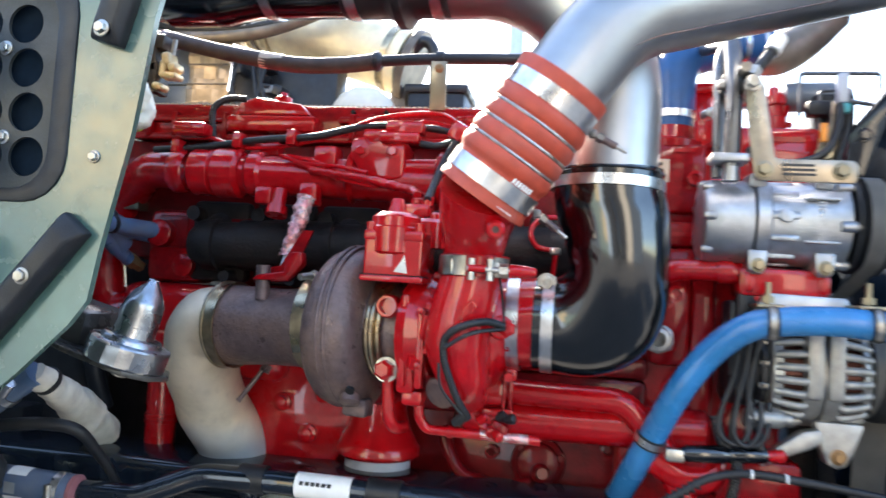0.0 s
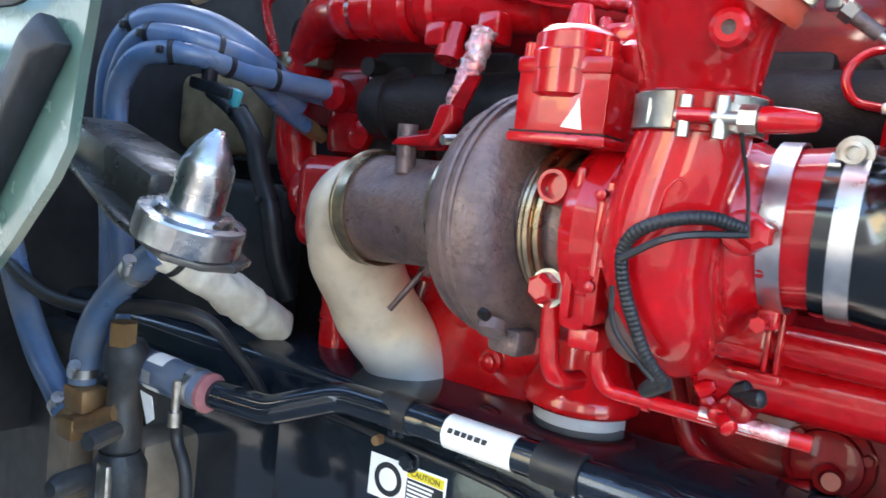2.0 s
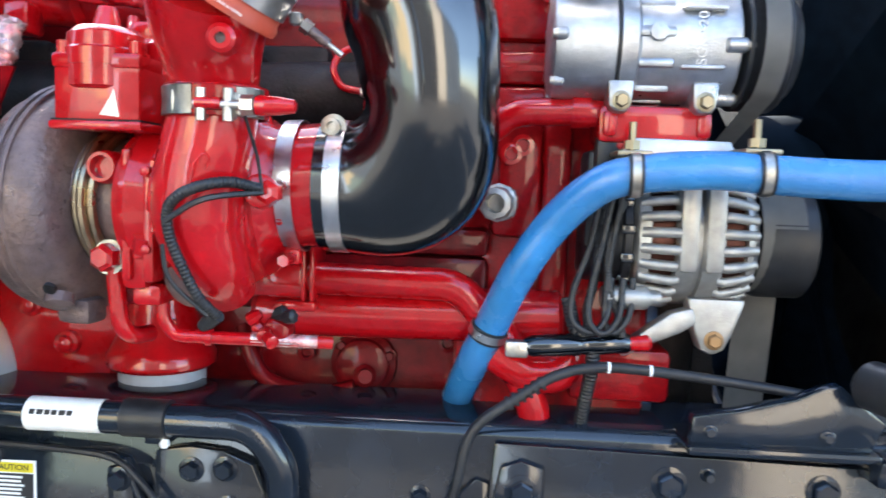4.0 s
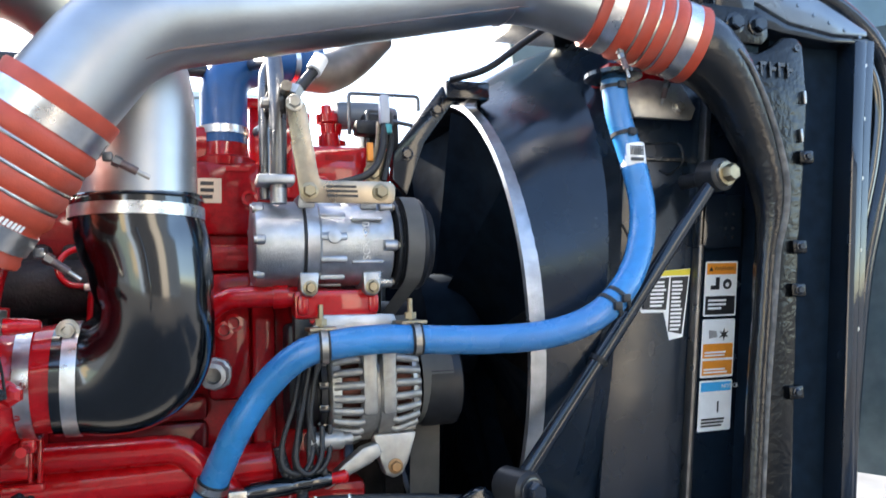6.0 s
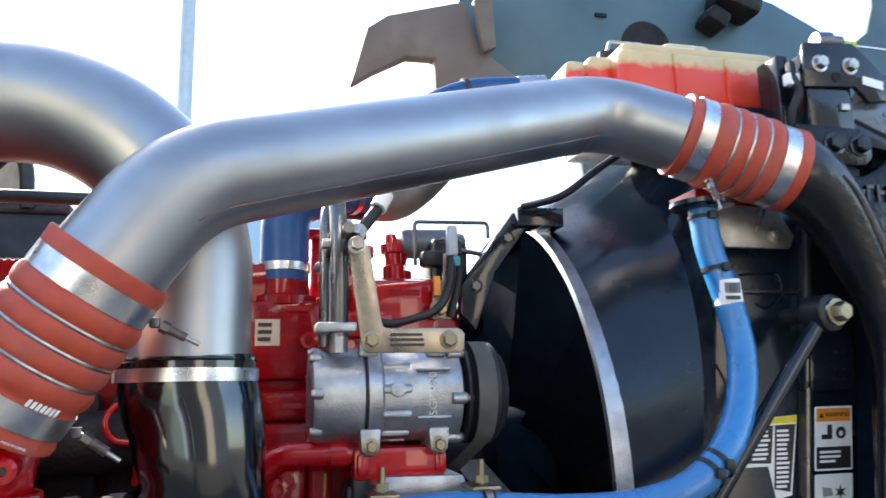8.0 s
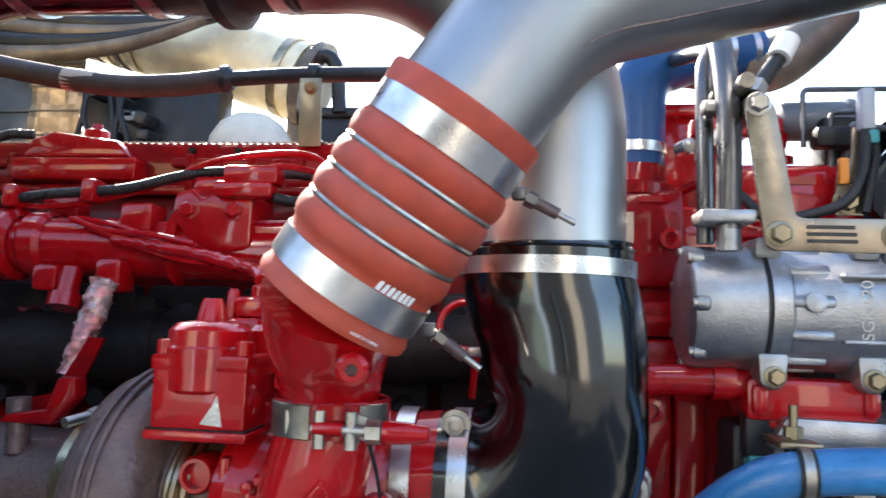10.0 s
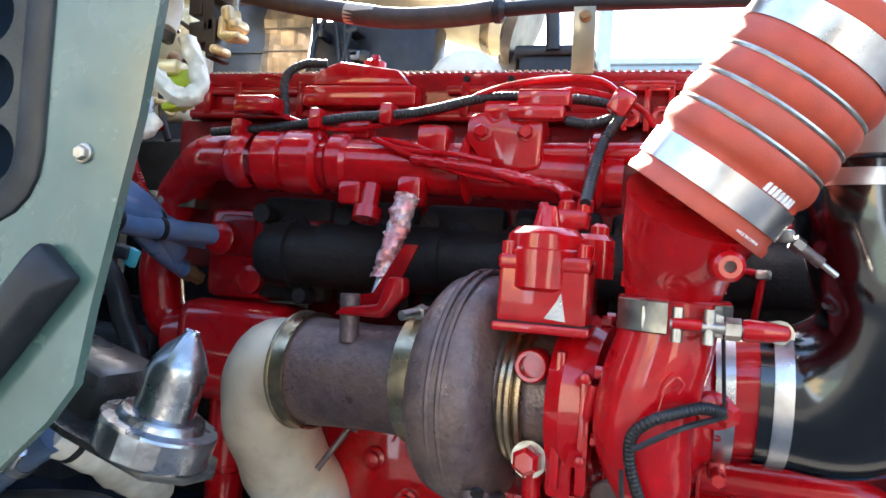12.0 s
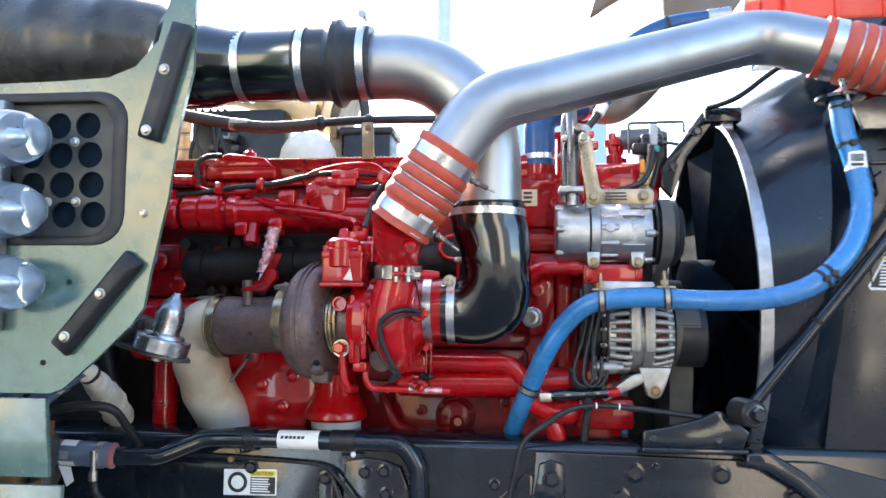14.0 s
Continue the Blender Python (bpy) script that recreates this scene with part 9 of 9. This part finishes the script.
for k in range(30):
    x, z = rnd_m.uniform(-1.06, -0.83), rnd_m.uniform(1.70, 2.06)
    w, h = rnd_m.uniform(0.006, 0.016), rnd_m.uniform(0.01, 0.022)
    nudge(part("fitting", lathe(B(), [(0, w * 0.7), (h, w * 0.7), (h, w), (h * 1.6, w), (h * 1.8, w * 0.5)], (x, rnd_m.uniform(1.455, 1.48), z), (rnd_m.uniform(-1, 1), rnd_m.uniform(-1, -0.2), rnd_m.uniform(-1, 1)), n=10), rnd_m.choice((GOLD_SKIN, ZINC, YELLOW_ZINC, PALE_GOLD, BRASS)), gm), (0, 0, 0), 0.86, (0.03, 0.417, 1.556))
for k in range(10):
    x0, z0 = rnd_m.uniform(-1.05, -0.86), rnd_m.uniform(1.76, 1.92)
    pts = [(x0, 1.43, z0)]
    for q in range(3):
        pts.append((pts[-1][0] + rnd_m.uniform(-0.03, 0.06), 1.41 + rnd_m.uniform(-0.02, 0.03), pts[-1][2] + rnd_m.uniform(-0.05, 0.03)))
    nudge(part("wire", tube(B(), smooth_path(pts), rnd_m.uniform(0.003, 0.006), 8), rnd_m.choice((BROWN_BLACK, FOIL, CANVAS, PALE_GOLD)), gm), (0, 0, 0), 0.82, (0.03, 0.417, 1.556))
part("support", box(B(), (-1.14, 1.5, 1.80), (-1.05, 1.62, 1.9), 0.01), MATT_BLACK, gm)

# far side of the engine bay: heat shield, insulated pipe, modules and washer bottle
DARK_SHEET = material("scuffed_slate_sheet", (0.06, 0.068, 0.08), 0.4, 0.3, vary=0.25, scale=18, bump=0.2, bump_scale=20, stain=(0.13, 0.14, 0.15), stain_amount=0.6, stain_scale=14)
hsd = thing("heat_shield", (-0.93, 1.92, 1.6), "crinkled foil heat shield beside a grey-blue sheet", "heat shield")
bm = B()
rnd = random.Random(11)
grid = [[bm.verts.new((-0.975 + 0.125 * i / 8, 1.93 + rnd.uniform(-0.008, 0.008), 1.6 + 0.56 * j / 18)) for j in range(19)] for i in range(9)]
for i in range(8):
    for j in range(18):
        bm.faces.new((grid[i][j], grid[i + 1][j], grid[i + 1][j + 1], grid[i][j + 1]))
bmesh.ops.solidify(bm, geom=bm.faces[:], thickness=0.004)
part("foil", bm, material("tan_foil", (0.34, 0.28, 0.21), 0.45, 0.5, vary=0.25, scale=30, bump=0.5, bump_scale=60), hsd, "crinkled tan foil", sharp=10)
part("sheet", box(B(), (-1.16, 1.95, 1.55), (-0.98, 1.97, 2.16), 0.004), DARK_SHEET, hsd)
for z in (1.70, 1.85, 1.99):
    part("sheet_rib", box(B(), (-1.14, 1.944, z), (-0.985, 1.952, z + 0.006), 0.002), DARK_SHEET, hsd)
for z in (1.93, 1.985, 2.04, 2.09):
    part("seam", box(B(), (-0.973, 1.918, z), (-0.852, 1.923, z + 0.004), 0.001), TARNISH, hsd)
gp = thing("insulated_pipe", (-0.6, 2.1, 1.95), "sunlit tan insulated exhaust pipe on the far side", "pipe")
path = [(-1.12, 2.12, 2.315), (-0.95, 2.10, 2.27), (-0.66, 2.08, 2.185), (-0.38, 2.06, 2.09)]
part("pipe", tube(B(), fillet(path, 0.2), 0.092, 30), GOLD_SKIN, gp)
for q in range(5):
    c = V(path[1]).lerp(V(path[2]), 0.05 + q * 0.13)
    part("clamp_band", band(B(), c, V(path[3]) - V(path[0]), 0.0925, 0.014 if q % 2 else 0.024, 0.006), TARNISH if q % 2 else GOLD_BAND, gp)
c = V(path[2]).lerp(V(path[3]), 0.86)
part("clamp_band", band(B(), c, V(path[3]) - V(path[2]), 0.0925, 0.02, 0.004), GOLD_BAND, gp)
part("end_flange", lathe(B(), [(0, 0.092), (0.01, 0.104), (0.03, 0.104), (0.03, 0.08)], path[3], (0.9, 0, -0.35), n=30), TARNISH, gp)
part("hanger", box(B(), (-0.42, 2.04, 1.6), (-0.37, 2.10, 2.05), 0.01), TARNISH, gp)
fb2 = thing("pipe_bundle", (-0.85, 1.9, 2.1), "dark and tan heat-sleeved pipes on the far side", "pipe")
for k in range(4):
    part("pipe", tube(B(), smooth_path([(-1.06, 1.88, 2.21 - 0.032 * k), (-0.98, 1.87, 2.19 - 0.03 * k), (-0.83, 1.86, 2.165 - 0.022 * k), (-0.70, 1.88, 2.165 - 0.012 * k), (-0.58, 1.93, 2.20), (-0.52, 2.0, 2.26)]), 0.019, 12), TARNISH if k % 2 else MATT_BLACK, fb2)
wb = thing("far_side_box", (-0.3, 1.95, 1.7), "black plastic module on the far side of the engine", "box")
part("case", box(B(), (-0.36, 2.0, 1.6), (-0.20, 2.15, 2.01), 0.012), MATT_BLACK, wb)
part("lid", box(B(), (-0.37, 1.99, 1.99), (-0.19, 2.16, 2.015), 0.008), MATT_BLACK, wb)
part("strap", tube(B(), smooth_path([(-0.36, 2.0, 2.10), (-0.32, 1.99, 2.13), (-0.29, 1.99, 2.10), (-0.28, 1.99, 2.0)]), 0.016, 10), MATT_BLACK, wb)
wb2 = thing("washer_bottle", (-0.46, 1.93, 1.7), "pale domed plastic bottle beyond the engine", "bottle")
part("bottle", lathe(B(), [(0, 0.092), (0.18, 0.092), (0.215, 0.086), (0.245, 0.068), (0.265, 0.04), (0.272, 0.0)], (-0.455, 1.93, 1.71), (0, 0, 1), n=28), CREAM, wb2)
wb3 = thing("fuse_module", (-0.7, 1.95, 1.7), "black wiring module with plugs beyond the engine", "box")
part("case", box(B(), (-0.87, 1.96, 1.6), (-0.545, 2.05, 2.075), 0.02), MATT_BLACK, wb3)
for i in range(9):
    x, z = -0.83 + rnd.uniform(0, 0.13), 1.90 + rnd.uniform(0, 0.15)
    part("plug", box(B(), (x, 1.90, z), (x + rnd.uniform(0.015, 0.035), 1.955, z + rnd.uniform(0.012, 0.03)), 0.004, turn=(0, rnd.uniform(-25, 25), 0)), rnd.choice((MATT_BLACK, MATT_BLACK, FILTER_GREY)), wb3)
for i in range(5):
    x = -0.83 + 0.025 * i
    part("wire", tube(B(), smooth_path([(x, 1.91, 2.06), (x + rnd.uniform(-0.03, 0.03), 1.90, 1.98), (x + rnd.uniform(-0.03, 0.04), 1.90, 1.90), (x, 1.93, 1.8)]), 0.006, 8), MATT_BLACK, wb3)
cd = thing("cable_conduit", (-0.3, 1.32, 1.77), "brown-black battery cable conduit over the engine", "cable")
part("steel_end", tube(B(), smooth_path([(-1.12, 1.44, 2.03), (-1.0, 1.42, 2.004), (-0.901, 1.40, 1.98), (-0.733, 1.352, 1.925), (-0.685, 1.345, 1.909)]), 0.0095, 14), GOLD_BAND, cd)
part("union", lathe(B(), [(0, 0.012), (0.004, 0.016), (0.02, 0.016), (0.024, 0.012), (0.032, 0.015), (0.044, 0.015)], (-0.69, 1.346, 1.911), (1, -0.3, -0.33), n=14), RUST, cd)
p = smooth_path([(-0.66, 1.33, 1.902), (-0.60, 1.318, 1.885), (-0.517, 1.31, 1.866), (-0.40, 1.305, 1.846), (-0.31, 1.305, 1.845), (-0.24, 1.305, 1.852)])
part("sleeve", tube(B(), p, 0.0145, 16), material("brown_sleeve", (0.07, 0.045, 0.035), 0.6, vary=0.2, scale=60), cd)
part("tube", tube(B(), smooth_path([(-0.25, 1.305, 1.852), (-0.13, 1.305, 1.857), (0.08, 1.305, 1.856), (0.25, 1.32, 1.86), (0.40, 1.4, 1.87)]), 0.0098, 16), MATT_BLACK, cd)
part("label", lathe(B(), [(0, 0.0149), (0.045, 0.0149)], (-0.462, 1.3075, 1.8555), (1, -0.03, -0.15), n=20, close=False), TAN_LABEL, cd)
part("collar", lathe(B(), [(0, 0.012), (0.004, 0.0175), (0.012, 0.0175), (0.018, 0.011)], (-0.25, 1.305, 1.852), (1, 0, 0), n=16), MATT_BLACK, cd)
part("clip", band(B(), (-0.126, 1.305, 1.857), (1, 0, 0), 0.0105, 0.013, 0.003), MATT_BLACK, cd)
bm = slab(B(), [(-0.138, 1.762), (-0.110, 1.762), (-0.112, 1.848), (-0.140, 1.848)], 0.003, wall(1.288), bevel=0.001)
box(bm, (-0.138, 1.288, 1.768), (-0.110, 1.32, 1.772), 0.001)
pl = part("stand", bm, YELLOW_ZINC, cd, "tan zinc-plated stand")
part("stand_bolt", bolt(B(), (-0.125, 1.288, 1.835), (0, -1, 0), 0.006, 0.004), BRASS, pl)
